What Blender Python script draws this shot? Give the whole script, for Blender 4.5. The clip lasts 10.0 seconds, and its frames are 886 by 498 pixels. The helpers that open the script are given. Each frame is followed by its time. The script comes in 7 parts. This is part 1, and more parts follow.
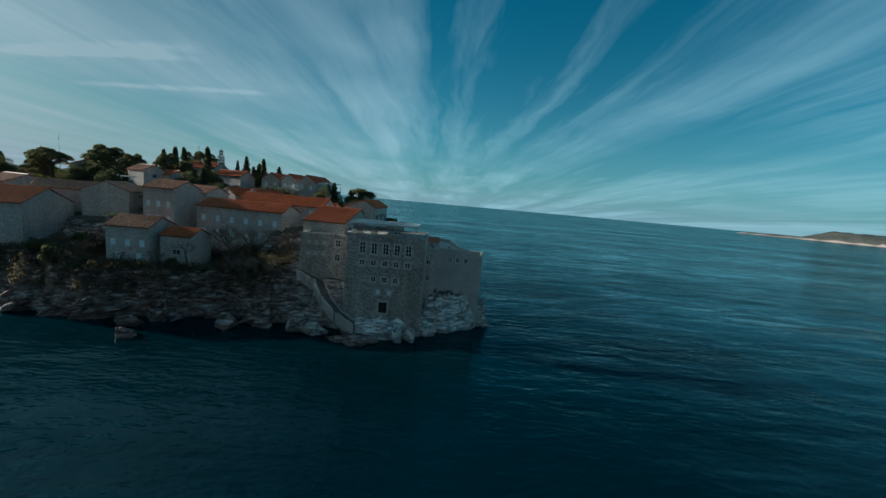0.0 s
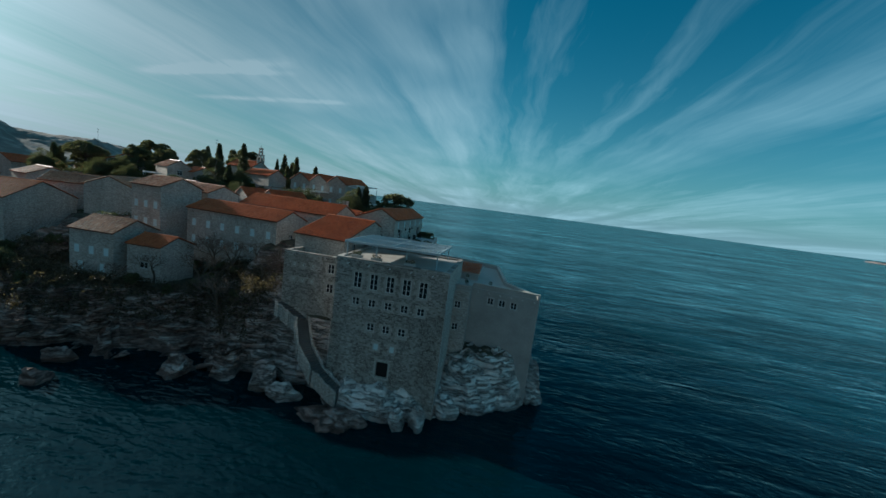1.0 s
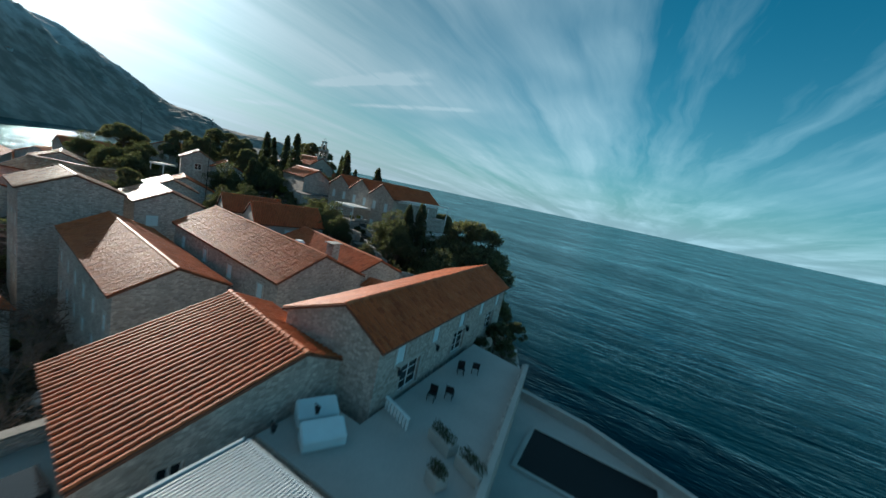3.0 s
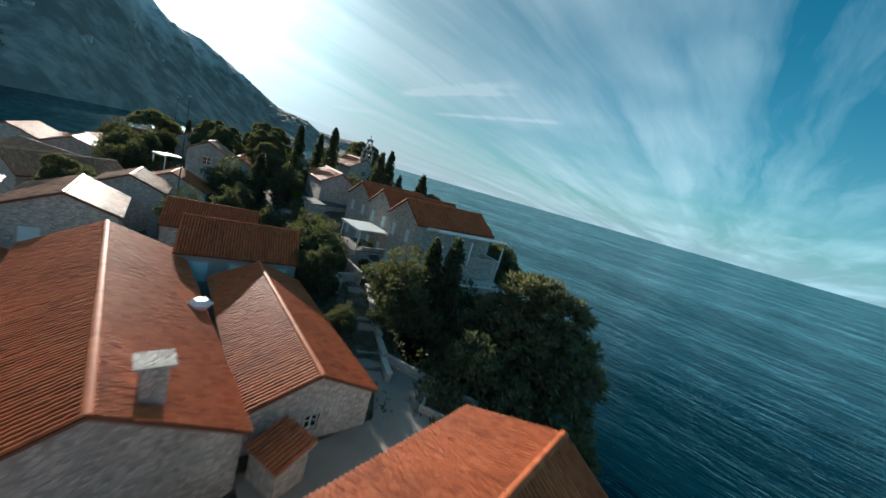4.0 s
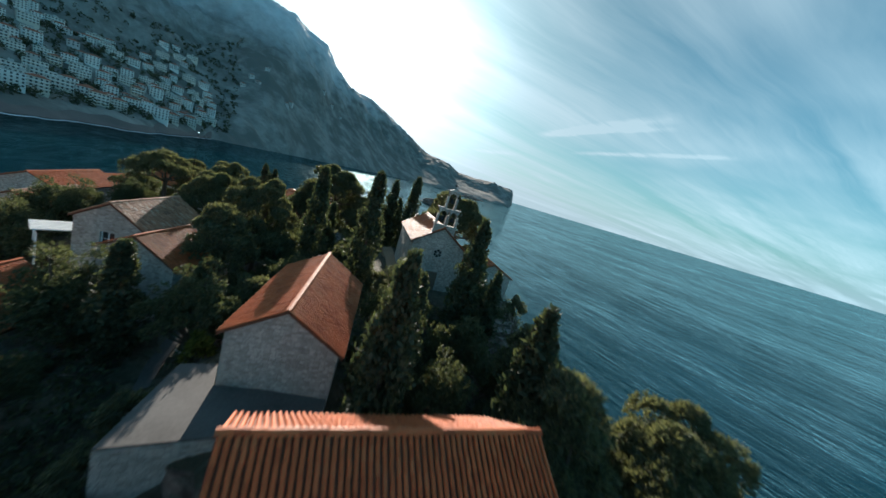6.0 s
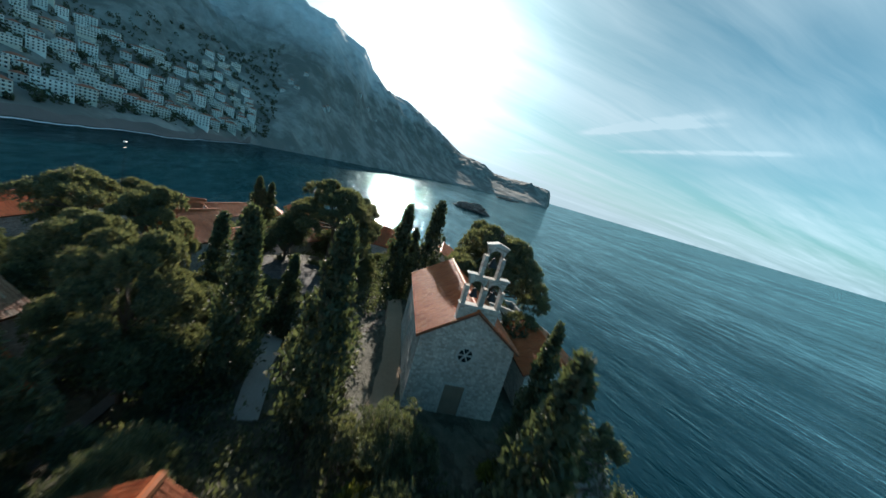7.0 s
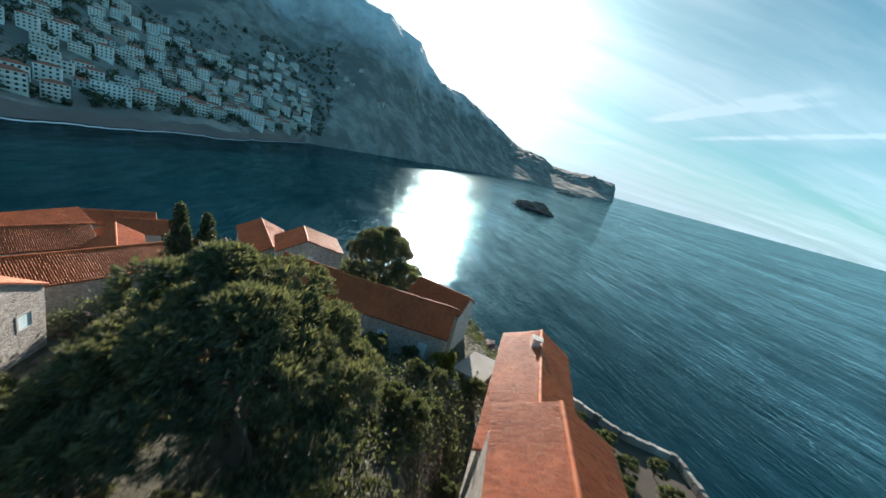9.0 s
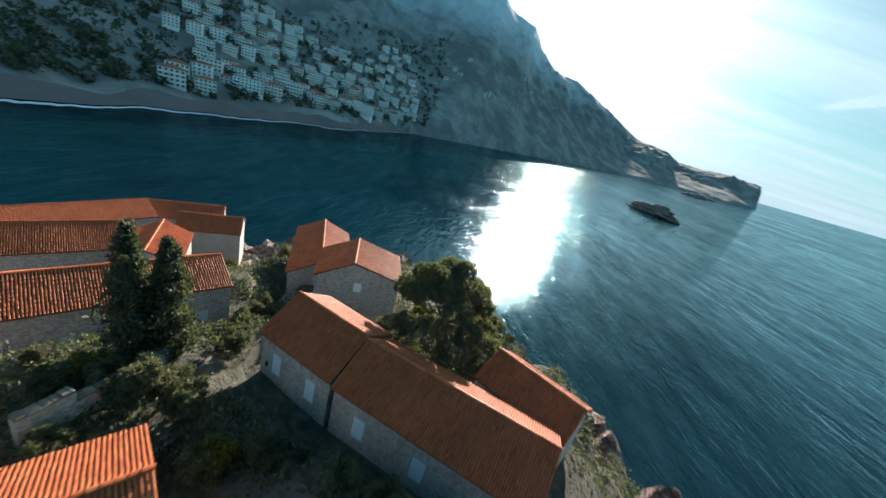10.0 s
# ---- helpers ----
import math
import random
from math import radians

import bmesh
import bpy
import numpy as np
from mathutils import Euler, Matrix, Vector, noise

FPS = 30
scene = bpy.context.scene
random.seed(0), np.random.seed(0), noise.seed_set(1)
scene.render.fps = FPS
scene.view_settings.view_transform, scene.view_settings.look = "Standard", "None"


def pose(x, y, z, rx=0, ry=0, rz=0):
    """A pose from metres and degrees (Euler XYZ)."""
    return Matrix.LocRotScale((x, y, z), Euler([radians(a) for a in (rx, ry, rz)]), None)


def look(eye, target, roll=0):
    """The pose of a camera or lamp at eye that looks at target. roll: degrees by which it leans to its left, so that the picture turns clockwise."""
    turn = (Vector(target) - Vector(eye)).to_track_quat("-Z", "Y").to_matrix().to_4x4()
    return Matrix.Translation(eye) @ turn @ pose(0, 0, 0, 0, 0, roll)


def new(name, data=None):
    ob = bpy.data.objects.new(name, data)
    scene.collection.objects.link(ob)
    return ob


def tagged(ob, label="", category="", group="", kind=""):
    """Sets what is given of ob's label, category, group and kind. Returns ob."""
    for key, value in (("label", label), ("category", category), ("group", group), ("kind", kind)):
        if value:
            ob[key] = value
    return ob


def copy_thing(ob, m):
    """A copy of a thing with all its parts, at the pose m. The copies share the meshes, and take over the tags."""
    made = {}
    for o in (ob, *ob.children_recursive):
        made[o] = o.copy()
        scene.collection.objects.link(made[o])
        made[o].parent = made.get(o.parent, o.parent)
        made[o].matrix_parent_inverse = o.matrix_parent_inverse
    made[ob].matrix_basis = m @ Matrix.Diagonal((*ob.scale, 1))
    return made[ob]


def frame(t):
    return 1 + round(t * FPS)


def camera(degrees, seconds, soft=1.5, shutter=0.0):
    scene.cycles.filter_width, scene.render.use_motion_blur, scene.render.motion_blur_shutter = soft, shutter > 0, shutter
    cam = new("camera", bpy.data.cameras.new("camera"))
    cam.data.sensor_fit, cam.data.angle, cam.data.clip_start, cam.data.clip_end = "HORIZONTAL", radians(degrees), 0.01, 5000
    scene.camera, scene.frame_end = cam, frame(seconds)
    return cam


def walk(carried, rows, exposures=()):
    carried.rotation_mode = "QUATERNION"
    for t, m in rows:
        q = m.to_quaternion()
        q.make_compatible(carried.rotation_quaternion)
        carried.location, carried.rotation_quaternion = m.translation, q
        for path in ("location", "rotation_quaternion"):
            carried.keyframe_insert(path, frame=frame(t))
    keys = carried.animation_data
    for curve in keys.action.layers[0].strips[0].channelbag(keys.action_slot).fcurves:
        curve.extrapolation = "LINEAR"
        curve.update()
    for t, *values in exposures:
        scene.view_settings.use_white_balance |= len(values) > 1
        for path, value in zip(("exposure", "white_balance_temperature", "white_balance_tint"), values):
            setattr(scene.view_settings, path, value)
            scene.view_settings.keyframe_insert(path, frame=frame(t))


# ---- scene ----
cam = camera(103.00, 10.0, soft=1.5, shutter=0.27)

PATH = [
    (0.0, (2.72, -1.23, 26.47, 82.62, -5.08, -0.06)),
    (0.5, (5.11, 11.31, 26.96, 83.08, -7.18, 5.62)),
    (1.0, (5.82, 22.28, 27.90, 82.60, -7.32, 10.42)),
    (1.5, (5.08, 33.43, 28.81, 82.52, -8.35, 14.98)),
    (2.0, (3.30, 45.08, 30.10, 81.98, -9.20, 19.93)),
    (2.5, (0.67, 55.66, 31.40, 81.22, -10.14, 24.60)),
    (2.7, (-0.76, 59.60, 31.84, 81.08, -10.74, 26.10)),
    (3.8, (-10.47, 83.04, 34.37, 78.85, -14.76, 39.58)),
    (4.0, (-12.87, 86.64, 34.53, 79.00, -15.53, 41.61)),
    (4.5, (-19.46, 95.99, 35.19, 79.25, -16.31, 47.86)),
    (5.0, (-27.34, 104.11, 36.33, 79.63, -16.60, 53.31)),
    (5.5, (-35.50, 111.08, 38.02, 79.58, -16.33, 58.71)),
    (6.0, (-45.03, 117.08, 39.87, 78.99, -16.21, 63.68)),
    (6.2, (-48.74, 118.97, 40.52, 78.86, -16.21, 65.06)),
    (7.3, (-70.27, 127.86, 43.21, 76.89, -15.48, 70.48)),
    (7.5, (-74.21, 129.04, 43.48, 76.52, -15.24, 70.92)),
    (8.0, (-84.20, 131.76, 43.67, 75.98, -14.44, 72.33)),
    (8.5, (-94.09, 133.88, 43.69, 75.46, -14.29, 74.34)),
    (9.0, (-104.13, 135.96, 43.68, 74.27, -14.40, 78.38)),
    (9.5, (-114.15, 137.82, 43.55, 72.15, -14.55, 85.00)),
    (10.0, (-124.94, 139.34, 43.47, 68.82, -14.52, 94.93)),
]
walk(cam, [(t, pose(*p)) for t, p in PATH], [(0.0, 0.3, 5600, 2), (1.5, 0.42, 5600, 3), (2.5, 0.62, 5750, 5), (4.5, 0.95, 5900, 8), (7.5, 1.22, 5950, 9), (10.0, 1.42, 5900, 8)])

# ---- world and sun ----
SUN_AZ, SUN_EL = 77.8, 16.5          # to the left of +y, above the horizon
SUN_DIR = Vector((-math.sin(radians(SUN_AZ)) * math.cos(radians(SUN_EL)),
                  math.cos(radians(SUN_AZ)) * math.cos(radians(SUN_EL)), math.sin(radians(SUN_EL))))


class Nodes:
    """Short-hand to wire a node tree."""

    def __init__(self, tree):
        self.tree = tree
        tree.nodes.clear()

    def add(self, kind, ins=None, operation="", use_clamp=False, data_type="", blend_type="", feature="", distance=""):
        n = self.tree.nodes.new(kind)
        if data_type:
            n.data_type = data_type
        if operation:
            n.operation = operation
        if use_clamp:
            n.use_clamp = True
        if blend_type:
            n.blend_type = blend_type
        if feature:
            n.feature = feature
        if distance:
            n.distance = distance
        for k, v in (ins or {}).items():
            self.put(n, k, v)
        return n

    def put(self, n, k, v):
        if isinstance(v, bpy.types.NodeSocket):
            self.tree.links.new(v, n.inputs[k])
        else:
            n.inputs[k].default_value = v

    def math(self, op, a, b=0.0, clamp=False):
        return self.add("ShaderNodeMath", {0: a, 1: b}, operation=op, use_clamp=clamp).outputs[0]

    def vec(self, op, a, b=(0, 0, 0)):
        n = self.add("ShaderNodeVectorMath", {0: a, 1: b}, operation=op)
        return n.outputs["Value"] if op in ("DOT_PRODUCT", "LENGTH") else n.outputs[0]

    def noise(self, vec, scale, detail=4.0, rough=0.55, dist=0.0):
        return self.add("ShaderNodeTexNoise", {"Vector": vec, "Scale": scale, "Detail": detail, "Roughness": rough,
                                               "Distortion": dist}).outputs["Fac"]

    def ramp(self, fac, *stops):
        n = self.add("ShaderNodeValToRGB", {"Fac": fac})
        el = n.color_ramp.elements
        while len(el) < len(stops):
            el.new(0.5)
        for e, (p, c) in zip(el, stops):
            e.position, e.color = p, (*c, 1) if len(c) == 3 else c
        return n.outputs["Color"]

    def mix(self, fac, a, b, blend="MIX"):
        n = self.add("ShaderNodeMix", data_type="RGBA", blend_type=blend)
        self.put(n, 0, fac)
        self.put(n, 6, a if isinstance(a, bpy.types.NodeSocket) else (*a, 1))
        self.put(n, 7, b if isinstance(b, bpy.types.NodeSocket) else (*b, 1))
        return n.outputs[2]

    def mapr(self, v, a, b, c=0.0, d=1.0):
        return self.add("ShaderNodeMapRange", {0: v, 1: a, 2: b, 3: c, 4: d}).outputs[0]


def g3(v):
    return (v, v, v)


def make_world():
    w = bpy.data.worlds.new("sky")
    scene.world = w
    w.use_nodes = True
    n = Nodes(w.node_tree)
    sky = n.add("ShaderNodeTexSky")
    sky.sky_type, sky.sun_disc, sky.sun_elevation, sky.sun_rotation = "NISHITA", False, radians(SUN_EL), radians(-SUN_AZ)
    sky.air_density, sky.dust_density, sky.ozone_density = 1.0, 1.2, 2.5
    d = n.add("ShaderNodeTexCoord").outputs["Generated"]
    sep = n.add("ShaderNodeSeparateXYZ", {0: d})
    up = n.math("MAXIMUM", sep.outputs[2], 0.0)
    # cirrus: a high flat layer, so the streaks run together towards the horizon
    k = n.math("DIVIDE", 1.0, n.math("ADD", up, 0.07))
    flat = n.add("ShaderNodeCombineXYZ", {0: n.math("MULTIPLY", sep.outputs[0], k), 1: n.math("MULTIPLY", sep.outputs[1], k)}).outputs[0]
    warp = n.vec("SCALE", n.vec("SUBTRACT", n.add("ShaderNodeTexNoise", {"Vector": flat, "Scale": 0.7, "Detail": 3.0}).outputs["Color"], (0.5, 0.5, 0.5)))
    warp.node.inputs["Scale"].default_value = 0.34
    turned = n.add("ShaderNodeMapping", {"Vector": n.vec("ADD", flat, warp), "Rotation": (0, 0, radians(CLOUD_TURN)), "Scale": (1.0, 0.10, 1.0)}).outputs[0]
    streak = n.noise(turned, 1.05, 6.0, 0.55, 0.5)
    fine = n.noise(turned, 5.5, 6.0, 0.62, 1.0)
    patch = n.noise(flat, 0.42, 3.0, 0.5, 0.2)
    dens = n.math("ADD", n.math("MULTIPLY", streak, 0.84), n.math("MULTIPLY", fine, 0.16))
    dens = n.math("MULTIPLY", n.mapr(dens, 0.42, 0.70), n.mapr(patch, 0.28, 0.55))
    toward = n.vec("DOT_PRODUCT", d, tuple(SUN_DIR))
    near = n.mapr(toward, 0.1, 1.0)
    dens = n.math("MULTIPLY", dens, n.mapr(toward, -0.2, 0.85, 0.75, 1.3))
    # contrails: thin straight trails
    trail = 0.0
    for turn, off, wide, lo, hi in ((7.5, 2.04, 0.067, -3.39, -1.81), (-0.6, 3.03, 0.053, -3.11, -1.42), (-2.7, 2.51, 0.051, -2.76, -1.5), (-11.6, 3.84, 0.1, -4.63, -3.35), (2.0, 2.34, 0.047, -3.12, -1.83)):
        p = n.add("ShaderNodeSeparateXYZ", {0: n.add("ShaderNodeMapping", {"Vector": flat, "Rotation": (0, 0, radians(turn))}).outputs[0]})
        wob = n.math("MULTIPLY", n.math("SUBTRACT", n.noise(flat, 2.0, 5.0), 0.5), wide * 1.5)
        band = n.mapr(n.math("ABSOLUTE", n.math("ADD", n.math("SUBTRACT", p.outputs[1], off), wob)), 0.0, wide * 1.5, 0.9, 0.0)
        ends = n.math("MULTIPLY", n.mapr(p.outputs[0], lo, lo + 0.3), n.mapr(p.outputs[0], hi, hi - 0.3))
        trail = n.math("ADD", n.math("MULTIPLY", band, ends), trail)
    dens = n.math("MINIMUM", n.math("ADD", n.math("MULTIPLY", dens, 0.95), n.math("MULTIPLY", trail, n.mapr(fine, 0.3, 0.6))), 1.0)
    # a thin milky veil low over the sea, thicker round the sun
    veil = n.math("POWER", n.math("SUBTRACT", 1.0, up), 6.5)
    glow = n.math("POWER", n.math("MAXIMUM", toward, 0.0), 26.0)
    glare = n.math("POWER", n.math("MAXIMUM", toward, 0.0), 220.0)
    bright = n.math("ADD", n.math("SUBTRACT", 3.2, n.math("MULTIPLY", near, 0.4)), n.math("ADD", n.math("MULTIPLY", glow, 6.5), n.math("MULTIPLY", glare, 8.0)))
    white = n.vec("SCALE", n.mix(near, (0.60, 0.95, 1.04), (0.82, 0.97, 1.0)))
    white.node.inputs["Scale"].default_value = 1.0
    n.put(white.node, "Scale", bright)
    deep = n.mix(1.0, sky.outputs[0], n.mix(n.mapr(toward, 0.3, 0.95), (0.08, 0.56, 0.56), (0.145, 0.30, 0.288)), "MULTIPLY")
    cover = n.math("MINIMUM", n.math("ADD", n.math("MULTIPLY", dens, 0.2),
                                     n.math("ADD", n.math("MULTIPLY", veil, 0.85), n.math("ADD", n.math("MULTIPLY", glow, 0.6), n.mapr(toward, 0.6, 0.97, 0.0, 0.28)))), 1.0)
    col = n.mix(cover, deep, white)
    lit = n.vec("SCALE", n.mix(near, (0.64, 0.96, 1.03), (0.84, 0.97, 1.0)))
    n.put(lit.node, "Scale", n.math("ADD", 5.8, n.math("ADD", n.math("MULTIPLY", near, -2.6), n.math("MULTIPLY", glow, 8.0))))
    col = n.mix(n.math("MULTIPLY", dens, 0.64), col, lit)
    bg = n.add("ShaderNodeBackground", {"Color": col, "Strength": SKY})
    n.add("ShaderNodeOutputWorld", {"Surface": bg.outputs[0]})


CLOUD_TURN, SKY = 4.0, 0.104
make_world()
sun = new("sun", bpy.data.lights.new("sun", "SUN"))
sun.data.energy, sun.data.angle, sun.data.color = 5.0, radians(0.6), (1.0, 0.86, 0.70)
sun.matrix_world = look(SUN_DIR * 100, (0, 0, 0))

# ---- materials ----
def material(name):
    m = bpy.data.materials.new(name)
    m.use_nodes = True
    n = Nodes(m.node_tree)
    pos = n.add("ShaderNodeNewGeometry").outputs["Position"]
    return m, n, pos


def finish(n, color, rough, bump=None, strength=0.4, dist=0.05, metal=0.0, spec=0.5, alpha=None):
    ins = {"Base Color": color if isinstance(color, bpy.types.NodeSocket) else (*color, 1), "Roughness": rough, "Metallic": metal,
           "Specular IOR Level": spec}
    if bump is not None:
        ins["Normal"] = n.add("ShaderNodeBump", {"Height": bump, "Strength": strength, "Distance": dist}).outputs[0]
    b = n.add("ShaderNodeBsdfPrincipled", ins)
    n.add("ShaderNodeOutputMaterial", {"Surface": b.outputs[0]})


def stone_wall(name, light, dark, size=0.42):
    """Coursed rubble of pale limestone with mortar joints and weather stains."""
    m, n, pos = material(name)
    wob = n.add("ShaderNodeTexNoise", {"Vector": pos, "Scale": 1.7, "Detail": 2.0})
    p = n.vec("ADD", pos, n.vec("MULTIPLY", wob.outputs["Color"], (0.22, 0.22, 0.16)))
    p = n.vec("MULTIPLY", p, (1 / size, 1 / size, 1.75 / size))
    cell = n.add("ShaderNodeTexVoronoi", {"Vector": p, "Scale": 1.0, "Randomness": 0.72})
    edge = n.add("ShaderNodeTexVoronoi", {"Vector": p, "Scale": 1.0, "Randomness": 0.72}, feature="DISTANCE_TO_EDGE").outputs["Distance"]
    joint = n.mapr(edge, 0.02, 0.11)
    tone = n.add("ShaderNodeSeparateColor", {0: cell.outputs["Color"]}).outputs[0]
    mid = [(a + b) / 2 for a, b in zip(light, dark)]
    col = n.ramp(tone, (0.0, dark), (0.45, mid), (1.0, light))
    grain = n.noise(pos, 14.0, 6.0, 0.7)
    col = n.mix(0.5, col, n.ramp(grain, (0.3, g3(0.65)), (0.75, g3(1.2))), "MULTIPLY")
    stain = n.noise(n.vec("MULTIPLY", pos, (0.35, 0.35, 0.12)), 1.0, 5.0, 0.6)
    col = n.mix(0.5, col, n.ramp(stain, (0.33, (0.55, 0.52, 0.48)), (0.62, g3(1.05))), "MULTIPLY")
    col = n.mix(joint, [c * 0.76 for c in mid], col)
    h = n.math("ADD", n.math("MULTIPLY", joint, 1.0), n.math("MULTIPLY", grain, 0.5))
    finish(n, col, 0.9, h, 0.75, 0.06, spec=0.25)
    return m


def plain(name, color, rough=0.7, vary=0.18, scale=3.0, bump=0.25, metal=0.0, dist=0.02, spec=0.4):
    m, n, pos = material(name)
    big = n.noise(pos, scale * 0.25, 4.0, 0.6)
    fine = n.noise(pos, scale * 5, 5.0, 0.65)
    f = n.math("ADD", n.math("MULTIPLY", big, 0.6), n.math("MULTIPLY", fine, 0.4))
    col = n.ramp(f, (0.3, [c * (1 - vary) for c in color]), (0.7, [min(1, c * (1 + vary * 0.6)) for c in color]))
    finish(n, col, rough, fine, bump, dist, metal, spec)
    return m


def tile_material(name, base, pale, dark, lichen=0.35, gloss=(0.40, 0.58, 0.4)):
    """Fired clay roof tiles: every tile a tone of its own, soot and lichen in patches."""
    m, n, pos = material(name)
    geo = n.add("ShaderNodeNewGeometry").outputs["Random Per Island"]
    obj = n.add("ShaderNodeObjectInfo").outputs["Random"]
    rnd = n.math("FRACT", n.math("ADD", geo, n.math("MULTIPLY", obj, 7.31)))
    col = n.ramp(rnd, (0.0, dark), (0.25, base), (0.8, [b * 1.12 for b in base]), (1.0, pale))
    big = n.noise(pos, 0.35, 5.0, 0.62)
    col = n.mix(lichen, col, n.ramp(big, (0.35, (0.50, 0.46, 0.44)), (0.62, (1.08, 1.0, 0.95))), "MULTIPLY")
    fine = n.noise(pos, 9.0, 5.0, 0.7)
    col = n.mix(0.45, col, n.ramp(fine, (0.3, g3(0.6)), (0.7, g3(1.1))), "MULTIPLY")
    finish(n, col, n.mapr(fine, 0.3, 0.7, gloss[0], gloss[1]), fine, 0.3, 0.02, spec=gloss[2])
    return m


def rock_material(name="sea_cliff_rock", pale_from=-16.0):
    m, n, pos = material(name)
    p = n.vec("MULTIPLY", pos, (1.0, 1.0, 1.6))
    strata = n.noise(n.add("ShaderNodeMapping", {"Vector": pos, "Rotation": (0.5, 0.35, 0.4), "Scale": (0.25, 0.3, 1.6)}).outputs[0], 1.1, 8.0, 0.68, 0.15)
    slab = n.add("ShaderNodeMapping", {"Vector": p, "Rotation": (0.6, 0.5, 0.5), "Scale": (0.35, 0.5, 1.5)}).outputs[0]
    crack = n.math("ABSOLUTE", n.math("SUBTRACT", n.noise(slab, 0.75, 9.0, 0.62, 0.3), 0.5))
    fine = n.noise(pos, 5.0, 8.0, 0.72)
    red = n.ramp(strata, (0.3, (0.09, 0.052, 0.044)), (0.46, (0.20, 0.13, 0.11)), (0.57, (0.36, 0.28, 0.25)), (0.68, (0.56, 0.51, 0.48)))
    pale = n.ramp(strata, (0.3, (0.34, 0.27, 0.24)), (0.42, (0.55, 0.50, 0.47)), (0.54, (0.70, 0.67, 0.64)), (0.72, (0.78, 0.76, 0.73)))
    xyz = n.add("ShaderNodeSeparateXYZ", {0: pos})
    z = xyz.outputs[2]
    # paler limestone crops out at the eastern point
    east = n.mapr(n.math("ADD", xyz.outputs[0], n.math("MULTIPLY", n.noise(pos, 0.12, 4.0), 30.0)), pale_from, pale_from + 22.0)
    col = n.mix(east, red, pale)
    col = n.mix(1.0, col, n.ramp(crack, (0.0, g3(0.28)), (0.016, g3(0.8)), (0.06, g3(1.12))), "MULTIPLY")
    wet = n.mapr(n.math("ADD", z, n.math("MULTIPLY", n.noise(pos, 0.7, 4.0), 3.0)), 1.6, 3.6)
    col = n.mix(wet, (0.085, 0.05, 0.042), col)
    slope = n.add("ShaderNodeSeparateXYZ", {0: n.add("ShaderNodeNewGeometry").outputs["Normal"]}).outputs[2]
    soil = n.math("MULTIPLY", n.mapr(n.math("ADD", slope, n.math("MULTIPLY", n.noise(pos, 0.5, 5.0), 0.35)), 0.78, 1.02), n.mapr(z, 5.0, 8.0))
    ground = n.ramp(n.noise(pos, 1.3, 7.0, 0.7), (0.3, (0.06, 0.06, 0.04)), (0.55, (0.11, 0.10, 0.07)), (0.75, (0.20, 0.165, 0.125)))
    col = n.mix(soil, col, ground)
    h = n.math("ADD", n.math("ADD", n.math("MULTIPLY", strata, 0.9), n.mapr(crack, 0.0, 0.05, 0.0, 1.0)), n.math("MULTIPLY", fine, 0.5))
    finish(n, col, n.mapr(wet, 0.0, 1.0, 0.35, 0.88), h, 0.9, 0.35, spec=0.35)
    return m


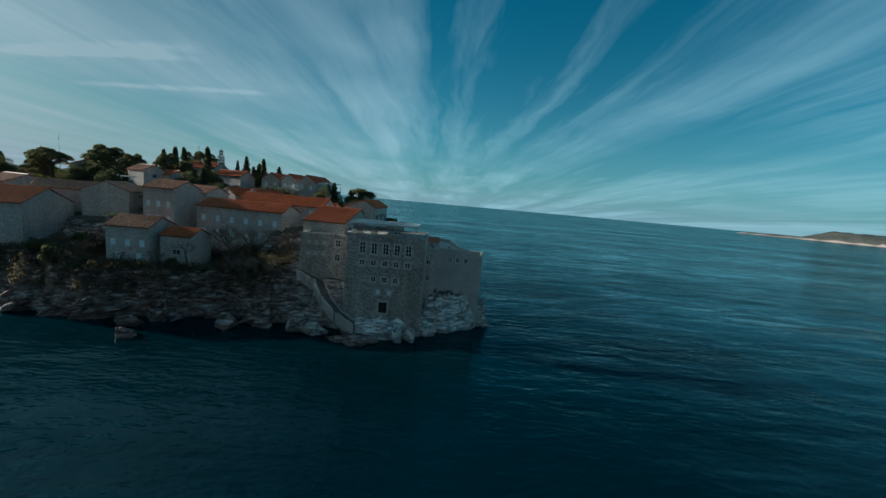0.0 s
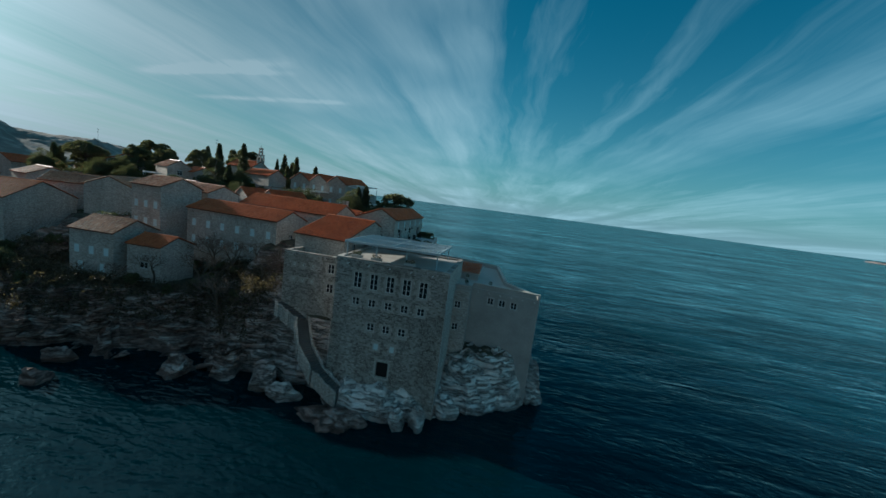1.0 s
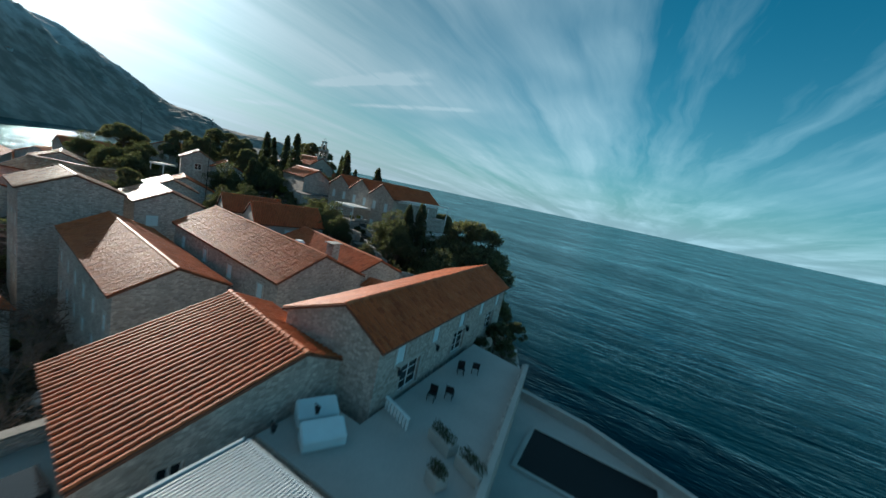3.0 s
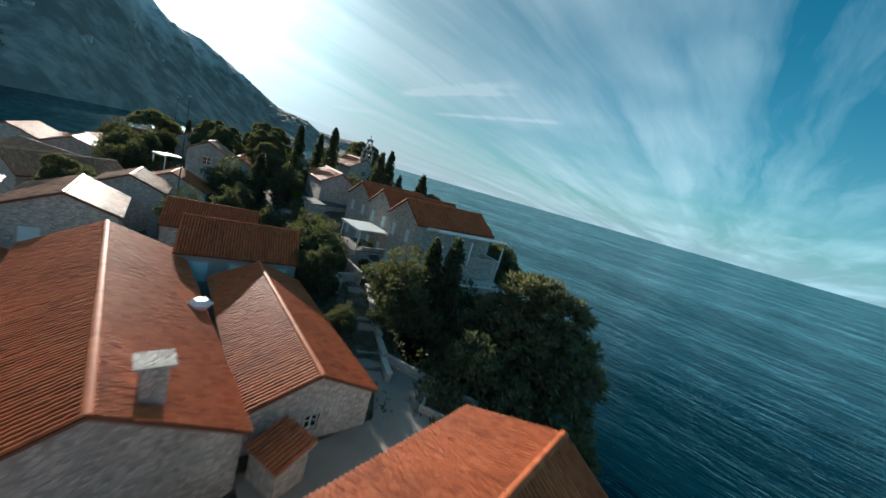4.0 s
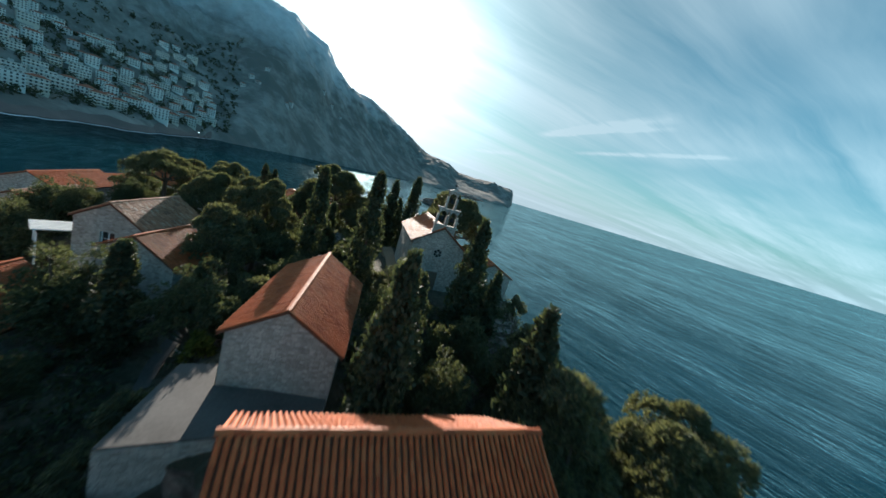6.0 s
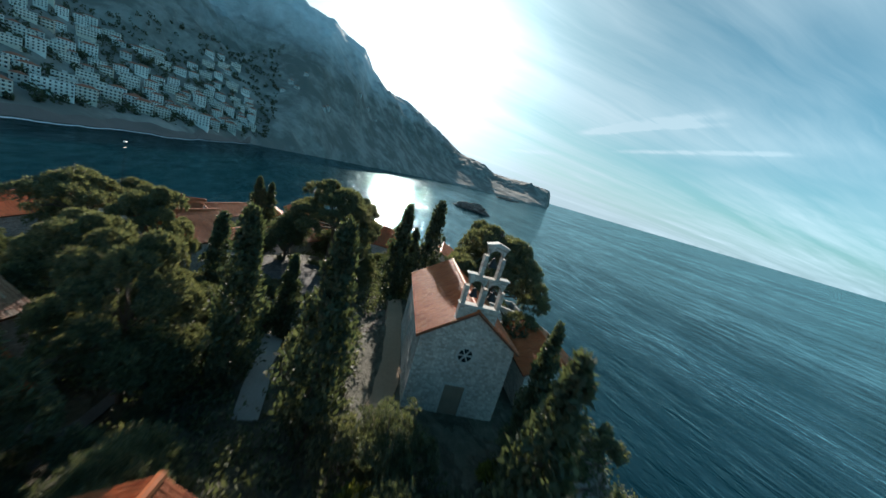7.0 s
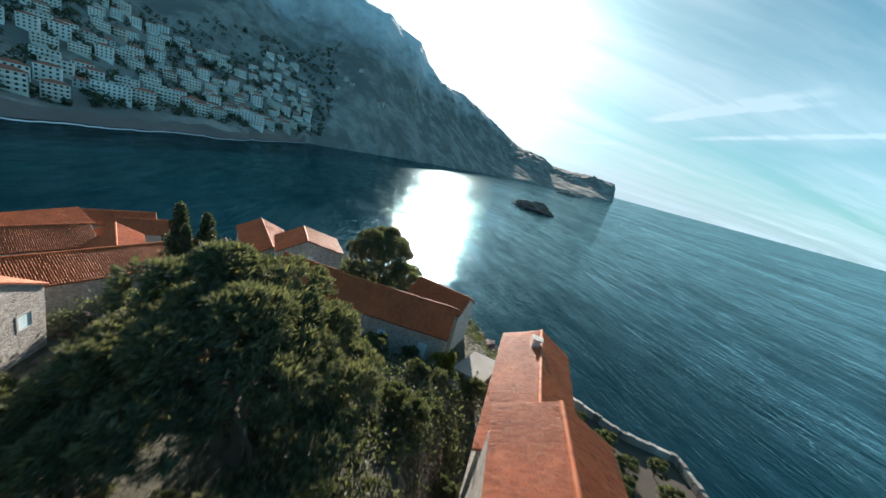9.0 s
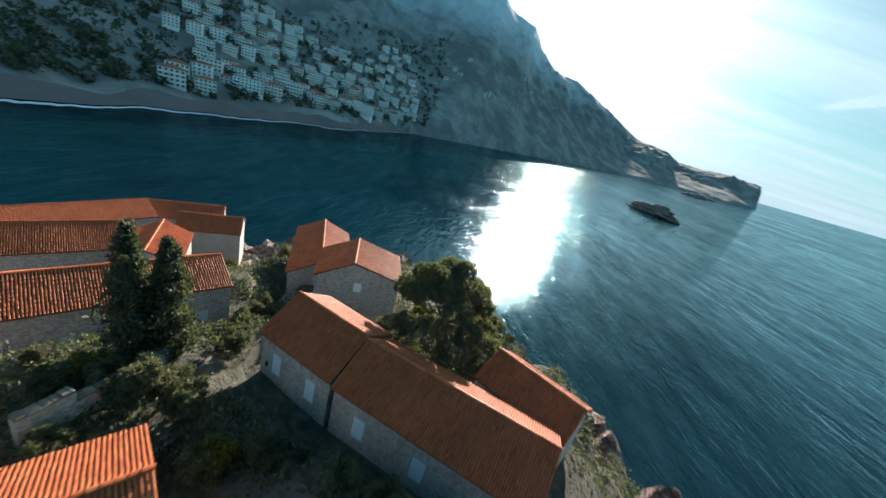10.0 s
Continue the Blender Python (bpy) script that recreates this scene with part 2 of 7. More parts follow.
def sea_material():
    """Open water: long crests, shorter wavelets and gusts set the surface's slope directly."""
    m, n, pos = material("sea_water")
    gust = n.mapr(n.noise(n.vec("MULTIPLY", pos, (1.0, 0.45, 1.0)), 0.011, 4.0, 0.55), 0.3, 0.7, 0.65, 1.3)

    def height(dx, dy):
        p = n.vec("ADD", pos, (dx, dy, 0.0))
        roll = n.add("ShaderNodeMapping", {"Vector": p, "Rotation": (0, 0, radians(-38)), "Scale": (0.32, 1.0, 1.0)}).outputs[0]
        swell = n.noise(roll, 0.045, 1.0, 0.5, 0.3)
        crest = n.math("ABSOLUTE", n.math("SUBTRACT", n.noise(roll, 0.36, 3.0, 0.6, 0.2), 0.5))
        ridge = n.math("ABSOLUTE", n.math("SUBTRACT", n.noise(roll, 0.125, 2.0, 0.5, 0.2), 0.5))
        chop = n.math("ABSOLUTE", n.math("SUBTRACT", n.noise(roll, 1.45, 3.0, 0.62, 0.25), 0.5))
        return n.math("SUBTRACT", n.math("MULTIPLY", swell, 3.2), n.math("ADD", n.math("MULTIPLY", ridge, 3.6), n.math("ADD", n.math("MULTIPLY", crest, 2.8), n.math("MULTIPLY", chop, 1.05))))

    e = 0.14
    h = height(0.0, 0.0)
    wind = n.add("ShaderNodeMapping", {"Vector": pos, "Rotation": (0, 0, radians(-38)), "Scale": (0.32, 1.0, 1.0)}).outputs[0]
    streak = n.mapr(n.noise(wind, 0.055, 4.0, 0.62, 0.5), 0.36, 0.64, 0.6, 1.35)
    k = n.math("MULTIPLY", n.math("MULTIPLY", gust, streak), -WAVE / e)
    nx = n.math("MULTIPLY", n.math("SUBTRACT", height(e, 0.0), h), k)
    ny = n.math("MULTIPLY", n.math("SUBTRACT", height(0.0, e), h), k)
    normal = n.vec("NORMALIZE", n.add("ShaderNodeCombineXYZ", {0: nx, 1: ny, 2: 1.0}).outputs[0])
    deep = n.ramp(n.noise(pos, 0.012, 4.0, 0.55), (0.35, (0.0004, 0.009, 0.014)), (0.65, (0.0006, 0.015, 0.022)))
    dist = n.vec("LENGTH", n.vec("SUBTRACT", pos, (-60.0, 90.0, 0.0)))
    body = n.add("ShaderNodeBsdfDiffuse", {"Color": n.mix(0.5, deep, n.ramp(streak, (0.0, (0.75, 0.75, 0.75)), (1.0, (1.25, 1.25, 1.25))), "MULTIPLY"), "Normal": normal})
    sheen = n.add("ShaderNodeBsdfGlossy", {"Color": (0.66, 0.93, 1.0, 1), "Roughness": n.mapr(dist, 60.0, 700.0, 0.04, 0.085), "Normal": normal})
    # steep little waves hide one another at low angles, so the gloss levels off
    gloss = n.mapr(n.add("ShaderNodeFresnel", {"IOR": 1.333, "Normal": normal}).outputs[0], 0.0, 1.0, 0.016, 0.80)
    gloss = n.math("MULTIPLY", gloss, n.math("MULTIPLY", n.mapr(n.noise(wind, 0.16, 5.0, 0.68, 0.3), 0.36, 0.64, 0.6, 1.15), n.mapr(n.noise(wind, 0.013, 4.0, 0.6, 0.4), 0.38, 0.62, 0.72, 1.1)))
    mixed = n.add("ShaderNodeMixShader", {0: gloss, 1: body.outputs[0], 2: sheen.outputs[0]})
    n.add("ShaderNodeOutputMaterial", {"Surface": mixed.outputs[0]})
    return m


WAVE = 0.185


def leaf_material(name, dark, light, tips):
    m, n, pos = material(name)
    rnd = n.add("ShaderNodeNewGeometry").outputs["Random Per Island"]
    obj = n.add("ShaderNodeObjectInfo").outputs["Random"]
    col = n.ramp(rnd, (0.0, dark), (0.6, light), (1.0, tips))
    col = n.mix(0.4, col, n.ramp(obj, (0.0, g3(0.65)), (1.0, g3(1.2))), "MULTIPLY")
    col = n.mix(0.4, col, n.ramp(n.noise(pos, 0.8, 3.0), (0.3, g3(0.6)), (0.7, g3(1.15))), "MULTIPLY")
    b = n.add("ShaderNodeBsdfPrincipled", {"Base Color": col, "Roughness": 0.65, "Specular IOR Level": 0.25})
    t = n.add("ShaderNodeBsdfTranslucent", {"Color": n.mix(1.0, col, (1.35, 1.42, 0.75), "MULTIPLY")})
    s = n.add("ShaderNodeMixShader", {0: 0.36, 1: b.outputs[0], 2: t.outputs[0]})
    n.add("ShaderNodeOutputMaterial", {"Surface": s.outputs[0]})
    return m


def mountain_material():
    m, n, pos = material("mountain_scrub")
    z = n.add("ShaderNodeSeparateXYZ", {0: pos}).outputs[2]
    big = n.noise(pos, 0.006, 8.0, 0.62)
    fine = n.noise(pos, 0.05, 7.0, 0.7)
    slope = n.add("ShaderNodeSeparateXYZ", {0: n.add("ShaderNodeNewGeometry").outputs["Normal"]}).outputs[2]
    # scrub and rock colours are lightened to stand in for distant haze
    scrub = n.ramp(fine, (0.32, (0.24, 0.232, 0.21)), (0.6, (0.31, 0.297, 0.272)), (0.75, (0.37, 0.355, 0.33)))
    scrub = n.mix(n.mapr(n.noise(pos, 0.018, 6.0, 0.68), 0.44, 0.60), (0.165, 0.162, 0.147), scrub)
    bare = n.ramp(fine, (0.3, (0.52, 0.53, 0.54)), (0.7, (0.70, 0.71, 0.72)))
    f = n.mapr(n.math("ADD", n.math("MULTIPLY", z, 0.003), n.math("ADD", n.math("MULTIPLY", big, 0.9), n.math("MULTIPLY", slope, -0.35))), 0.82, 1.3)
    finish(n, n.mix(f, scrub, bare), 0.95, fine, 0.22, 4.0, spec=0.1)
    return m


def island_material():
    """Dark scrub above pale, pinkish sea cliffs."""
    m, n, pos = material("far_island_scrub")
    z = n.add("ShaderNodeSeparateXYZ", {0: pos}).outputs[2]
    rough = n.noise(pos, 0.02, 6.0, 0.65)
    scrub = n.ramp(n.noise(pos, 0.05, 5.0, 0.6), (0.3, (0.05, 0.058, 0.055)), (0.7, (0.10, 0.105, 0.09)))
    cliff = n.mapr(n.math("ADD", z, n.math("MULTIPLY", rough, 36.0)), 24.0, 34.0)
    finish(n, n.mix(cliff, (0.42, 0.33, 0.30), scrub), 0.95, rough, 0.4, 3.0, spec=0.1)
    return m


M_ISLE = island_material()
M_STONE = stone_wall("grey_limestone_wall", (0.68, 0.635, 0.59), (0.36, 0.325, 0.295), 0.28)
M_STONE_WARM = stone_wall("warm_limestone_wall", (0.69, 0.635, 0.575), (0.36, 0.32, 0.285), 0.28)
M_PLASTER = plain("rough_render", (0.40, 0.385, 0.365), 0.9, 0.3, 1.2, 0.5)
M_CUT = plain("cut_limestone", (0.46, 0.44, 0.405), 0.8, 0.2, 2.0, 0.3)
M_TILE = tile_material("clay_tiles", (0.48, 0.132, 0.048), (0.54, 0.175, 0.07), (0.38, 0.095, 0.036), 0.4, (0.46, 0.66, 0.18))
M_TILE_OLD = tile_material("weathered_clay_tiles", (0.48, 0.23, 0.13), (0.62, 0.42, 0.29), (0.28, 0.13, 0.08), 0.5, (0.38, 0.57, 0.32))
# pan tiles in the gaps, darker than the barrel tiles
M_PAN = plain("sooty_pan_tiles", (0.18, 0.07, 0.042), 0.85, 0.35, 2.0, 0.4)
M_MORTAR = plain("ridge_mortar", (0.52, 0.40, 0.33), 0.85, 0.25, 3.0, 0.4)
M_SHUTTER = plain("pale_blue_paint", (0.62, 0.74, 0.77), 0.55, 0.12, 4.0, 0.15)
M_WHITE = plain("white_paint", (0.78, 0.79, 0.78), 0.5, 0.08, 4.0, 0.1)
M_LOUVRE = plain("pale_louvre_metal", (0.40, 0.48, 0.51), 0.42, 0.06, 2.0, 0.05)
M_PAVING = plain("pale_stone_paving", (0.44, 0.42, 0.39), 0.8, 0.16, 1.5, 0.25)
M_PATH = plain("worn_stone_path", (0.105, 0.10, 0.096), 0.85, 0.5, 1.2, 0.5)
M_DARKGLASS = plain("dark_window_glass", (0.02, 0.025, 0.03), 0.08, 0.1, 1.0, 0.0, spec=0.6)
M_POOL = plain("dark_pool_cover", (0.012, 0.014, 0.016), 0.6, 0.2, 1.0, 0.1, spec=0.2)
M_COBBLE = stone_wall("dark_cobbles", (0.13, 0.122, 0.117), (0.06, 0.057, 0.056), 0.4)
M_SLAB = plain("pale_path_slabs", (0.27, 0.25, 0.225), 0.85, 0.3, 1.5, 0.4)
M_EARTH_DARK = plain("brown_court_paving", (0.13, 0.085, 0.065), 0.9, 0.35, 2.0, 0.5)
M_SOIL = plain("garden_soil", (0.075, 0.062, 0.048), 0.95, 0.4, 1.0, 0.6)
M_EARTH = plain("trodden_earth", (0.30, 0.20, 0.13), 0.95, 0.25, 1.0, 0.5)
M_WOOD = plain("grey_wood", (0.20, 0.15, 0.11), 0.7, 0.3, 3.0, 0.3)
# dark iron, also used on sheets that paint the shade of unlit rooms
M_IRON_AND_SHADE = plain("dark_iron", (0.03, 0.03, 0.032), 0.5, 0.2, 4.0, 0.2, metal=0.6)
M_BARK = plain("bark", (0.11, 0.085, 0.065), 0.9, 0.35, 3.0, 0.8, dist=0.06)
M_TWIG = plain("bare_twigs", (0.17, 0.125, 0.10), 0.9, 0.3, 3.0, 0.3)
M_ROCK = rock_material()
M_ROCK_RED = rock_material("red_shore_rock", 40.0)
M_SEA = sea_material()
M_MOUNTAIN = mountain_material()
M_SAND = plain("beach_shingle", (0.15, 0.125, 0.115), 0.95, 0.2, 0.1, 0.3)
M_FOAM = plain("surf_foam", (0.75, 0.78, 0.80), 0.8, 0.1, 0.3, 0.3)
M_CYPRESS = leaf_material("cypress_leaves", (0.044, 0.055, 0.038), (0.075, 0.088, 0.056), (0.115, 0.122, 0.075))
M_PINE = leaf_material("pine_needles", (0.07, 0.078, 0.056), (0.135, 0.138, 0.088), (0.23, 0.215, 0.125))
M_OLIVE = leaf_material("broad_leaves", (0.048, 0.058, 0.034), (0.105, 0.115, 0.068), (0.18, 0.18, 0.11))
M_YELLOW = leaf_material("yellow_green_leaves", (0.05, 0.06, 0.012), (0.12, 0.125, 0.025), (0.22, 0.20, 0.05))
M_DRY = leaf_material("dry_brown_scrub", (0.055, 0.044, 0.034), (0.105, 0.082, 0.062), (0.16, 0.125, 0.095))
M_FARTREE = leaf_material("far_tree_leaves", (0.045, 0.055, 0.038), (0.07, 0.08, 0.055), (0.10, 0.105, 0.075))


# ---- building helpers ----
def part(name, bm, mat, parent=None, label="", smooth=False):
    me = bpy.data.meshes.new(name)
    bm.to_mesh(me)
    bm.free()
    return hang(name, me, mat, parent, label, smooth)


def hang(name, me, mat, parent=None, label="", smooth=False):
    me.materials.append(mat)
    if smooth:
        me.polygons.foreach_set("use_smooth", [True] * len(me.polygons))
    ob = new(name, me)
    if parent is not None:
        ob.parent = parent
    if label:
        ob["label"] = label
    return ob


def mesh_of(name, verts, faces):
    me = bpy.data.meshes.new(name)
    me.from_pydata([tuple(v) for v in verts], [], faces)
    me.update()
    return me


def thing(name, m, label, category, group="", kind=""):
    ob = new(name)
    ob.matrix_world = m
    ob.empty_display_size = 0.5
    return tagged(ob, label, category, group, kind)


def box(bm, x0, y0, z0, x1, y1, z1, bevel=0.0):
    r = bmesh.ops.create_cube(bm, size=1.0)
    for v in r["verts"]:
        v.co = Vector((x0 if v.co.x < 0 else x1, y0 if v.co.y < 0 else y1, z0 if v.co.z < 0 else z1))
    if bevel:
        edges = list({e for v in r["verts"] for e in v.link_edges})
        bmesh.ops.bevel(bm, geom=edges, offset=bevel, segments=1, affect="EDGES")
    return bm


def boxed(*a, bevel=0.0):
    return box(bmesh.new(), *a, bevel=bevel)


def tube(bm, a, b, r0, r1, n=8):
    a, b = Vector(a), Vector(b)
    q = (b - a).to_track_quat("Z", "Y").to_matrix()
    ring = [[bm.verts.new(p + q @ Vector((r * math.cos(k * math.tau / n), r * math.sin(k * math.tau / n), 0))) for k in range(n)]
            for p, r in ((a, r0), (b, r1))]
    for k in range(n):
        bm.faces.new((ring[0][k], ring[0][(k + 1) % n], ring[1][(k + 1) % n], ring[1][k]))
    bm.faces.new(ring[1])
    bm.faces.new(ring[0][::-1])
    return bm


BARREL = ((-0.43, -0.15), (-0.32, 0.48), (-0.14, 0.76), (0.14, 0.76), (0.32, 0.48), (0.43, -0.15))


def tile_field(length, run, drop, rng, pitch=0.225, course=0.42, skip=(0, 0), high=0.37, cover=1.0):
    """Barrel tiles over one roof slope: x along the eave, from the ridge (y = 0, z = 0) down to y = run, z = -drop."""
    cols, rows = max(2, round(length / pitch)), max(2, round(math.hypot(run, drop) / course))
    w, verts, faces = length / cols, [], []
    s = math.hypot(run, drop)
    down, norm = np.array([0, run / s, -drop / s]), np.array([0, drop / s, run / s])
    step = s / rows
    prof = BARREL
    h = w * high
    for c in range(cols):
        sag = 0.015 * math.sin(c * 0.21)
        for r in range(rows if not skip[0] <= c < skip[1] else 0):
            jx, jz, lap = rng.uniform(-0.012, 0.012), rng.uniform(-0.012, 0.014) + sag, rng.uniform(0.02, 0.07)
            i = len(verts)
            for d, lift, k in ((r * step - lap, 0.0, 0.92), ((r + 1) * step, 0.022, 1.0)):
                for px, pz in prof:
                    p = np.array([(c + 0.5 + px * k * cover) * w + jx, 0, 0]) + down * d + norm * (pz * h + lift + jz + 0.05)
                    verts.append(p)
            for k in range(5):
                faces.append((i + k, i + 6 + k, i + 7 + k, i + k + 1))
            faces.append((i + 6, i + 11, i + 10, i + 9, i + 8, i + 7))
    return verts, faces


def frame_of(a, b):
    """A pose at a whose x axis runs towards b on the level."""
    return pose(a[0], a[1], 0, 0, 0, math.degrees(math.atan2(b[1] - a[1], b[0] - a[0])))


def block_material(name, light, dark):
    """Squared limestone blocks: every block a tone of its own, with grain and long weather stains."""
    m, n, pos = material(name)
    rnd = n.math("FRACT", n.math("ADD", n.add("ShaderNodeNewGeometry").outputs["Random Per Island"], n.math("MULTIPLY", n.add("ShaderNodeObjectInfo").outputs["Random"], 7.31)))
    mid = [(a + b) / 2 for a, b in zip(light, dark)]
    col = n.ramp(rnd, (0.0, dark), (0.5, mid), (1.0, light))
    grain = n.noise(pos, 11.0, 6.0, 0.7)
    col = n.mix(0.55, col, n.ramp(grain, (0.3, g3(0.5)), (0.75, g3(1.15))), "MULTIPLY")
    stain = n.noise(n.vec("MULTIPLY", pos, (0.4, 0.4, 0.13)), 1.0, 5.0, 0.6)
    col = n.mix(0.7, col, n.ramp(stain, (0.33, (0.5, 0.47, 0.43)), (0.62, g3(1.05))), "MULTIPLY")
    finish(n, col, 0.9, grain, 0.7, 0.04, spec=0.25)
    return m


M_BLOCK = block_material("limestone_blocks", (0.55, 0.52, 0.48), (0.21, 0.195, 0.18))
M_RUBBLE = block_material("brown_rubble", (0.42, 0.35, 0.27), (0.17, 0.14, 0.11))
LATE = []      # single tiles and stones, laid at the end of the file
def panel(verts, faces, o, u, n, length, z0, z1, holes, th):
    """A wall leaf from o along u, facing n, with rectangular openings that go right through it."""
    xs = sorted({0.0, length, *(h[0] for h in holes), *(h[2] for h in holes)})
    zs = sorted({z0, z1, *(h[1] for h in holes), *(h[3] for h in holes)})
    o, u, n = np.array([*o, 0.0]), np.array([*u, 0.0]), np.array([*n, 0.0])

    def quad(*pts):
        i = len(verts)
        verts.extend(pts)
        faces.append((i, i + 1, i + 2, i + 3))

    def at(x, z, d):
        return o + u * x + np.array([0, 0, z]) - n * d

    for xa, xb in zip(xs, xs[1:]):
        for za, zb in zip(zs, zs[1:]):
            xm, zm = (xa + xb) / 2, (za + zb) / 2
            if any(h[0] < xm < h[2] and h[1] < zm < h[3] for h in holes):
                continue
            quad(at(xa, za, 0), at(xb, za, 0), at(xb, zb, 0), at(xa, zb, 0))
            quad(at(xb, za, th), at(xa, za, th), at(xa, zb, th), at(xb, zb, th))
            for on, p, q in ((za == z0, (xa, za), (xb, za)), (zb == z1, (xb, zb), (xa, zb)), (xa == 0.0, (xa, zb), (xa, za)), (xb == length, (xb, za), (xb, zb))):
                if on:
                    quad(at(*q, 0), at(*p, 0), at(*p, th), at(*q, th))
    for xa, za, xb, zb in holes:
        for p, q in (((xa, za), (xa, zb)), ((xa, zb), (xb, zb)), ((xb, zb), (xb, za)), ((xb, za), (xa, za))):
            quad(at(*p, 0), at(*q, 0), at(*q, th), at(*p, th))


def welded(verts, faces):
    """The faces as one bmesh with shared corners."""
    bm = bmesh.new()
    vs = [bm.verts.new(tuple(v)) for v in verts]
    for f in faces:
        keep = [k for i, k in enumerate(f) if np.abs(np.subtract(verts[k], verts[f[i - 1]])).max() > 1e-4]
        if len(keep) > 2:
            bm.faces.new([vs[k] for k in keep])
    bmesh.ops.remove_doubles(bm, verts=bm.verts, dist=0.001)
    return bm


def prism(pts, z0, z1):
    """A flat slab with the outline pts."""
    bm = bmesh.new()
    lo, hi = [bm.verts.new((x, y, z0)) for x, y in pts], [bm.verts.new((x, y, z1)) for x, y in pts]
    for k in range(len(pts)):
        j = (k + 1) % len(pts)
        bm.faces.new((lo[k], lo[j], hi[j], hi[k]))
    bm.faces.new(hi)
    bm.faces.new(lo[::-1])
    bmesh.ops.recalc_face_normals(bm, faces=bm.faces)
    return bm


def window_in(parent, o, u, n, x0, z0, x1, z1, kind):
    """Fills one opening: closed shutters, or a white casement with panes, with a cut-stone surround."""
    th = 0.16
    m = Matrix(((u[0], -n[0], 0, o[0]), (u[1], -n[1], 0, o[1]), (0, 0, 1, 0), (0, 0, 0, 1)))
    # local: x along the wall, y into it, z up

    def put(name, bm, mat, up, label=""):
        bm.transform(m)
        return part(name, bm, mat, up, label)

    b = bmesh.new()
    for a in ((x0 - th, z0 - th * 0.9, x0 - 0.003, z1 + th), (x1 + 0.003, z0 - th * 0.9, x1 + th, z1 + th),
              (x0 - 0.003, z1 + 0.003, x1 + 0.003, z1 + th), (x0 - 0.003, z0 - th * 0.9, x1 + 0.003, z0 - 0.003)):
        box(b, a[0], -0.045, a[1], a[2], 0.03, a[3])
    if kind == "door":
        surround = put("door_surround", b, M_CUT, parent, "pale cut-stone door surround")
    else:
        surround = put("window_surround", b, M_CUT, parent, "pale cut-stone window surround")
    if kind == "void":
        # the shade inside the open door is a dark sheet set back
        put("doorway", boxed(x0, 0.38, z0, x1, 0.42, z1), M_IRON_AND_SHADE, surround, "dark sheet painted as the shade inside the open door")
    elif kind in ("shut", "door"):
        xm = (x0 + x1) / 2
        for xa, xb in ((x0 + 0.01, xm - 0.008), (xm + 0.008, x1 - 0.01)):
            k = max(3, int((z1 - z0) / 0.14))
            prof = [(0.075, z0 + 0.01)]
            for s in range(k):
                prof += [(0.012, z0 + 0.01 + s * (z1 - z0 - 0.02) / k), (0.04, z0 + 0.01 + (s + 0.85) * (z1 - z0 - 0.02) / k)]
            prof.append((0.075, z1 - 0.01))
            b = bmesh.new()
            rows = [[b.verts.new((x, y, z)) for y, z in prof] for x in (xa, xb)]
            for s in range(len(prof)):
                e = (s + 1) % len(prof)
                b.faces.new((rows[0][s], rows[1][s], rows[1][e], rows[0][e]))
            b.faces.new(rows[0][::-1])
            b.faces.new(rows[1])
            put("shutter" if kind == "shut" else "door_leaf", b, M_SHUTTER if kind == "shut" else M_WOOD, surround, "pale blue louvred shutter" if kind == "shut" else "")
    else:
        b = bmesh.new()
        f = 0.07
        xm = (x0 + x1) / 2
        for a in ((x0, z0, x0 + f, z1), (x1 - f, z0, x1, z1), (x0 + f, z1 - f, x1 - f, z1), (x0 + f, z0, x1 - f, z0 + f), (xm - f * 0.6, z0 + f, xm + f * 0.6, z1 - f)):
            box(b, a[0], 0.14, a[1], a[2], 0.20, a[3])
        bars = max(1, round((z1 - z0) / 0.6) - 1)
        for s in range(bars):
            zz = z0 + (s + 1) * (z1 - z0) / (bars + 1)
            box(b, x0 + f, 0.15, zz - 0.02, xm - f * 0.6, 0.19, zz + 0.02)
            box(b, xm + f * 0.6, 0.15, zz - 0.02, x1 - f, 0.19, zz + 0.02)
        put("window_frame", b, M_WHITE, surround, "white wooden casement")
        for xa, xb in ((x0 + f, xm - f * 0.6), (xm + f * 0.6, x1 - f)):
            put("pane", boxed(xa, 0.165, z0 + f, xb, 0.175, z1 - f), M_DARKGLASS, surround, "dark glass pane")
        # a dark sheet behind the panes paints the unlit room
        put("window_reveal", boxed(x0, 0.28, z0, x1, 0.30, z1), M_IRON_AND_SHADE, surround, "dark sheet painted as the unlit room behind")


def row(length, count, z, w=0.9, h=1.25, shift=0.0):
    return [((k + 0.5) * length / count + shift - w / 2, z, (k + 0.5) * length / count + shift + w / 2, z + h) for k in range(count)]


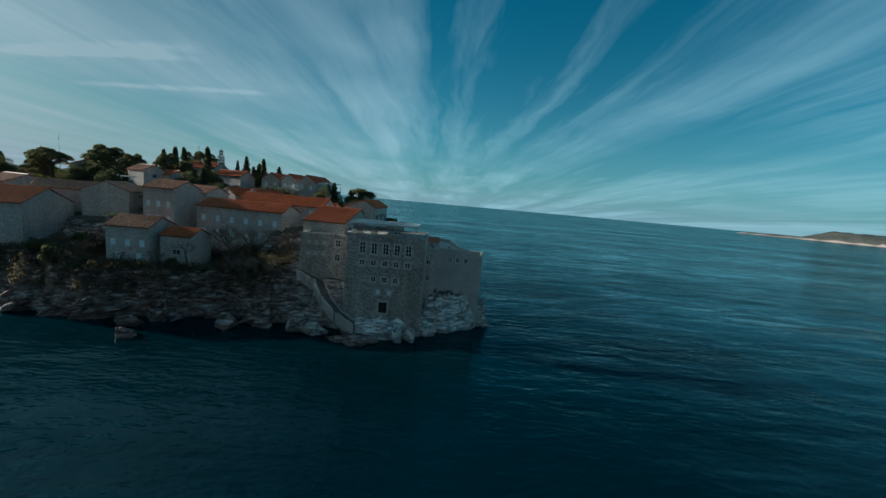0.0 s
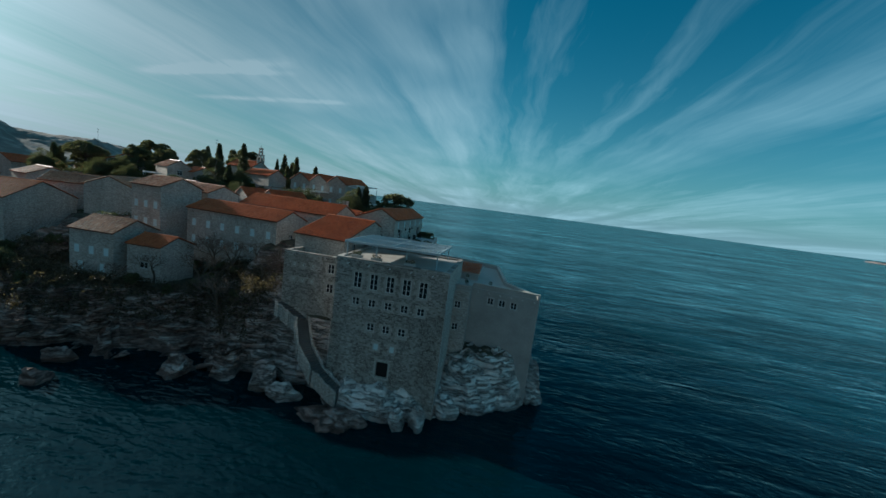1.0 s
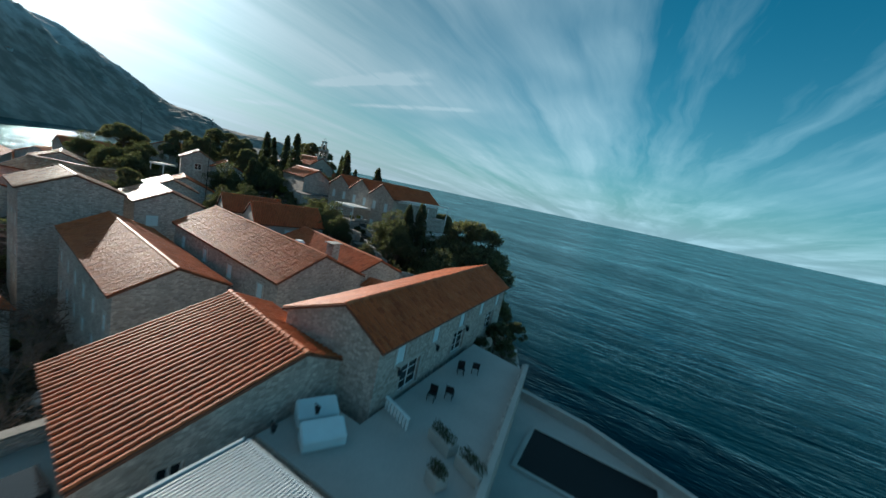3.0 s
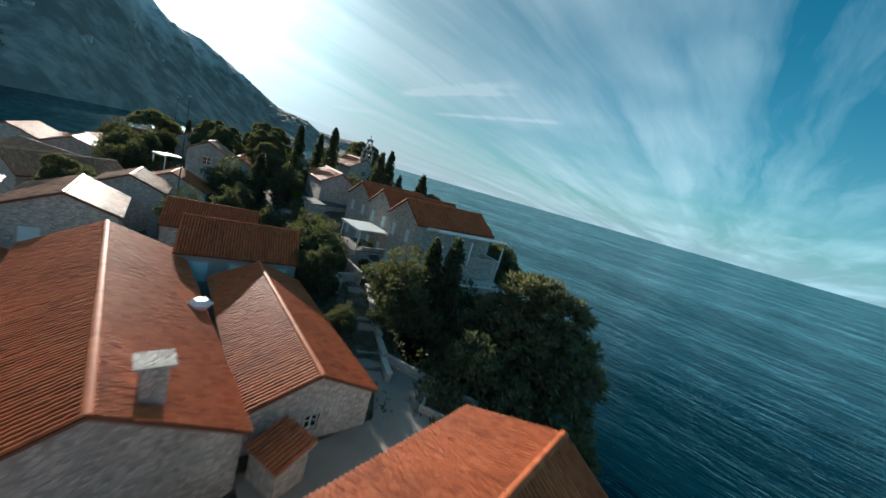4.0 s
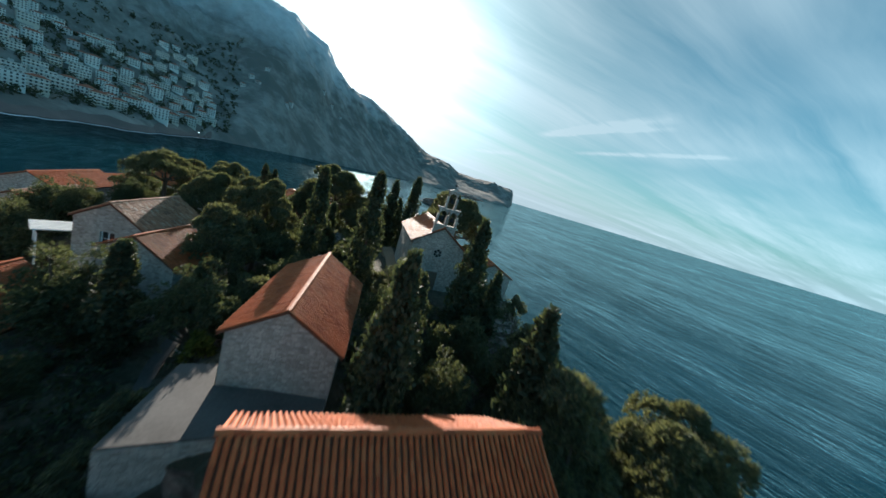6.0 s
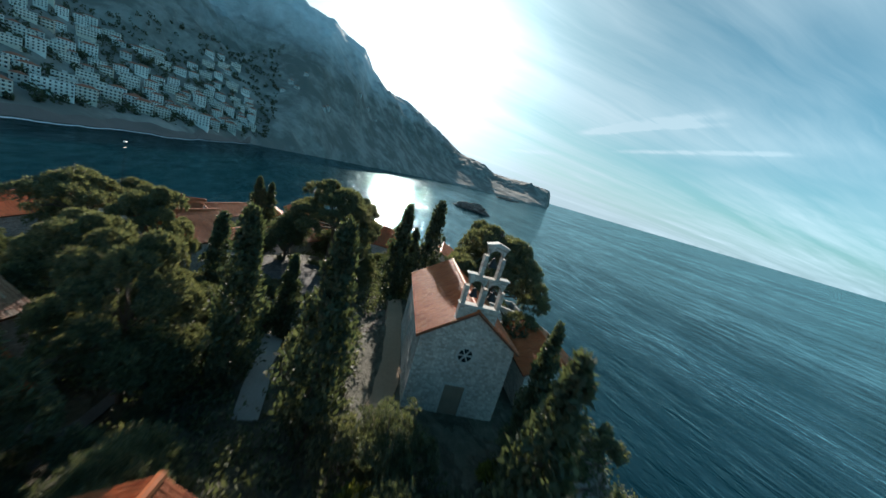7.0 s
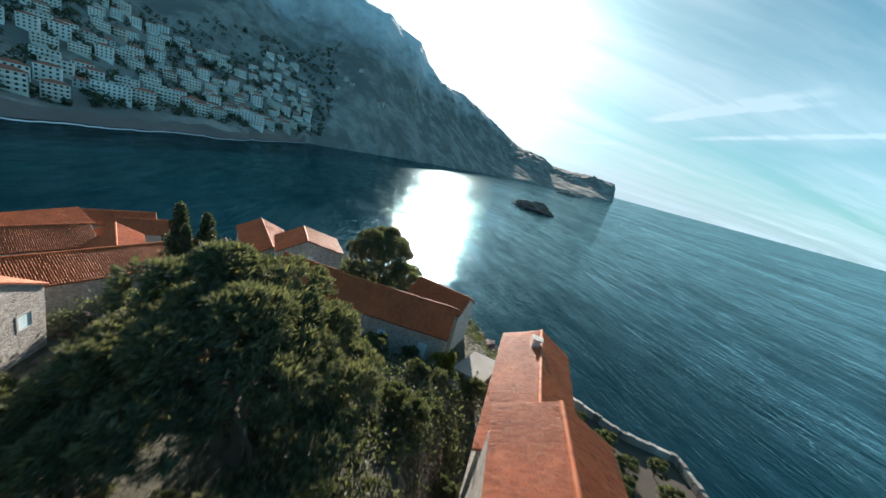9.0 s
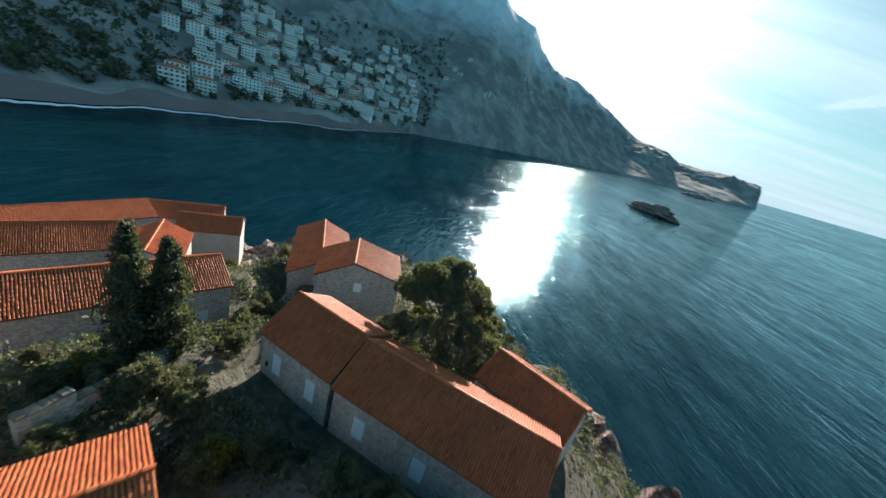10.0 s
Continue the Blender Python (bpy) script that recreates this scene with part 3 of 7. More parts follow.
def house(name, label, a, b, zr, hl, hr, dl, dr, base, tile, wall, wins=(), seed=1, group="stone houses of the village", chimney=None, single=(), pitch=0.225, high=0.37, cover=0.84):
    """A gabled stone house. The ridge runs from a to b at height zr; the left and right slopes reach hl and hr out and drop dl and dr.
    wins: (side, how many, height of the sill above base, kind[, width, height]); sides L, R, A (gable at a) and B."""
    rng = random.Random(seed)
    length = math.hypot(b[0] - a[0], b[1] - a[1])
    root = thing(name, frame_of(a, b) @ Matrix.Translation((0, 0, base)), label, "house", group)
    z = zr - base
    zl, zq = z - dl, z - dr
    fills, th, low = [], 0.45, min(zl, zq)
    sides = {"L": ((length, hl), (-1, 0), (0, 1), length, zl), "R": ((0, -hr), (1, 0), (0, -1), length, zq),
             "A": ((0, hl), (0, -1), (-1, 0), hl + hr, min(zl, zq)), "B": ((length, -hr), (0, 1), (1, 0), hl + hr, min(zl, zq))}
    for key, (o, u, n, ln, top) in sides.items():
        holes = []
        for side, count, zz, kind, *size in wins:
            if side == key:
                w, h = size if size else ((0.95, 1.3) if kind != "door" else (1.1, 2.1))
                for hole in row(ln, count, zz, w, h):
                    if hole[3] < top - 0.15 and hole[0] > 0.65 and hole[2] < ln - 0.65:
                        holes.append(hole)
                        fills.append((o, u, n, hole, kind))
        verts, faces = [], []
        s = th + 0.003 if key in "LR" else 0.0
        panel(verts, faces, (o[0] + u[0] * s, o[1] + u[1] * s), u, n, ln - 2 * s, -3.0, top, [(h[0] - s, h[1], h[2] - s, h[3]) for h in holes], th)
        if key in "AB":
            x, flip = (0.0, False) if key == "A" else (length, True)
            for d in (0.0, th if not flip else -th):
                i = len(verts)
                verts += [np.array(p, float) for p in ((x + d, hl, low), (x + d, -hr, low), (x + d, -hr, zq), (x + d, 0, z), (x + d, hl, zl))]
                faces.append((i, i + 1, i + 2, i + 3, i + 4) if not flip else (i + 4, i + 3, i + 2, i + 1, i))
        part("wall", welded(verts, faces), wall, root)
    for o, u, n, (xa, za, xb, zb), kind in fills:
        window_in(root, o, u, n, xa, za, xb, zb, kind)
    over, side = 0.18, 0.3
    for sgn, half, drop in ((1, hl, dl), (-1, hr, dr)):
        run, fall = half + side, drop * (half + side) / half
        own = next((q[1:] for q in single if q[0] == sgn), (0, 0))
        tv, tf = tile_field(length + 2 * over, run, fall, rng, pitch, 0.42, skip=own, high=high, cover=cover)
        t = hang("roof_slope", mesh_of("roof_slope", [(v[0] - over, sgn * v[1], v[2] + z + 0.14) for v in tv], tf if sgn > 0 else [f[::-1] for f in tf]), tile, root, "slope of barrel clay tiles")
        t["kind"] = "stuff"
        if own[1]:
            LATE.append((t, length + 2 * over, run, fall, sgn, over, z, own, tile))
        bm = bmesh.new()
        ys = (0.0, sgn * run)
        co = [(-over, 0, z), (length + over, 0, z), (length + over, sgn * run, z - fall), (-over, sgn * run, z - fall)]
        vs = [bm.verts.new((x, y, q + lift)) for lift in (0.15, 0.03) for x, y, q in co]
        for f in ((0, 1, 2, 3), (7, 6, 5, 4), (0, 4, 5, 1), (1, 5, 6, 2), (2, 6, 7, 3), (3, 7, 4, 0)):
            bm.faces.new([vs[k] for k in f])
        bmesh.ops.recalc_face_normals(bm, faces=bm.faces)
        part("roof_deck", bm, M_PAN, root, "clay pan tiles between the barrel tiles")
    caps, cf = [], []
    k = max(3, round(length / 0.42))
    for c in range(k):
        i, jz = len(caps), rng.uniform(-0.01, 0.015)
        for x, s in ((-over + c * (length + 2 * over) / k - 0.04, 0.85), (-over + (c + 1) * (length + 2 * over) / k, 1.0)):
            for ang in (-80, -40, 0, 40, 80):
                caps.append((x, 0.19 * s * math.sin(radians(ang)), z + 0.17 + 0.16 * s * math.cos(radians(ang)) + jz))
        for q in range(4):
            cf.append((i + q, i + q + 1, i + 6 + q, i + 5 + q))
        cf.append((i + 5, i + 6, i + 7, i + 8, i + 9))
    hang("ridge_tiles", mesh_of("ridge_tiles", caps, cf), tile, root, "row of mortared ridge tiles")
    if chimney:
        cx, cy, hh = chimney
        bm = boxed(cx - 0.45, cy - 0.4, z - 1.2, cx + 0.45, cy + 0.4, z + hh, bevel=0.02)
        ch = part("chimney", bm, wall, root, "stone chimney with a slab on top")
        bm = bmesh.new()
        for sx in (-0.4, 0.4):
            box(bm, cx + sx - 0.08, cy - 0.35, z + hh + 0.002, cx + sx + 0.08, cy + 0.35, z + hh + 0.25)
        box(bm, cx - 0.55, cy - 0.6, z + hh + 0.252, cx + 0.55, cy + 0.6, z + hh + 0.34)
        part("chimney_cap", bm, M_STONE, ch)
    return root


SPECS = []


def spec(*a, **k):
    SPECS.append((a, k))


T, O, ST, SW = M_TILE, M_TILE_OLD, M_STONE, M_STONE_WARM
# first group, behind the sea tower
spec("stone_house", "long limestone house with tiled roof, chimney and shutters", (-25.6, 88.1), (-47.5, 90.7), 24.8, 4.0, 4.6, 2.0, 2.1, 16, T, ST,
     (("L", 4, 4.6, "shut"), ("L", 5, 1.2, "glass"), ("A", 2, 1.5, "glass", 0.6, 0.8)), chimney=(1.2, -1.6, 0.7))
spec("stone_house", "low limestone house with orange clay tile roof", (-26.0, 96.5), (-42.0, 99.6), 23.6, 3.2, 3.2, 1.4, 1.4, 19.8, T, ST, (("A", 1, 0.7, "glass", 0.7, 0.9),))
spec("stone_house", "long two-storey limestone house with pale shutters", (-31.4, 79.5), (-51.8, 82.2), 22.8, 3.6, 3.6, 1.6, 1.6, 13, T, ST,
     (("L", 6, 5.0, "shut"), ("L", 6, 2.0, "shut"), ("A", 1, 4.5, "glass")))
spec("stone_house", "small limestone house with pale shutters and old tiles", (-53.8, 88.7), (-62.4, 90.4), 25.3, 3.4, 3.4, 1.5, 1.5, 16, O, ST, (("A", 2, 5.0, "shut", 1.2, 1.3),))
spec("stone_house", "tall limestone house with weathered tile roof", (-55.6, 80.6), (-62.8, 81.3), 26.0, 4.0, 4.0, 1.7, 1.7, 13, O, ST, (("L", 3, 7.2, "shut"), ("L", 3, 4.0, "shut"), ("L", 2, 1.0, "shut")))
spec("stone_house", "limestone house with long tiled roof above a sea terrace", (-15.2, 80.0), (-15.8, 101.6), 25.5, 4.4, 2.6, 1.7, 1.5, 17.2, T, SW,
     (("R", 5, 5.25, "shut", 0.9, 1.1), ("R", 3, 3.12, "glass", 2.2, 1.8)), single=((1, 50, 87), (-1, 50, 87)))
spec("stone_house", "low house with wide ribbed clay tile roof", (-24.2, 79.2), (-15.4, 77.8), 23.3, 2.5, 7.9, 1.0, 2.7, 17.9, T, SW, (("B", 2, 0.8, "glass"),), pitch=0.36, high=0.24, cover=0.66)
spec("stone_house", "stone house with small terrace above the rocks", (-53.7, 70.6), (-61.7, 70.2), 18.5, 3.6, 4.0, 1.8, 1.8, 9.5, O, ST, (("L", 3, 3.4, "shut"), ("L", 2, 0.8, "shut"), ("A", 1, 4.0, "glass", 0.6, 0.6)))
spec("stone_house", "low lean-to stone house with red roof", (-46.2, 71.1), (-52.2, 70.9), 16.7, 3.0, 3.2, 1.3, 1.4, 9.5, T, ST, (("L", 1, 2.2, "glass", 1.6, 1.0),))
spec("stone_house", "large stone house with long red roof", (-83.0, 76.5), (-96.0, 73.5), 22.0, 6.5, 6.8, 3.0, 3.1, 10, T, ST, (("R", 3, 3.0, "shut"),))
spec("stone_house", "stone house with bright worn roof tiles", (-78.0, 84.5), (-82.0, 95.0), 24.4, 4.6, 4.4, 2.0, 2.0, 16, O, ST, ())
spec("stone_house", "stone house with sun-bleached tiles", (-105.0, 92.0), (-114.0, 94.5), 24.2, 4.4, 4.8, 1.9, 1.9, 16, O, ST, ())
spec("stone_house", "stone house with worn ochre tiles among trees", (-86.0, 91.8), (-96.0, 86.0), 23.7, 4.2, 4.4, 1.8, 1.8, 16, O, ST, ())
spec("stone_house", "stone house with dark roof behind trees", (-66.5, 94.5), (-73.0, 96.5), 25.4, 3.2, 3.2, 1.5, 1.5, 18, O, ST, ())
spec("stone_house", "stone house with dull red roof near the far shore", (-128.0, 84.0), (-142.0, 88.5), 22.0, 4.4, 4.4, 1.9, 1.9, 13, T, ST, ())
spec("stone_house", "stone house with red roof among other roofs", (-100.0, 79.0), (-113.0, 82.0), 20.5, 4.6, 4.6, 1.9, 1.9, 12, T, ST, ())
# second group, the three gables and their neighbours
spec("stone_house", "small whitewashed house with plain tiled roof", (-48.3, 95.6), (-45.3, 104.2), 25.7, 2.9, 3.0, 2.0, 2.2, 19.5, T, M_PLASTER, (("R", 3, 1.6, "shut", 1.5, 1.7),))
spec("stone_house", "small stone house with tiled roof beside another", (-55.8, 96.0), (-53.0, 103.4), 25.5, 2.8, 2.8, 1.8, 1.9, 19.5, T, ST, ())
for k, (p, q, zr) in enumerate((((-41.5, 114.1), (-39.3, 125.4), 31.4), ((-47.8, 115.8), (-45.5, 127.2), 31.4), ((-54.6, 117.4), (-53.3, 128.2), 31.3))):
    spec("stone_house", "gabled rubble-stone house, one of three joined", p, q, zr, 3.15, 3.1, 2.0, 1.95, 22, T, SW,
         (("A", 2, 5.0, "shut", 0.9, 1.4), ("A", 2, 1.5, "shut", 0.9, 1.6)), single=((1, 8, 41), (-1, 8, 41)) if k < 2 else ())
spec("stone_house", "single-storey stone house with hipped clay roof", (-63.4, 119.6), (-75.0, 123.4), 31.0, 2.9, 3.0, 1.7, 1.9, 25.5, T, ST, ())
spec("stone_house", "stone house with white gable window", (-84.0, 106.6), (-91.5, 109.9), 30.0, 2.9, 2.9, 1.7, 1.7, 23, O, ST, (("A", 1, 3.2, "glass", 1.2, 1.3),))
spec("stone_house", "small stone house with rust-red roof", (-78.8, 109.6), (-86.0, 113.0), 29.0, 2.7, 3.2, 1.4, 1.8, 23, T, ST, (("L", 1, 2.4, "shut"),))
spec("stone_house", "low stone house with a worn tiled roof", (-74.6, 100.0), (-81.0, 102.6), 25.2, 4.4, 4.4, 2.0, 2.0, 19, T, ST, ())
# third group, along the western end
spec("stone_house", "stone house with pale shutters beside the square", (-107.6, 111.0), (-114.4, 116.8), 30.3, 4.2, 4.4, 2.0, 2.2, 23, T, ST, (("A", 1, 3.0, "shut"), ("L", 2, 2.2, "shut", 0.9, 1.7)))
spec("stone_house", "low stone outhouse with clay roof", (-114.9, 117.2), (-119.6, 120.0), 27.4, 3.2, 3.4, 1.7, 1.9, 22, T, ST, ())
spec("stone_house", "stone house with two shuttered windows and sunlit gable", (-134.4, 99.0), (-134.2, 111.5), 26.0, 4.2, 3.8, 1.9, 1.9, 18, T, ST, (("B", 2, 3.0, "shut", 1.2, 1.3),))
spec("stone_house", "very long low house with clay tile roof and shutters", (-160.5, 115.2), (-137.0, 95.8), 22.2, 3.8, 3.8, 1.8, 1.8, 14, T, ST, (("L", 6, 2.4, "shut"),))
spec("stone_house", "seafront house with smooth orange tile roof", (-112.5, 147.0), (-119.9, 150.3), 30.7, 3.6, 3.4, 1.7, 1.7, 22, T, SW, (), pitch=0.2, high=0.3)
spec("stone_house", "seafront house with chimney and orange tiles", (-120.6, 150.6), (-137.5, 159.6), 26.4, 3.8, 3.4, 1.9, 1.8, 18, T, SW, (), chimney=(15.2, 0.6, 0.6))
spec("stone_house", "row house with orange roof, pale doors and rubble wall", (-152.6, 128.2), (-149.13, 135.52), 25.2, 3.6, 3.5, 1.7, 2.3, 18.4, T, ST, (("R", 2, 1.0, "shut", 1.1, 2.1),), pitch=0.2, high=0.26)
spec("stone_house", "long row house with orange roof and rubble wall", (-149.0, 135.78), (-143.1, 150.6), 25.0, 3.2, 3.5, 1.6, 2.3, 18, T, ST, (("R", 3, 1.2, "shut", 1.1, 2.0),), pitch=0.2, high=0.26)
spec("stone_house", "small house joined to a row, orange roof", (-153.0, 147.4), (-147.9, 154.0), 24.7, 2.9, 3.0, 1.6, 1.6, 17, T, ST, (), pitch=0.2, high=0.3)
spec("stone_house", "far stone house with orange roof by the water", (-173.0, 122.6), (-190.5, 116.0), 18.2, 4.6, 4.6, 2.2, 2.2, 9, T, ST, ())
spec("stone_house", "stone house with pale sun-bleached slope near the shore", (-165.8, 129.4), (-174.0, 127.4), 23.0, 4.6, 6.2, 2.3, 1.8, 14, T, ST, (("A", 1, 5.0, "shut"),))

spec("stone_house", "stone house with smooth sunlit orange roof", (-135.1, 129.6), (-128.3, 123.0), 25.9, 3.6, 4.2, 1.7, 1.9, 18, T, ST, (), pitch=0.2, high=0.3)
spec("stone_house", "red-roofed house in the western cluster", (-165.0, 102.0), (-174.5, 96.5), 17.2, 3.6, 3.6, 2.0, 2.0, 9, T, ST, ())
spec("stone_house", "red-roofed house with white gable wall", (-187.9, 101.0), (-183.5, 92.0), 15.0, 3.6, 3.6, 1.8, 1.8, 6, T, M_PLASTER, (("R", 1, 4.0, "shut"),))
spec("stone_house", "long red-roofed house at the water's edge", (-193.5, 93.5), (-187.0, 82.5), 14.0, 3.8, 3.8, 1.8, 1.8, 5, T, M_PLASTER, ())
spec("stone_house", "red-roofed house with lit ridge in a cluster", (-168.0, 77.0), (-184.0, 85.0), 15.4, 4.0, 4.0, 1.8, 1.8, 6, T, ST, ())
spec("stone_house", "brown-roofed house behind a long row", (-171.0, 94.8), (-160.0, 84.5), 17.6, 4.4, 4.4, 2.2, 2.2, 9, T, ST, (("R", 2, 4.0, "shut"),))
spec("stone_house", "small stone chapel beside the church, clay roof", (-83.4, 147.4), (-91.6, 149.5), 30.6, 2.9, 2.9, 1.4, 1.4, 25.5, T, SW, (("A", 1, 0.1, "door"),))

# ---- island terrain ----
SEA = 1.0
SPINE = ((-6, 80, 16, 11), (-34, 92, 29, 15), (-62, 105, 46, 20), (-95, 124, 47, 25), (-125, 128, 49, 22), (-155, 130, 41, 17), (-182, 124, 32, 9))


def pads():
    for a, k in SPECS:
        p, q, base = a[2], a[3], a[9]
        yield (*p, *q, max(a[5], a[6]) + 0.5, base + 0.1)


PADS = [*pads(), (-7.3, 68.5, -7.3, 74, 6.2, 4.2), (-18.5, 72, -18.5, 75, 4.5, 10.0), (5, 76, 1, 91, 5.5, 8.0), (-84, 138, -97, 141, 6, 26.0), (-104, 128.5, -117, 128.5, 6.5, 23.42), (-10.8, 81, -9, 96, 2, 16.2),
        (-112, 112, -104, 128, 4, 22.8), (-29.5, 68.5, -29.5, 72.5, 0.3, 12.0), (-28.4, 102.6, -31, 104, 1.4, 19.9), (-34, 105.5, -35, 106, 1.4, 20.8), (-39, 108.1, -40.5, 108.8, 1.4, 21.8)]


def seg(px, py, x0, y0, x1, y1):
    dx, dy = x1 - x0, y1 - y0
    t = np.clip(((px - x0) * dx + (py - y0) * dy) / max(1e-6, dx * dx + dy * dy), 0, 1)
    return np.hypot(px - x0 - t * dx, py - y0 - t * dy), t


def fbm(x, y, s, octs, seed):
    out = np.zeros(np.shape(x))
    amp, f = 1.0, 1.0 / s
    rng = np.random.RandomState(seed)
    for _ in range(octs):
        for _ in range(3):
            th, ph = rng.uniform(0, 6.28), rng.uniform(0, 6.28)
            out += amp / 3 * np.sin((x * math.cos(th) + y * math.sin(th)) * f * 6.28 + ph + 1.3 * np.sin((y * math.cos(th) - x * math.sin(th)) * f * 3.1 + ph * 2))
        amp *= 0.55
        f *= 2.05
    return out


def island_height(x, y):
    inside, top, wsum = np.full(np.shape(x), -1e9), np.zeros(np.shape(x)), np.zeros(np.shape(x))
    for (x0, y0, r0, h0), (x1, y1, r1, h1) in zip(SPINE, SPINE[1:]):
        d, t = seg(x, y, x0, y0, x1, y1)
        s = r0 + (r1 - r0) * t - d
        inside = np.maximum(inside, s)
        w = np.exp(-d / 14)
        top += w * (h0 + (h1 - h0) * t)
        wsum += w
    top /= wsum
    inside = inside + 2.6 * fbm(x, y, 17, 4, 3)
    rise = np.clip(inside / 24, -0.3, 1)
    h = np.where(inside > 0, top * (0.30 * np.clip(inside / 3.5, 0, 1) + 0.70 * np.clip(rise, 0, 1) ** 0.85), inside * 0.8)
    cliff = np.clip(1 - np.abs(inside - 4) / 14, 0, 1)
    h = h + cliff * (1.5 * fbm(x, y, 9, 5, 5) + 0.9 * np.abs(fbm(x + y * 0.4, y, 3.3, 3, 9))) + 0.25 * fbm(x, y, 6, 3, 7) * (inside > 0)
    h = h + SEA
    for x0, y0, x1, y1, r, z in PADS:
        d, _ = seg(x, y, x0, y0, x1, y1)
        k = np.clip(1 - (d - r) / 5.0, 0, 1)
        k = k * k * (3 - 2 * k)
        h = h * (1 - k) + z * k
    return h


def grid_mesh(name, X, Y, Z):
    r, c = X.shape
    verts = np.stack([X.ravel(), Y.ravel(), Z.ravel()], 1)
    i = np.arange(r * c).reshape(r, c)
    faces = np.stack([i[:-1, :-1].ravel(), i[:-1, 1:].ravel(), i[1:, 1:].ravel(), i[1:, :-1].ravel()], 1)
    me = bpy.data.meshes.new(name)
    me.from_pydata(verts.tolist(), [], faces.tolist())
    me.update()
    return me


def build_ground():
    ax = np.concatenate([np.arange(-232, -80, 0.9), np.arange(-80, 17, 0.45), np.arange(17, 32, 0.9)])
    ay = np.concatenate([np.arange(36, 50, 0.9), np.arange(50, 78, 0.42), np.arange(78, 198, 0.85)])
    gx, gy = np.meshgrid(ax, ay)
    z = island_height(gx, gy)
    jx, jy = 0.5 * fbm(gx, gy, 4, 3, 21), 0.5 * fbm(gx, gy, 4, 3, 22)
    # tilted strata break the bare slopes into ledges
    bare = np.clip((z - SEA - 0.2) / 0.8, 0, 1) * np.clip((10.5 - z) / 4, 0, 1)
    tilt = z * 0.75 + 0.42 * (gx + jx) - 0.25 * gy + 1.1 * fbm(gx, gy, 11, 3, 23)
    ledge = np.abs((tilt / 1.9) % 1.0 - 0.5) * 2
    block = np.abs((0.5 * gx + 0.8 * gy + 1.4 * fbm(gx, gy, 8, 3, 24)) / 2.6 % 1.0 - 0.5) * 2
    z = z + bare * (0.85 * ledge ** 2 + 0.55 * block ** 3 - 0.5)
    ob = hang("ground", grid_mesh("ground", gx + jx, gy + jy, z), M_ROCK, smooth=False)
    tagged(ob, "rocky island ground with steep reddish-grey sea cliffs", "ground", kind="structure")
    r = np.concatenate([np.linspace(0.5, 400, 60), np.geomspace(420, 4850, 40)])
    th = np.linspace(0, math.tau, 181)
    R, A = np.meshgrid(r, th)
    ob = hang("water", grid_mesh("water", -60 + R * np.cos(A), 90 + R * np.sin(A), SEA + 15.0 * np.clip((R - 1500) / 3350, 0, 1) ** 1.5), M_SEA, smooth=True)
    tagged(ob, "deep blue-green rippled sea reaching the horizon", "sea", kind="structure")


AZ = (44, 51.2, 51.9, 54, 60, 61.3, 63, 67, 71.3, 76, 80.5, 83, 84.6, 87.5, 89.4, 93, 97, 105, 120, 140, 165, 200, 235)
EL = (-2.5, -2.5, 1.0, 1.3, 1.25, 1.3, 2.3, 2.9, 5.3, 7.7, 8.7, 10.6, 12.9, 13.7, 15.0, 15.3, 17, 21, 24, 24, 20, 15, 10)
SH = (2100, 2050, 2000, 1900, 1750, 1710, 1650, 1440, 1240, 1030, 890, 830, 800, 730, 700, 650, 600, 440, 330, 235, 200, 200, 200)
RG = (2600, 2550, 2500, 2450, 2350, 2330, 2300, 2350, 2290, 1920, 1620, 1480, 1400, 1300, 1250, 1200, 1250, 1700, 1900, 1800, 1700, 1700, 1700)
HUB = (-105.0, 124.0, 43.0)


def coast_height(x, y):
    dx, dy = x - HUB[0], y - HUB[1]
    az, r = np.degrees(np.arctan2(-dx, dy)) % 360, np.hypot(dx, dy)
    sh = np.interp(az, AZ, SH) + 14 * fbm(x, y, 160, 3, 31)
    rg, el = np.interp(az, AZ, RG), np.interp(az, AZ, EL)
    top = rg * np.tan(np.radians(el)) + HUB[2]
    t = np.clip((r - sh) / (rg - sh), -0.2, 1.6)
    up = np.clip(t, 0, 1)
    steep = np.clip((96.5 - az) / 5, 0, 1)
    h = top * ((0.25 + 0.6 * steep) * up + (0.75 - 0.6 * steep) * up ** 1.7)
    # unseen ground behind the ridge keeps rising, added to shade the town
    h = np.where(t > 1, top * (1 + 0.96 * (r / rg - 1)), h)
    rough = np.clip((r - sh) / 500, 0, 1)
    h = h + rough * (34 * fbm(x, y, 420, 5, 33) + 10 * np.abs(fbm(x, y, 90, 3, 34))) * np.clip(h / 120, 0.05, 1) * np.where(t > 0.93, 0.35, 1.0)
    beach = np.clip((r - sh) / 30, 0, 1) * 4.0
    return SEA + np.where(r > sh, h + beach, (r - sh) * 0.06 - 0.4)


def build_coast():
    az = np.radians(np.concatenate([np.arange(44, 110, 0.3), np.arange(110, 236, 0.9)]))
    k = np.linspace(0, 1, 130)
    A, K = np.meshgrid(az, k)
    sh, rg = np.interp(np.degrees(A), AZ, SH), np.interp(np.degrees(A), AZ, RG)
    R = (sh - 40) + (np.minimum(rg * 1.25, 4700) - sh + 40) * K ** 1.5
    X, Y = HUB[0] - R * np.sin(A), HUB[1] + R * np.cos(A)
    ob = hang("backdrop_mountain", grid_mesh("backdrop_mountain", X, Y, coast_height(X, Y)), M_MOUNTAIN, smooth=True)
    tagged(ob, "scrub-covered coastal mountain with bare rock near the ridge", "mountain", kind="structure")


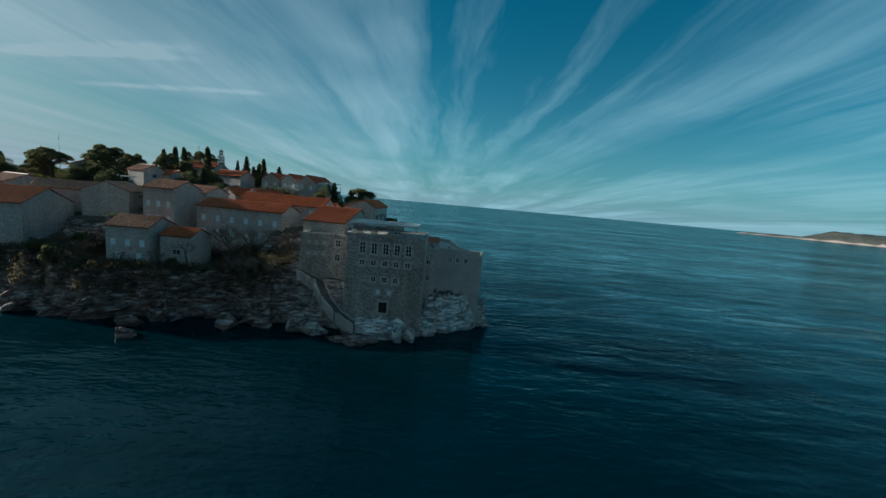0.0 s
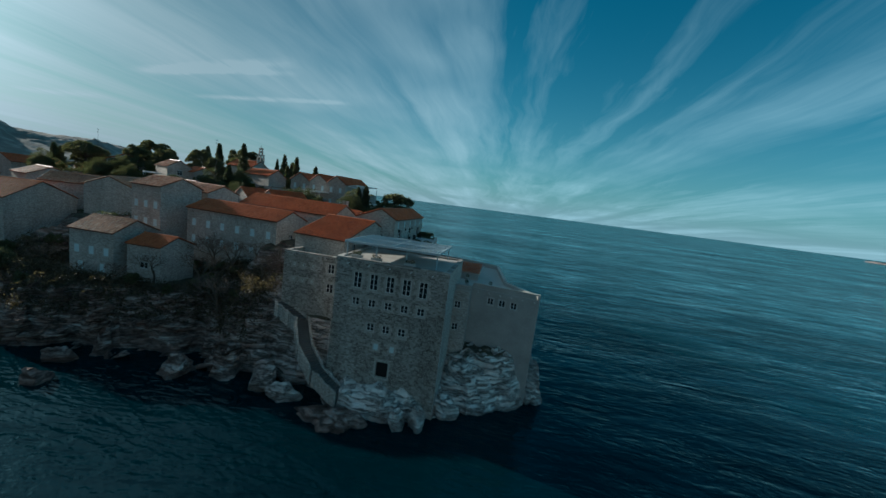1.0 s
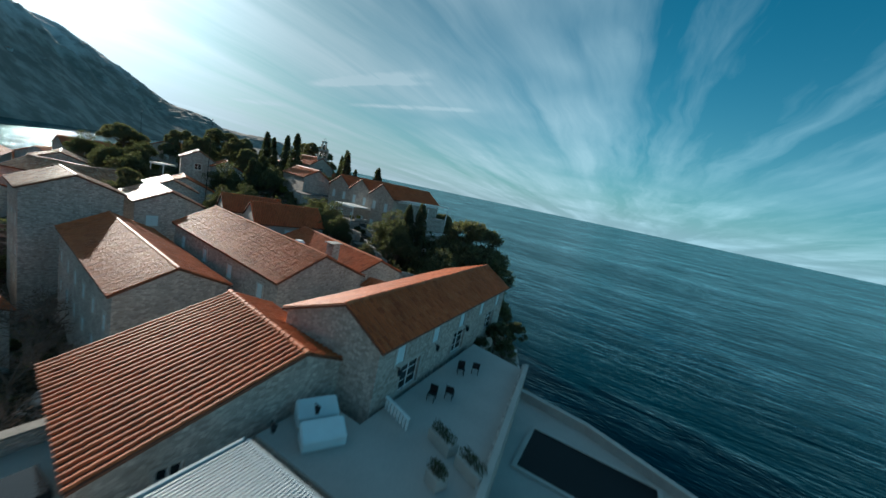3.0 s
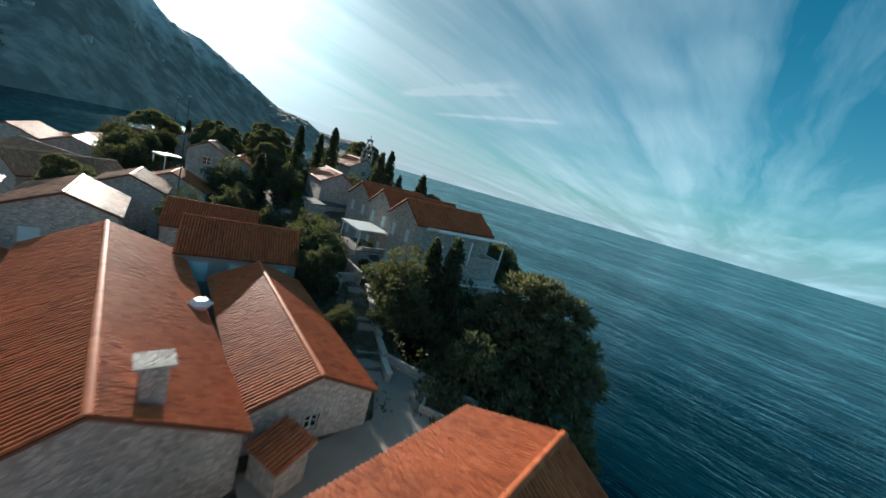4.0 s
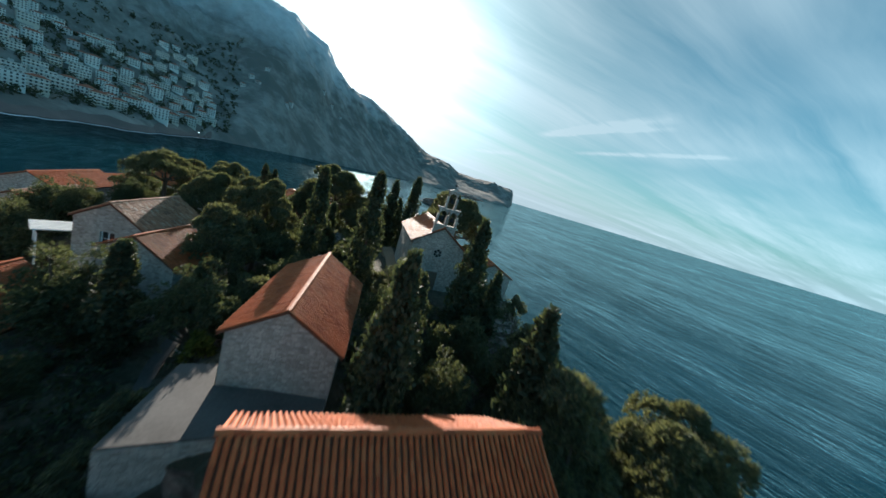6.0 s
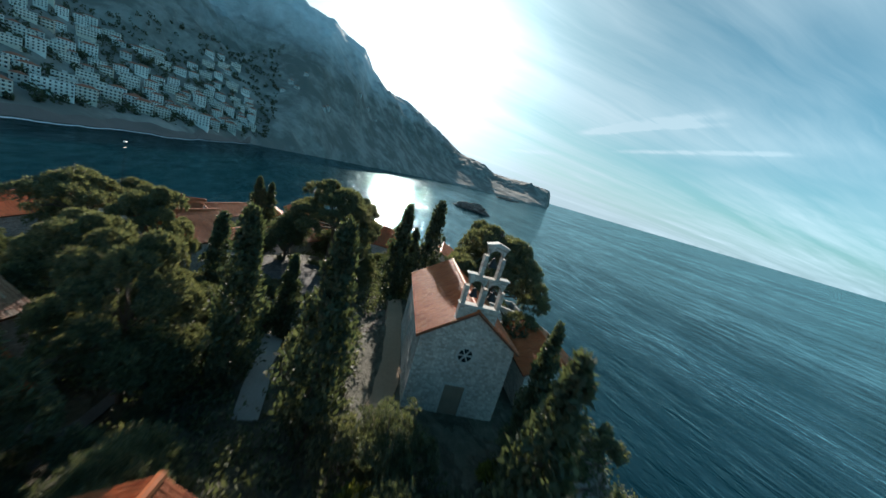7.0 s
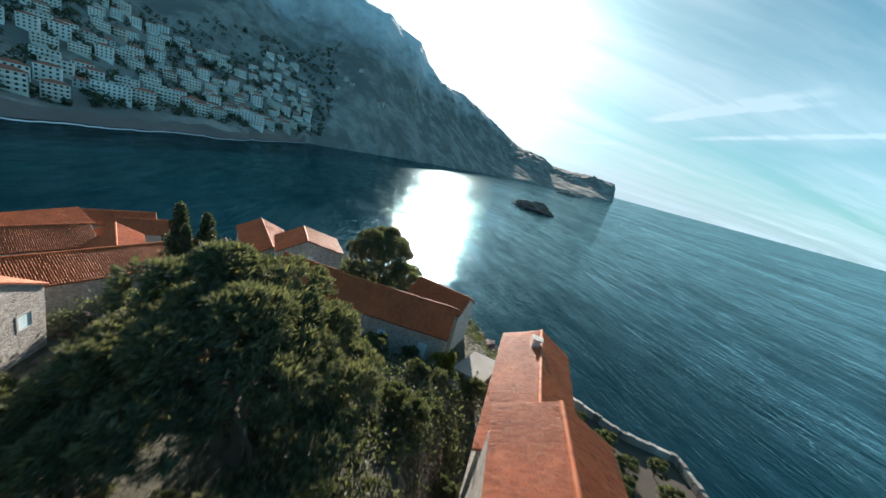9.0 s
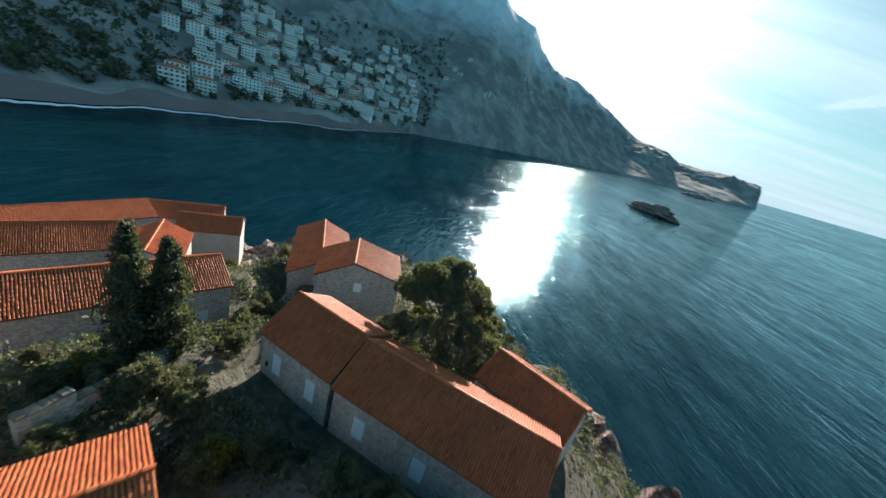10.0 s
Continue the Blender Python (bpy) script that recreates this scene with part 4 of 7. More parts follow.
build_ground()
build_coast()
for number, (a, k) in enumerate(SPECS):
    house(*a, **k, seed=number + 10)


# ---- sea tower and its terraces ----
def walled_box(root, x0, y0, x1, y1, z0, z1, wall, wins, th=0.5):
    """Four walls with through-going openings. wins: side S (-y), E (+x), N, W and openings (x0, z0, x1, z1, kind) along it."""
    sides = {"S": ((x0, y0), (1, 0), (0, -1), x1 - x0), "E": ((x1, y0), (0, 1), (1, 0), y1 - y0),
             "N": ((x1, y1), (-1, 0), (0, 1), x1 - x0), "W": ((x0, y1), (0, -1), (-1, 0), y1 - y0)}
    for key, (o, u, n, ln) in sides.items():
        holes = [w[1:] for w in wins if w[0] == key]
        verts, faces = [], []
        s = th + 0.003 if key in "EW" else 0.0
        panel(verts, faces, (o[0] + u[0] * s, o[1] + u[1] * s), u, n, ln - 2 * s, z0, z1, [(h[0] - s, h[1], h[2] - s, h[3]) for h in holes], th)
        part("wall", welded(verts, faces), wall, root)
        for h in holes:
            window_in(root, o, u, n, *h)


def opening(c, z, w, h, kind, off):
    return (c - off - w / 2, z - h / 2, c - off + w / 2, z + h / 2, kind)


def coping(root, x0, y0, x1, y1, z, w=0.55, h=0.12, mat=None):
    """Pale cap stones round a parapet."""
    for a in ((x0, y0, x1, y0 + w), (x0, y1 - w, x1, y1), (x0, y0 + w, x0 + w, y1 - w), (x1 - w, y0 + w, x1, y1 - w)):
        along_x = a[2] - a[0] > a[3] - a[1]
        ln = (a[2] - a[0]) if along_x else (a[3] - a[1])
        k = max(1, round(ln / 0.9))
        for c in range(k):
            s, e = c * ln / k + 0.006, (c + 1) * ln / k - 0.006
            bm = boxed(a[0] + s, a[1] - 0.03, z, a[0] + e, a[3] + 0.03, z + h, bevel=0.015) if along_x else boxed(a[0] - 0.03, a[1] + s, z, a[2] + 0.03, a[1] + e, z + h, bevel=0.015)
            part("coping_stone", bm, mat or M_BLOCK, root)


def sea_tower():
    root = thing("sea_tower", pose(0, 0, 0), "tall rubble-stone tower house with five rows of windows on sea rocks", "tower")
    wins = []
    for x in (-13.9, -11.77, -9.63, -7.54, -5.43):
        wins.append(("S", *opening(x, 16.15, 1.05, 2.05, "glass", -16.95)))
        wins.append(("S", *opening(x, 13.42, 0.95, 1.0, "glass", -16.95)))
    for x in (-11.64, -9.6, -7.54):
        wins.append(("S", *opening(x, 10.37, 0.95, 1.0, "glass", -16.95)))
    for x in (-10.63, -8.5):
        wins.append(("S", *opening(x, 8.0, 0.6, 0.8, "shut", -16.95)))
    wins.append(("S", *opening(-9.55, 5.1, 1.6, 2.1, "void", -16.95)))
    walled_box(root, -16.95, 64.2, -2.4, 76.5, -1.0, 18.7, M_STONE, wins)
    part("roof_deck", boxed(-16.45, 64.7, 18.4, -2.9, 76.0, 18.6), M_PAVING, root, "pale paved roof terrace")
    coping(root, -16.95, 64.2, -2.4, 76.5, 18.702)
    bm = bmesh.new()
    for k in range(5):
        x = -15.2 + k * 2.7
        tube(bm, (x, 64.22, 18.2), (x, 63.75, 18.15), 0.06, 0.06, 8)
        part("water_spout", bm, M_WHITE, root, "pale roof spout")
        bm = bmesh.new()
    bm.free()
    return root


def west_wing():
    root = thing("stone_wing", pose(0, 0, 0), "lower stone wing with rows of tiny windows and flat roof", "building")
    wins = [("S", *opening(x, z, 0.42, 0.42, "glass", -26.85)) for x in (-25.22, -23.8, -22.35) for z in (15.85, 13.62)]
    wins += [("S", *opening(-19.65, z, 1.0, 1.35, "glass", -26.85)) for z in (15.9, 13.1)]
    walled_box(root, -26.85, 68.3, -16.97, 80.0, 4.0, 17.55, M_STONE, wins)
    part("roof_deck", boxed(-26.35, 68.8, 16.55, -17.47, 79.5, 16.75), M_PAVING, root, "pale paved roof terrace")
    coping(root, -26.85, 68.3, -16.97, 80.0, 17.552)
    bm = bmesh.new()
    box(bm, -24.5, 70.2, 16.752, -22.6, 71.6, 17.15, bevel=0.03)
    part("skylight", bm, M_DARKGLASS, root, "dark glass skylight")
    for x in (-25.6, -22.6, -19.6):
        part("porch_post", boxed(x - 0.22, 72.6, 16.752, x + 0.22, 73.05, 19.3, bevel=0.02), M_CUT, root, "square stone porch post")
    return root


def pergola(name, label, corners, z, posts, slats, mat, roofed=False, drop=0.0, slim=0.22):
    """A white slatted sun roof. corners: origin, far end along x, depth; slats run along the depth."""
    (ox, oy), (ex, ey), depth = corners
    ln = math.hypot(ex - ox, ey - oy)
    root = thing(name, frame_of((ox, oy), (ex, ey)) @ Matrix.Translation((0, 0, z)), label, "pergola")
    for y in (0.0, depth):
        part("beam", boxed(-0.1, y - 0.08, -0.02 - drop * y / depth, ln + 0.1, y + 0.08, 0.2 - drop * y / depth, bevel=0.01), mat, root)
    base = None
    for k in range(slats):
        x = (k + 0.5) * ln / slats
        w = ln / slats * (slim if not roofed else 0.49)
        bm = boxed(x - w, -0.25, 0.205, x + w, depth + 0.25, 0.25 if roofed else 0.32)
        for v in bm.verts:
            v.co.z -= drop * v.co.y / depth
            if roofed:
                v.co.z += 0.034 * (1 if v.co.x > x else -1)
        part("slat", bm, mat, root)
    if roofed:
        for x in (-0.12, ln / 2, ln + 0.12):
            part("gutter", boxed(x - 0.06, -0.3, 0.02, x + 0.06, depth + 0.3, 0.30, bevel=0.01), mat, root)
        for y in (-0.33, depth / 2, depth + 0.33):
            for xa, xb in ((0.0, ln / 2 - 0.113), (ln / 2 + 0.113, ln)):
                part("gutter", boxed(xa, y - 0.07, 0.03, xb, y + 0.07, 0.285, bevel=0.01), mat, root)
    for px, py, h in posts:
        part("post", boxed(px - 0.07, py - 0.07, -h, px + 0.07, py + 0.07, -0.022, bevel=0.008), mat, root)
    return root


def terraces():
    # pool deck on the east block
    root = thing("terrace_block", pose(0, 0, 0), "rendered sea wall block carrying a pale roof terrace", "terrace")
    pts = [(-2.38, 71.6), (-0.25, 71.6), (-0.25, 74.4), (9.3, 73.0), (4.6, 79.6), (3.0, 93.4), (-5.0, 96.6), (-11.6, 97.5), (-9.0, 81.5), (-9.0, 76.52), (-2.38, 76.52)]
    part("block", prism(pts, 0.5, 15.2), M_PLASTER, root, "rough rendered retaining wall")
    part("deck", prism(pts, 15.21, 15.32), M_PAVING, root, "pale stone terrace floor")
    for k in range(7):
        (xa, ya), (xb, yb) = pts[k], pts[k + 1]
        ln = math.hypot(xb - xa, yb - ya)
        bm = boxed(0, 0.02, 15.33, ln, 0.4, 15.95 if k != 3 else 15.75)
        bm.transform(frame_of((xa, ya), (xb, yb)))
        par = part("parapet", bm, M_PLASTER, root)
        top = 15.953 if k != 3 else 15.753
        bm = boxed(-0.03, -0.05, top, ln + 0.03, 0.45, top + 0.12, bevel=0.02)
        bm.transform(frame_of((xa, ya), (xb, yb)))
        part("cap", bm, M_CUT, par, "pale stone capping")
    u = Vector((9.55, -1.4)).normalized()
    for label, mat, o, d, ln, holes in (("rough rendered outer wall", M_PLASTER, (-0.25, 74.04), tuple(u), 9.6, [((x + 0.25) / 9.55 * 9.65 - 0.45, 13.3, (x + 0.25) / 9.55 * 9.65 + 0.45, 14.3) for x in (2.58, 4.25, 5.9)]),
                                        ("rubble stone outer wall", M_STONE, (-2.38, 71.24), (1.0, 0.0), 2.1, [(0.1, z - 0.5, 1.0, z + 0.5) for z in (13.2, 10.0)])):
        verts, faces = [], []
        panel(verts, faces, o, d, (d[1], -d[0]), ln, 0.5, 15.2, holes, 0.35)
        part("wall", welded(verts, faces), mat, root, label)
        for h in holes:
            window_in(root, o, d, (d[1], -d[0]), *h, "glass")
    # drain spouts under the terrace edge
    for k in range(6):
        p = Vector((-0.25, 74.04)) + u * (0.9 + 1.6 * k)
        bm = bmesh.new()
        tube(bm, (p.x, p.y + 0.05, 15.0), (p.x + 0.06, p.y - 0.35, 14.95), 0.05, 0.05, 8)
        part("water_spout", bm, M_WHITE, root, "pale drain spout")
    # pool
    pool = thing("swimming_pool", pose(0, 0, 0), "long narrow pool with dark winter cover", "pool")
    bm = bmesh.new()
    for a in ((-8.7, 88.5, 0.2, 88.8), (-8.7, 93.6, 0.2, 93.9), (-8.7, 88.8, -8.4, 93.6), (-0.1, 88.8, 0.2, 93.6)):
        box(bm, a[0], a[1], 15.326, a[2], a[3], 15.45)
    part("rim", bm, M_CUT, pool)
    part("cover", boxed(-8.4, 88.8, 15.327, -0.1, 93.6, 15.36), M_POOL, pool, "dark pool cover")
    # small tiled roofs on the deck
    for (x0, y0, x1, y1), z in (((-5.3, 79.2, 0.2, 84.6), 16.9), ((-7.3, 79.6, -5.6, 83.8), 16.7)):
        shed = thing("tiled_shed", pose(x0, y1, 15.3), "low terrace shed with a clay tile roof", "shed")
        part("wall", boxed(0.15, -(y1 - y0) + 0.15, 0.03, x1 - x0 - 0.15, -0.15, z - 15.6), M_PLASTER, shed)
        tv, tf = tile_field(x1 - x0, y1 - y0, 0.75, random.Random(5))
        t = hang("roof_slope", mesh_of("roof_slope", [(v[0], -v[1], v[2] + z - 15.3 + 0.35) for v in tv], [f[::-1] for f in tf]), M_TILE, shed)
        t["kind"] = "stuff"
        bm = boxed(0, -(y1 - y0), z - 15.12, x1 - x0, 0, z - 15.0)
        for v in bm.verts:
            v.co.z += 0.75 * v.co.y / (y1 - y0)
        part("roof_deck", bm, M_MORTAR, shed)
    # upper terrace beside the long house, some way above the pool deck
    up = thing("upper_terrace", pose(0, 0, 0), "pale paved terrace with retaining wall beside a stone house", "terrace")
    q = [(-17.9, 76.65), (-11.7, 76.65), (-7.9, 77.85), (-10.1, 93.85), (-15.1, 94.85), (-15.1, 80.45), (-17.9, 80.45)]
    fl = 19.3
    part("retaining_wall", prism(q, 8.0, fl - 0.1), M_STONE_WARM, up)
    part("floor_slab", prism(q, fl - 0.096, fl), M_PAVING, up)
    for (xa, ya), (xb, yb) in ((q[2], q[3]), (q[1], q[2])):
        ln = math.hypot(xb - xa, yb - ya)
        bm = boxed(0.05, 0.02, fl + 0.004, ln - 0.05, 0.45, fl + 0.5)
        bm.transform(frame_of((xa, ya), (xb, yb)))
        par = part("parapet", bm, M_STONE_WARM, up)
        bm = boxed(0.0, -0.04, fl + 0.504, ln, 0.3, fl + 0.6, bevel=0.02)
        bm.transform(frame_of((xa, ya), (xb, yb)))
        part("cap", bm, M_CUT, par, "pale stone capping")
    for k, (x, y, ln) in enumerate(((-11.2, 82.1, 1.6), (-9.3, 81.4, 1.6), (-10.3, 79.9, 0.8))):
        pl = thing("planter", pose(x, y, fl + 0.002, 0, 0, -22), "stone planter box filled with clipped dark shrubs", "planter", "planters on the terrace")
        part("box", boxed(-ln / 2, -0.35, 0, ln / 2, 0.35, 0.6, bevel=0.02), M_CUT, pl)
        hang("shrub", leaf_mesh("shrub", [(u * ln / 7, 0, 0.75, 0.32, 0.3, 0.28) for u in (-2.5, -1, 0.5, 2.2)], 160, 0.1, 3 + k), M_CYPRESS, pl)
    rail = thing("balustrade", pose(0, 0, 0), "short white balustrade on the terrace", "balustrade")
    for k in range(8):
        x, y = -15.0 + k * 0.26, 82.4 - k * 0.09
        b2 = bmesh.new()
        tube(b2, (x, y, fl + 0.002), (x, y, fl + 0.3), 0.06, 0.09, 8)
        tube(b2, (x, y, fl + 0.302), (x, y, fl + 0.6), 0.09, 0.05, 8)
        part("baluster", b2, M_WHITE, rail)
    bm = boxed(-0.1, -0.1, fl + 0.61, 2.0, 0.1, fl + 0.7)
    bm.transform(frame_of((-15.0, 82.4), (-13.18, 81.77)))
    part("hand_rail", bm, M_WHITE, rail)
    for k, (x, y) in enumerate(((-16.9, 79.2), (-15.5, 78.3))):
        sf = thing("covered_lounger", pose(x, y, fl + 0.002, 0, 0, 60), "garden lounge under a pale fitted cover", "garden seat", "covered loungers")
        b2 = boxed(-1.0, -0.5, 0.0, 1.0, 0.5, 0.6, bevel=0.08)
        for v in b2.verts:
            if v.co.z > 0.3 and v.co.y > 0:
                v.co.z += 0.35
        part("cover", b2, M_SHUTTER, sf)
    for k, (x, y, turn) in enumerate(((-13.6, 85.0, 10), (-12.9, 86.0, 190), (-13.7, 89.2, 30), (-13.0, 90.2, 200))):
        ch = thing("garden_chair", pose(x, y, fl + 0.002, 0, 0, turn), "dark metal garden chair on a pale terrace", "chair", "garden chairs")
        for sx in (-0.22, 0.22):
            for sy in (-0.2, 0.2):
                part("leg", boxed(sx - 0.02, sy - 0.02, 0, sx + 0.02, sy + 0.02, 0.43), M_IRON_AND_SHADE, ch)
        part("seat", boxed(-0.25, -0.24, 0.432, 0.25, 0.24, 0.47, bevel=0.01), M_IRON_AND_SHADE, ch)
        part("backrest", boxed(-0.25, 0.2, 0.472, 0.25, 0.24, 0.9, bevel=0.01), M_IRON_AND_SHADE, ch)
    for x, y in ((-15.0, 66.0), (-12.2, 65.6), (-7.8, 65.5)):
        pl = thing("planter", pose(x, y, 18.61), "low roof planter with trailing shrub", "planter", "planters on the terrace")
        part("box", boxed(-0.7, -0.25, 0, 0.7, 0.25, 0.4, bevel=0.02), M_CUT, pl)
        hang("shrub", leaf_mesh("shrub", [(-0.35, 0, 0.55, 0.3, 0.25, 0.22), (0.3, 0, 0.6, 0.35, 0.28, 0.28)], 120, 0.12, 5), M_CYPRESS, pl)
    for x, y in ((2.2, 75.4), (-1.2, 74.2), (-1.6, 78.6), (-1.0, 80.2)):
        pl = thing("flower_pot", pose(x, y, 15.33), "round dark pot with a small shrub", "pot", "pots on the deck")
        b2 = bmesh.new()
        tube(b2, (0, 0, 0), (0, 0, 0.5), 0.22, 0.32, 12)
        part("pot", b2, M_CUT, pl)
        hang("shrub", leaf_mesh("shrub", [(0, 0, 0.75, 0.3, 0.3, 0.3)], 120, 0.12, 6), M_CYPRESS, pl)


def sea_steps():
    """Stone steps down the rocks to the tower door, with low side walls."""
    root = thing("stone_steps", pose(0, 0, 0), "winding worn stone steps with low side walls on the rocks", "steps")
    way = [(-26.8, 68.0, 10.2), (-22.6, 67.0, 8.6), (-20.3, 64.4, 6.2), (-17.6, 62.9, 4.2), (-14.0, 62.3, 2.2)]
    rng = random.Random(12)
    for (xa, ya, za), (xb, yb, zb) in zip(way, way[1:]):
        ln = math.hypot(xb - xa, yb - ya)
        m = frame_of((xa, ya), (xb, yb))
        k = max(3, round(abs(zb - za) / 0.18))
        for s in range(k):
            z = za + (zb - za) * (s + 1) / k
            bm = boxed(s * ln / k, -0.75, z - 1.6, (s + 1) * ln / k - 0.005, 0.75, z, bevel=0.02)
            bm.transform(m)
            part("step", bm, M_PATH, root)
        for y in (-0.98, 0.74):
            x = 0.0
            while x < ln - 0.1:
                w = min(rng.uniform(0.3, 0.7), ln - x)
                z = za + (zb - za) * (x + w / 2) / ln
                lean = rng.uniform(-0.05, 0.05)
                bm = boxed(x + 0.01, y + lean, z - 1.9, x + w - 0.01, y + 0.26 + lean, z + rng.uniform(0.08, 0.36), bevel=0.04)
                for v in bm.verts:
                    v.co.z += (zb - za) / ln * (v.co.x - x - w / 2)
                bm.transform(m)
                part("wall_stone", bm, M_STONE, root)
                x += w


# ---- church ----
def arch_ring(bm, cx, z0, r, top, x0, x1, y0, y1):
    """Masonry over a round-headed opening: between the half circle at (cx, z0) and the box x0..x1, z0..top."""
    n = 10
    inner = [(cx - r * math.cos(k * math.pi / n), z0 + r * math.sin(k * math.pi / n)) for k in range(n + 1)]
    outer = [(x0 + (x1 - x0) * k / n, top) for k in range(n + 1)]
    outer[0], outer[-1] = (x0, top), (x1, top)
    vs = [[[bm.verts.new((p[0], y, p[1])) for p in ln] for ln in (inner, outer)] for y in (y0, y1)]
    for k in range(n):
        a, b = vs[0], vs[1]
        bm.faces.new((a[0][k], a[0][k + 1], a[1][k + 1], a[1][k]))
        bm.faces.new((b[0][k + 1], b[0][k], b[1][k], b[1][k + 1]))
        bm.faces.new((a[0][k + 1], a[0][k], b[0][k], b[0][k + 1]))
        bm.faces.new((a[1][k], a[1][k + 1], b[1][k + 1], b[1][k]))
    for i, j in ((0, 0), (n, n)):
        bm.faces.new((vs[0][0][i], vs[0][1][i], vs[1][1][i], vs[1][0][i]))


def bell_gable(root, x, z, s=1.0, tiers=2):
    """A pierced belfry wall standing across the church front; local y runs along the front, drawn here as x and turned."""
    m = Matrix.Translation((x, 0, z)) @ Matrix.Rotation(radians(90), 4, "Z")

    def put(name, bm, mat, label=""):
        bm.transform(Matrix.Scale(s, 4))
        bm.transform(m)
        return part(name, bm, mat, root, label)

    t = 0.27
    put("belfry_base", boxed(-1.42, -t, -2.2, 1.42, t, 0.9), M_STONE_WARM)
    put("string_course", boxed(-1.5, -t - 0.06, 0.902, 1.5, t + 0.06, 1.02, bevel=0.02), M_CUT)
    bm = bmesh.new()
    for a, b in ((-1.4, -1.12), (-0.18, 0.18), (1.12, 1.4)):
        box(bm, a, -t, 1.022, b, t, 2.3)
    arch_ring(bm, -0.65, 2.3, 0.47, 3.1, -1.4, 0.0, -t, t)
    arch_ring(bm, 0.65, 2.3, 0.47, 3.1, 0.0, 1.4, -t, t)
    put("belfry_tier", bm, M_STONE_WARM)
    bells = [(-0.65, 2.2), (0.65, 2.2)]
    for sg in ((-1, 1) if tiers > 1 else ()):
        put("shoulder_cap", boxed(min(sg * 0.74, sg * 1.5), -t - 0.06, 3.103, max(sg * 0.74, sg * 1.5), t + 0.06, 3.2, bevel=0.03), M_CUT, "pale cut-stone cap")
    if tiers > 1:
        bm = bmesh.new()
        for a, b in ((-0.72, -0.46), (0.46, 0.72)):
            box(bm, a, -t, 3.103, b, t, 4.6)
        arch_ring(bm, 0, 4.6, 0.46, 5.3, -0.72, 0.72, -t, t)
        put("belfry_tier", bm, M_STONE_WARM)
        bells.append((0, 4.5))
    zt, wd = (5.303, 0.76) if tiers > 1 else (3.103, 1.48)
    bm = bmesh.new()
    vs = [bm.verts.new(p) for y in (-t - 0.05, t + 0.05) for p in ((-wd, y, zt), (wd, y, zt), (wd, y, zt + 0.07), (0, y, zt + 0.3), (-wd, y, zt + 0.07))]
    for f in ((0, 1, 2, 3, 4), (9, 8, 7, 6, 5), (0, 5, 6, 1), (1, 6, 7, 2), (2, 7, 8, 3), (3, 8, 9, 4), (4, 9, 5, 0)):
        bm.faces.new([vs[k] for k in f])
    bmesh.ops.recalc_face_normals(bm, faces=bm.faces)
    put("pediment", bm, M_CUT, "pale gabled cap stone")
    bm = boxed(-0.03, -0.03, zt + 0.4, 0.03, 0.03, zt + 1.1)
    box(bm, -0.2, -0.028, zt + 0.75, 0.2, 0.028, zt + 0.81)
    put("cross", bm, M_IRON_AND_SHADE, "thin iron cross")
    for bx, bz in bells:
        bm = bmesh.new()
        for (z0, r0), (z1, r1) in zip(((0, 0.05), (-0.1, 0.14), (-0.35, 0.2), (-0.55, 0.3)), ((-0.1, 0.14), (-0.35, 0.2), (-0.55, 0.3), (-0.62, 0.32))):
            tube(bm, (bx, 0, bz + z1), (bx, 0, bz + z0), r1, r0, 12)
        put("bell", bm, M_IRON_AND_SHADE, "dark bronze bell")


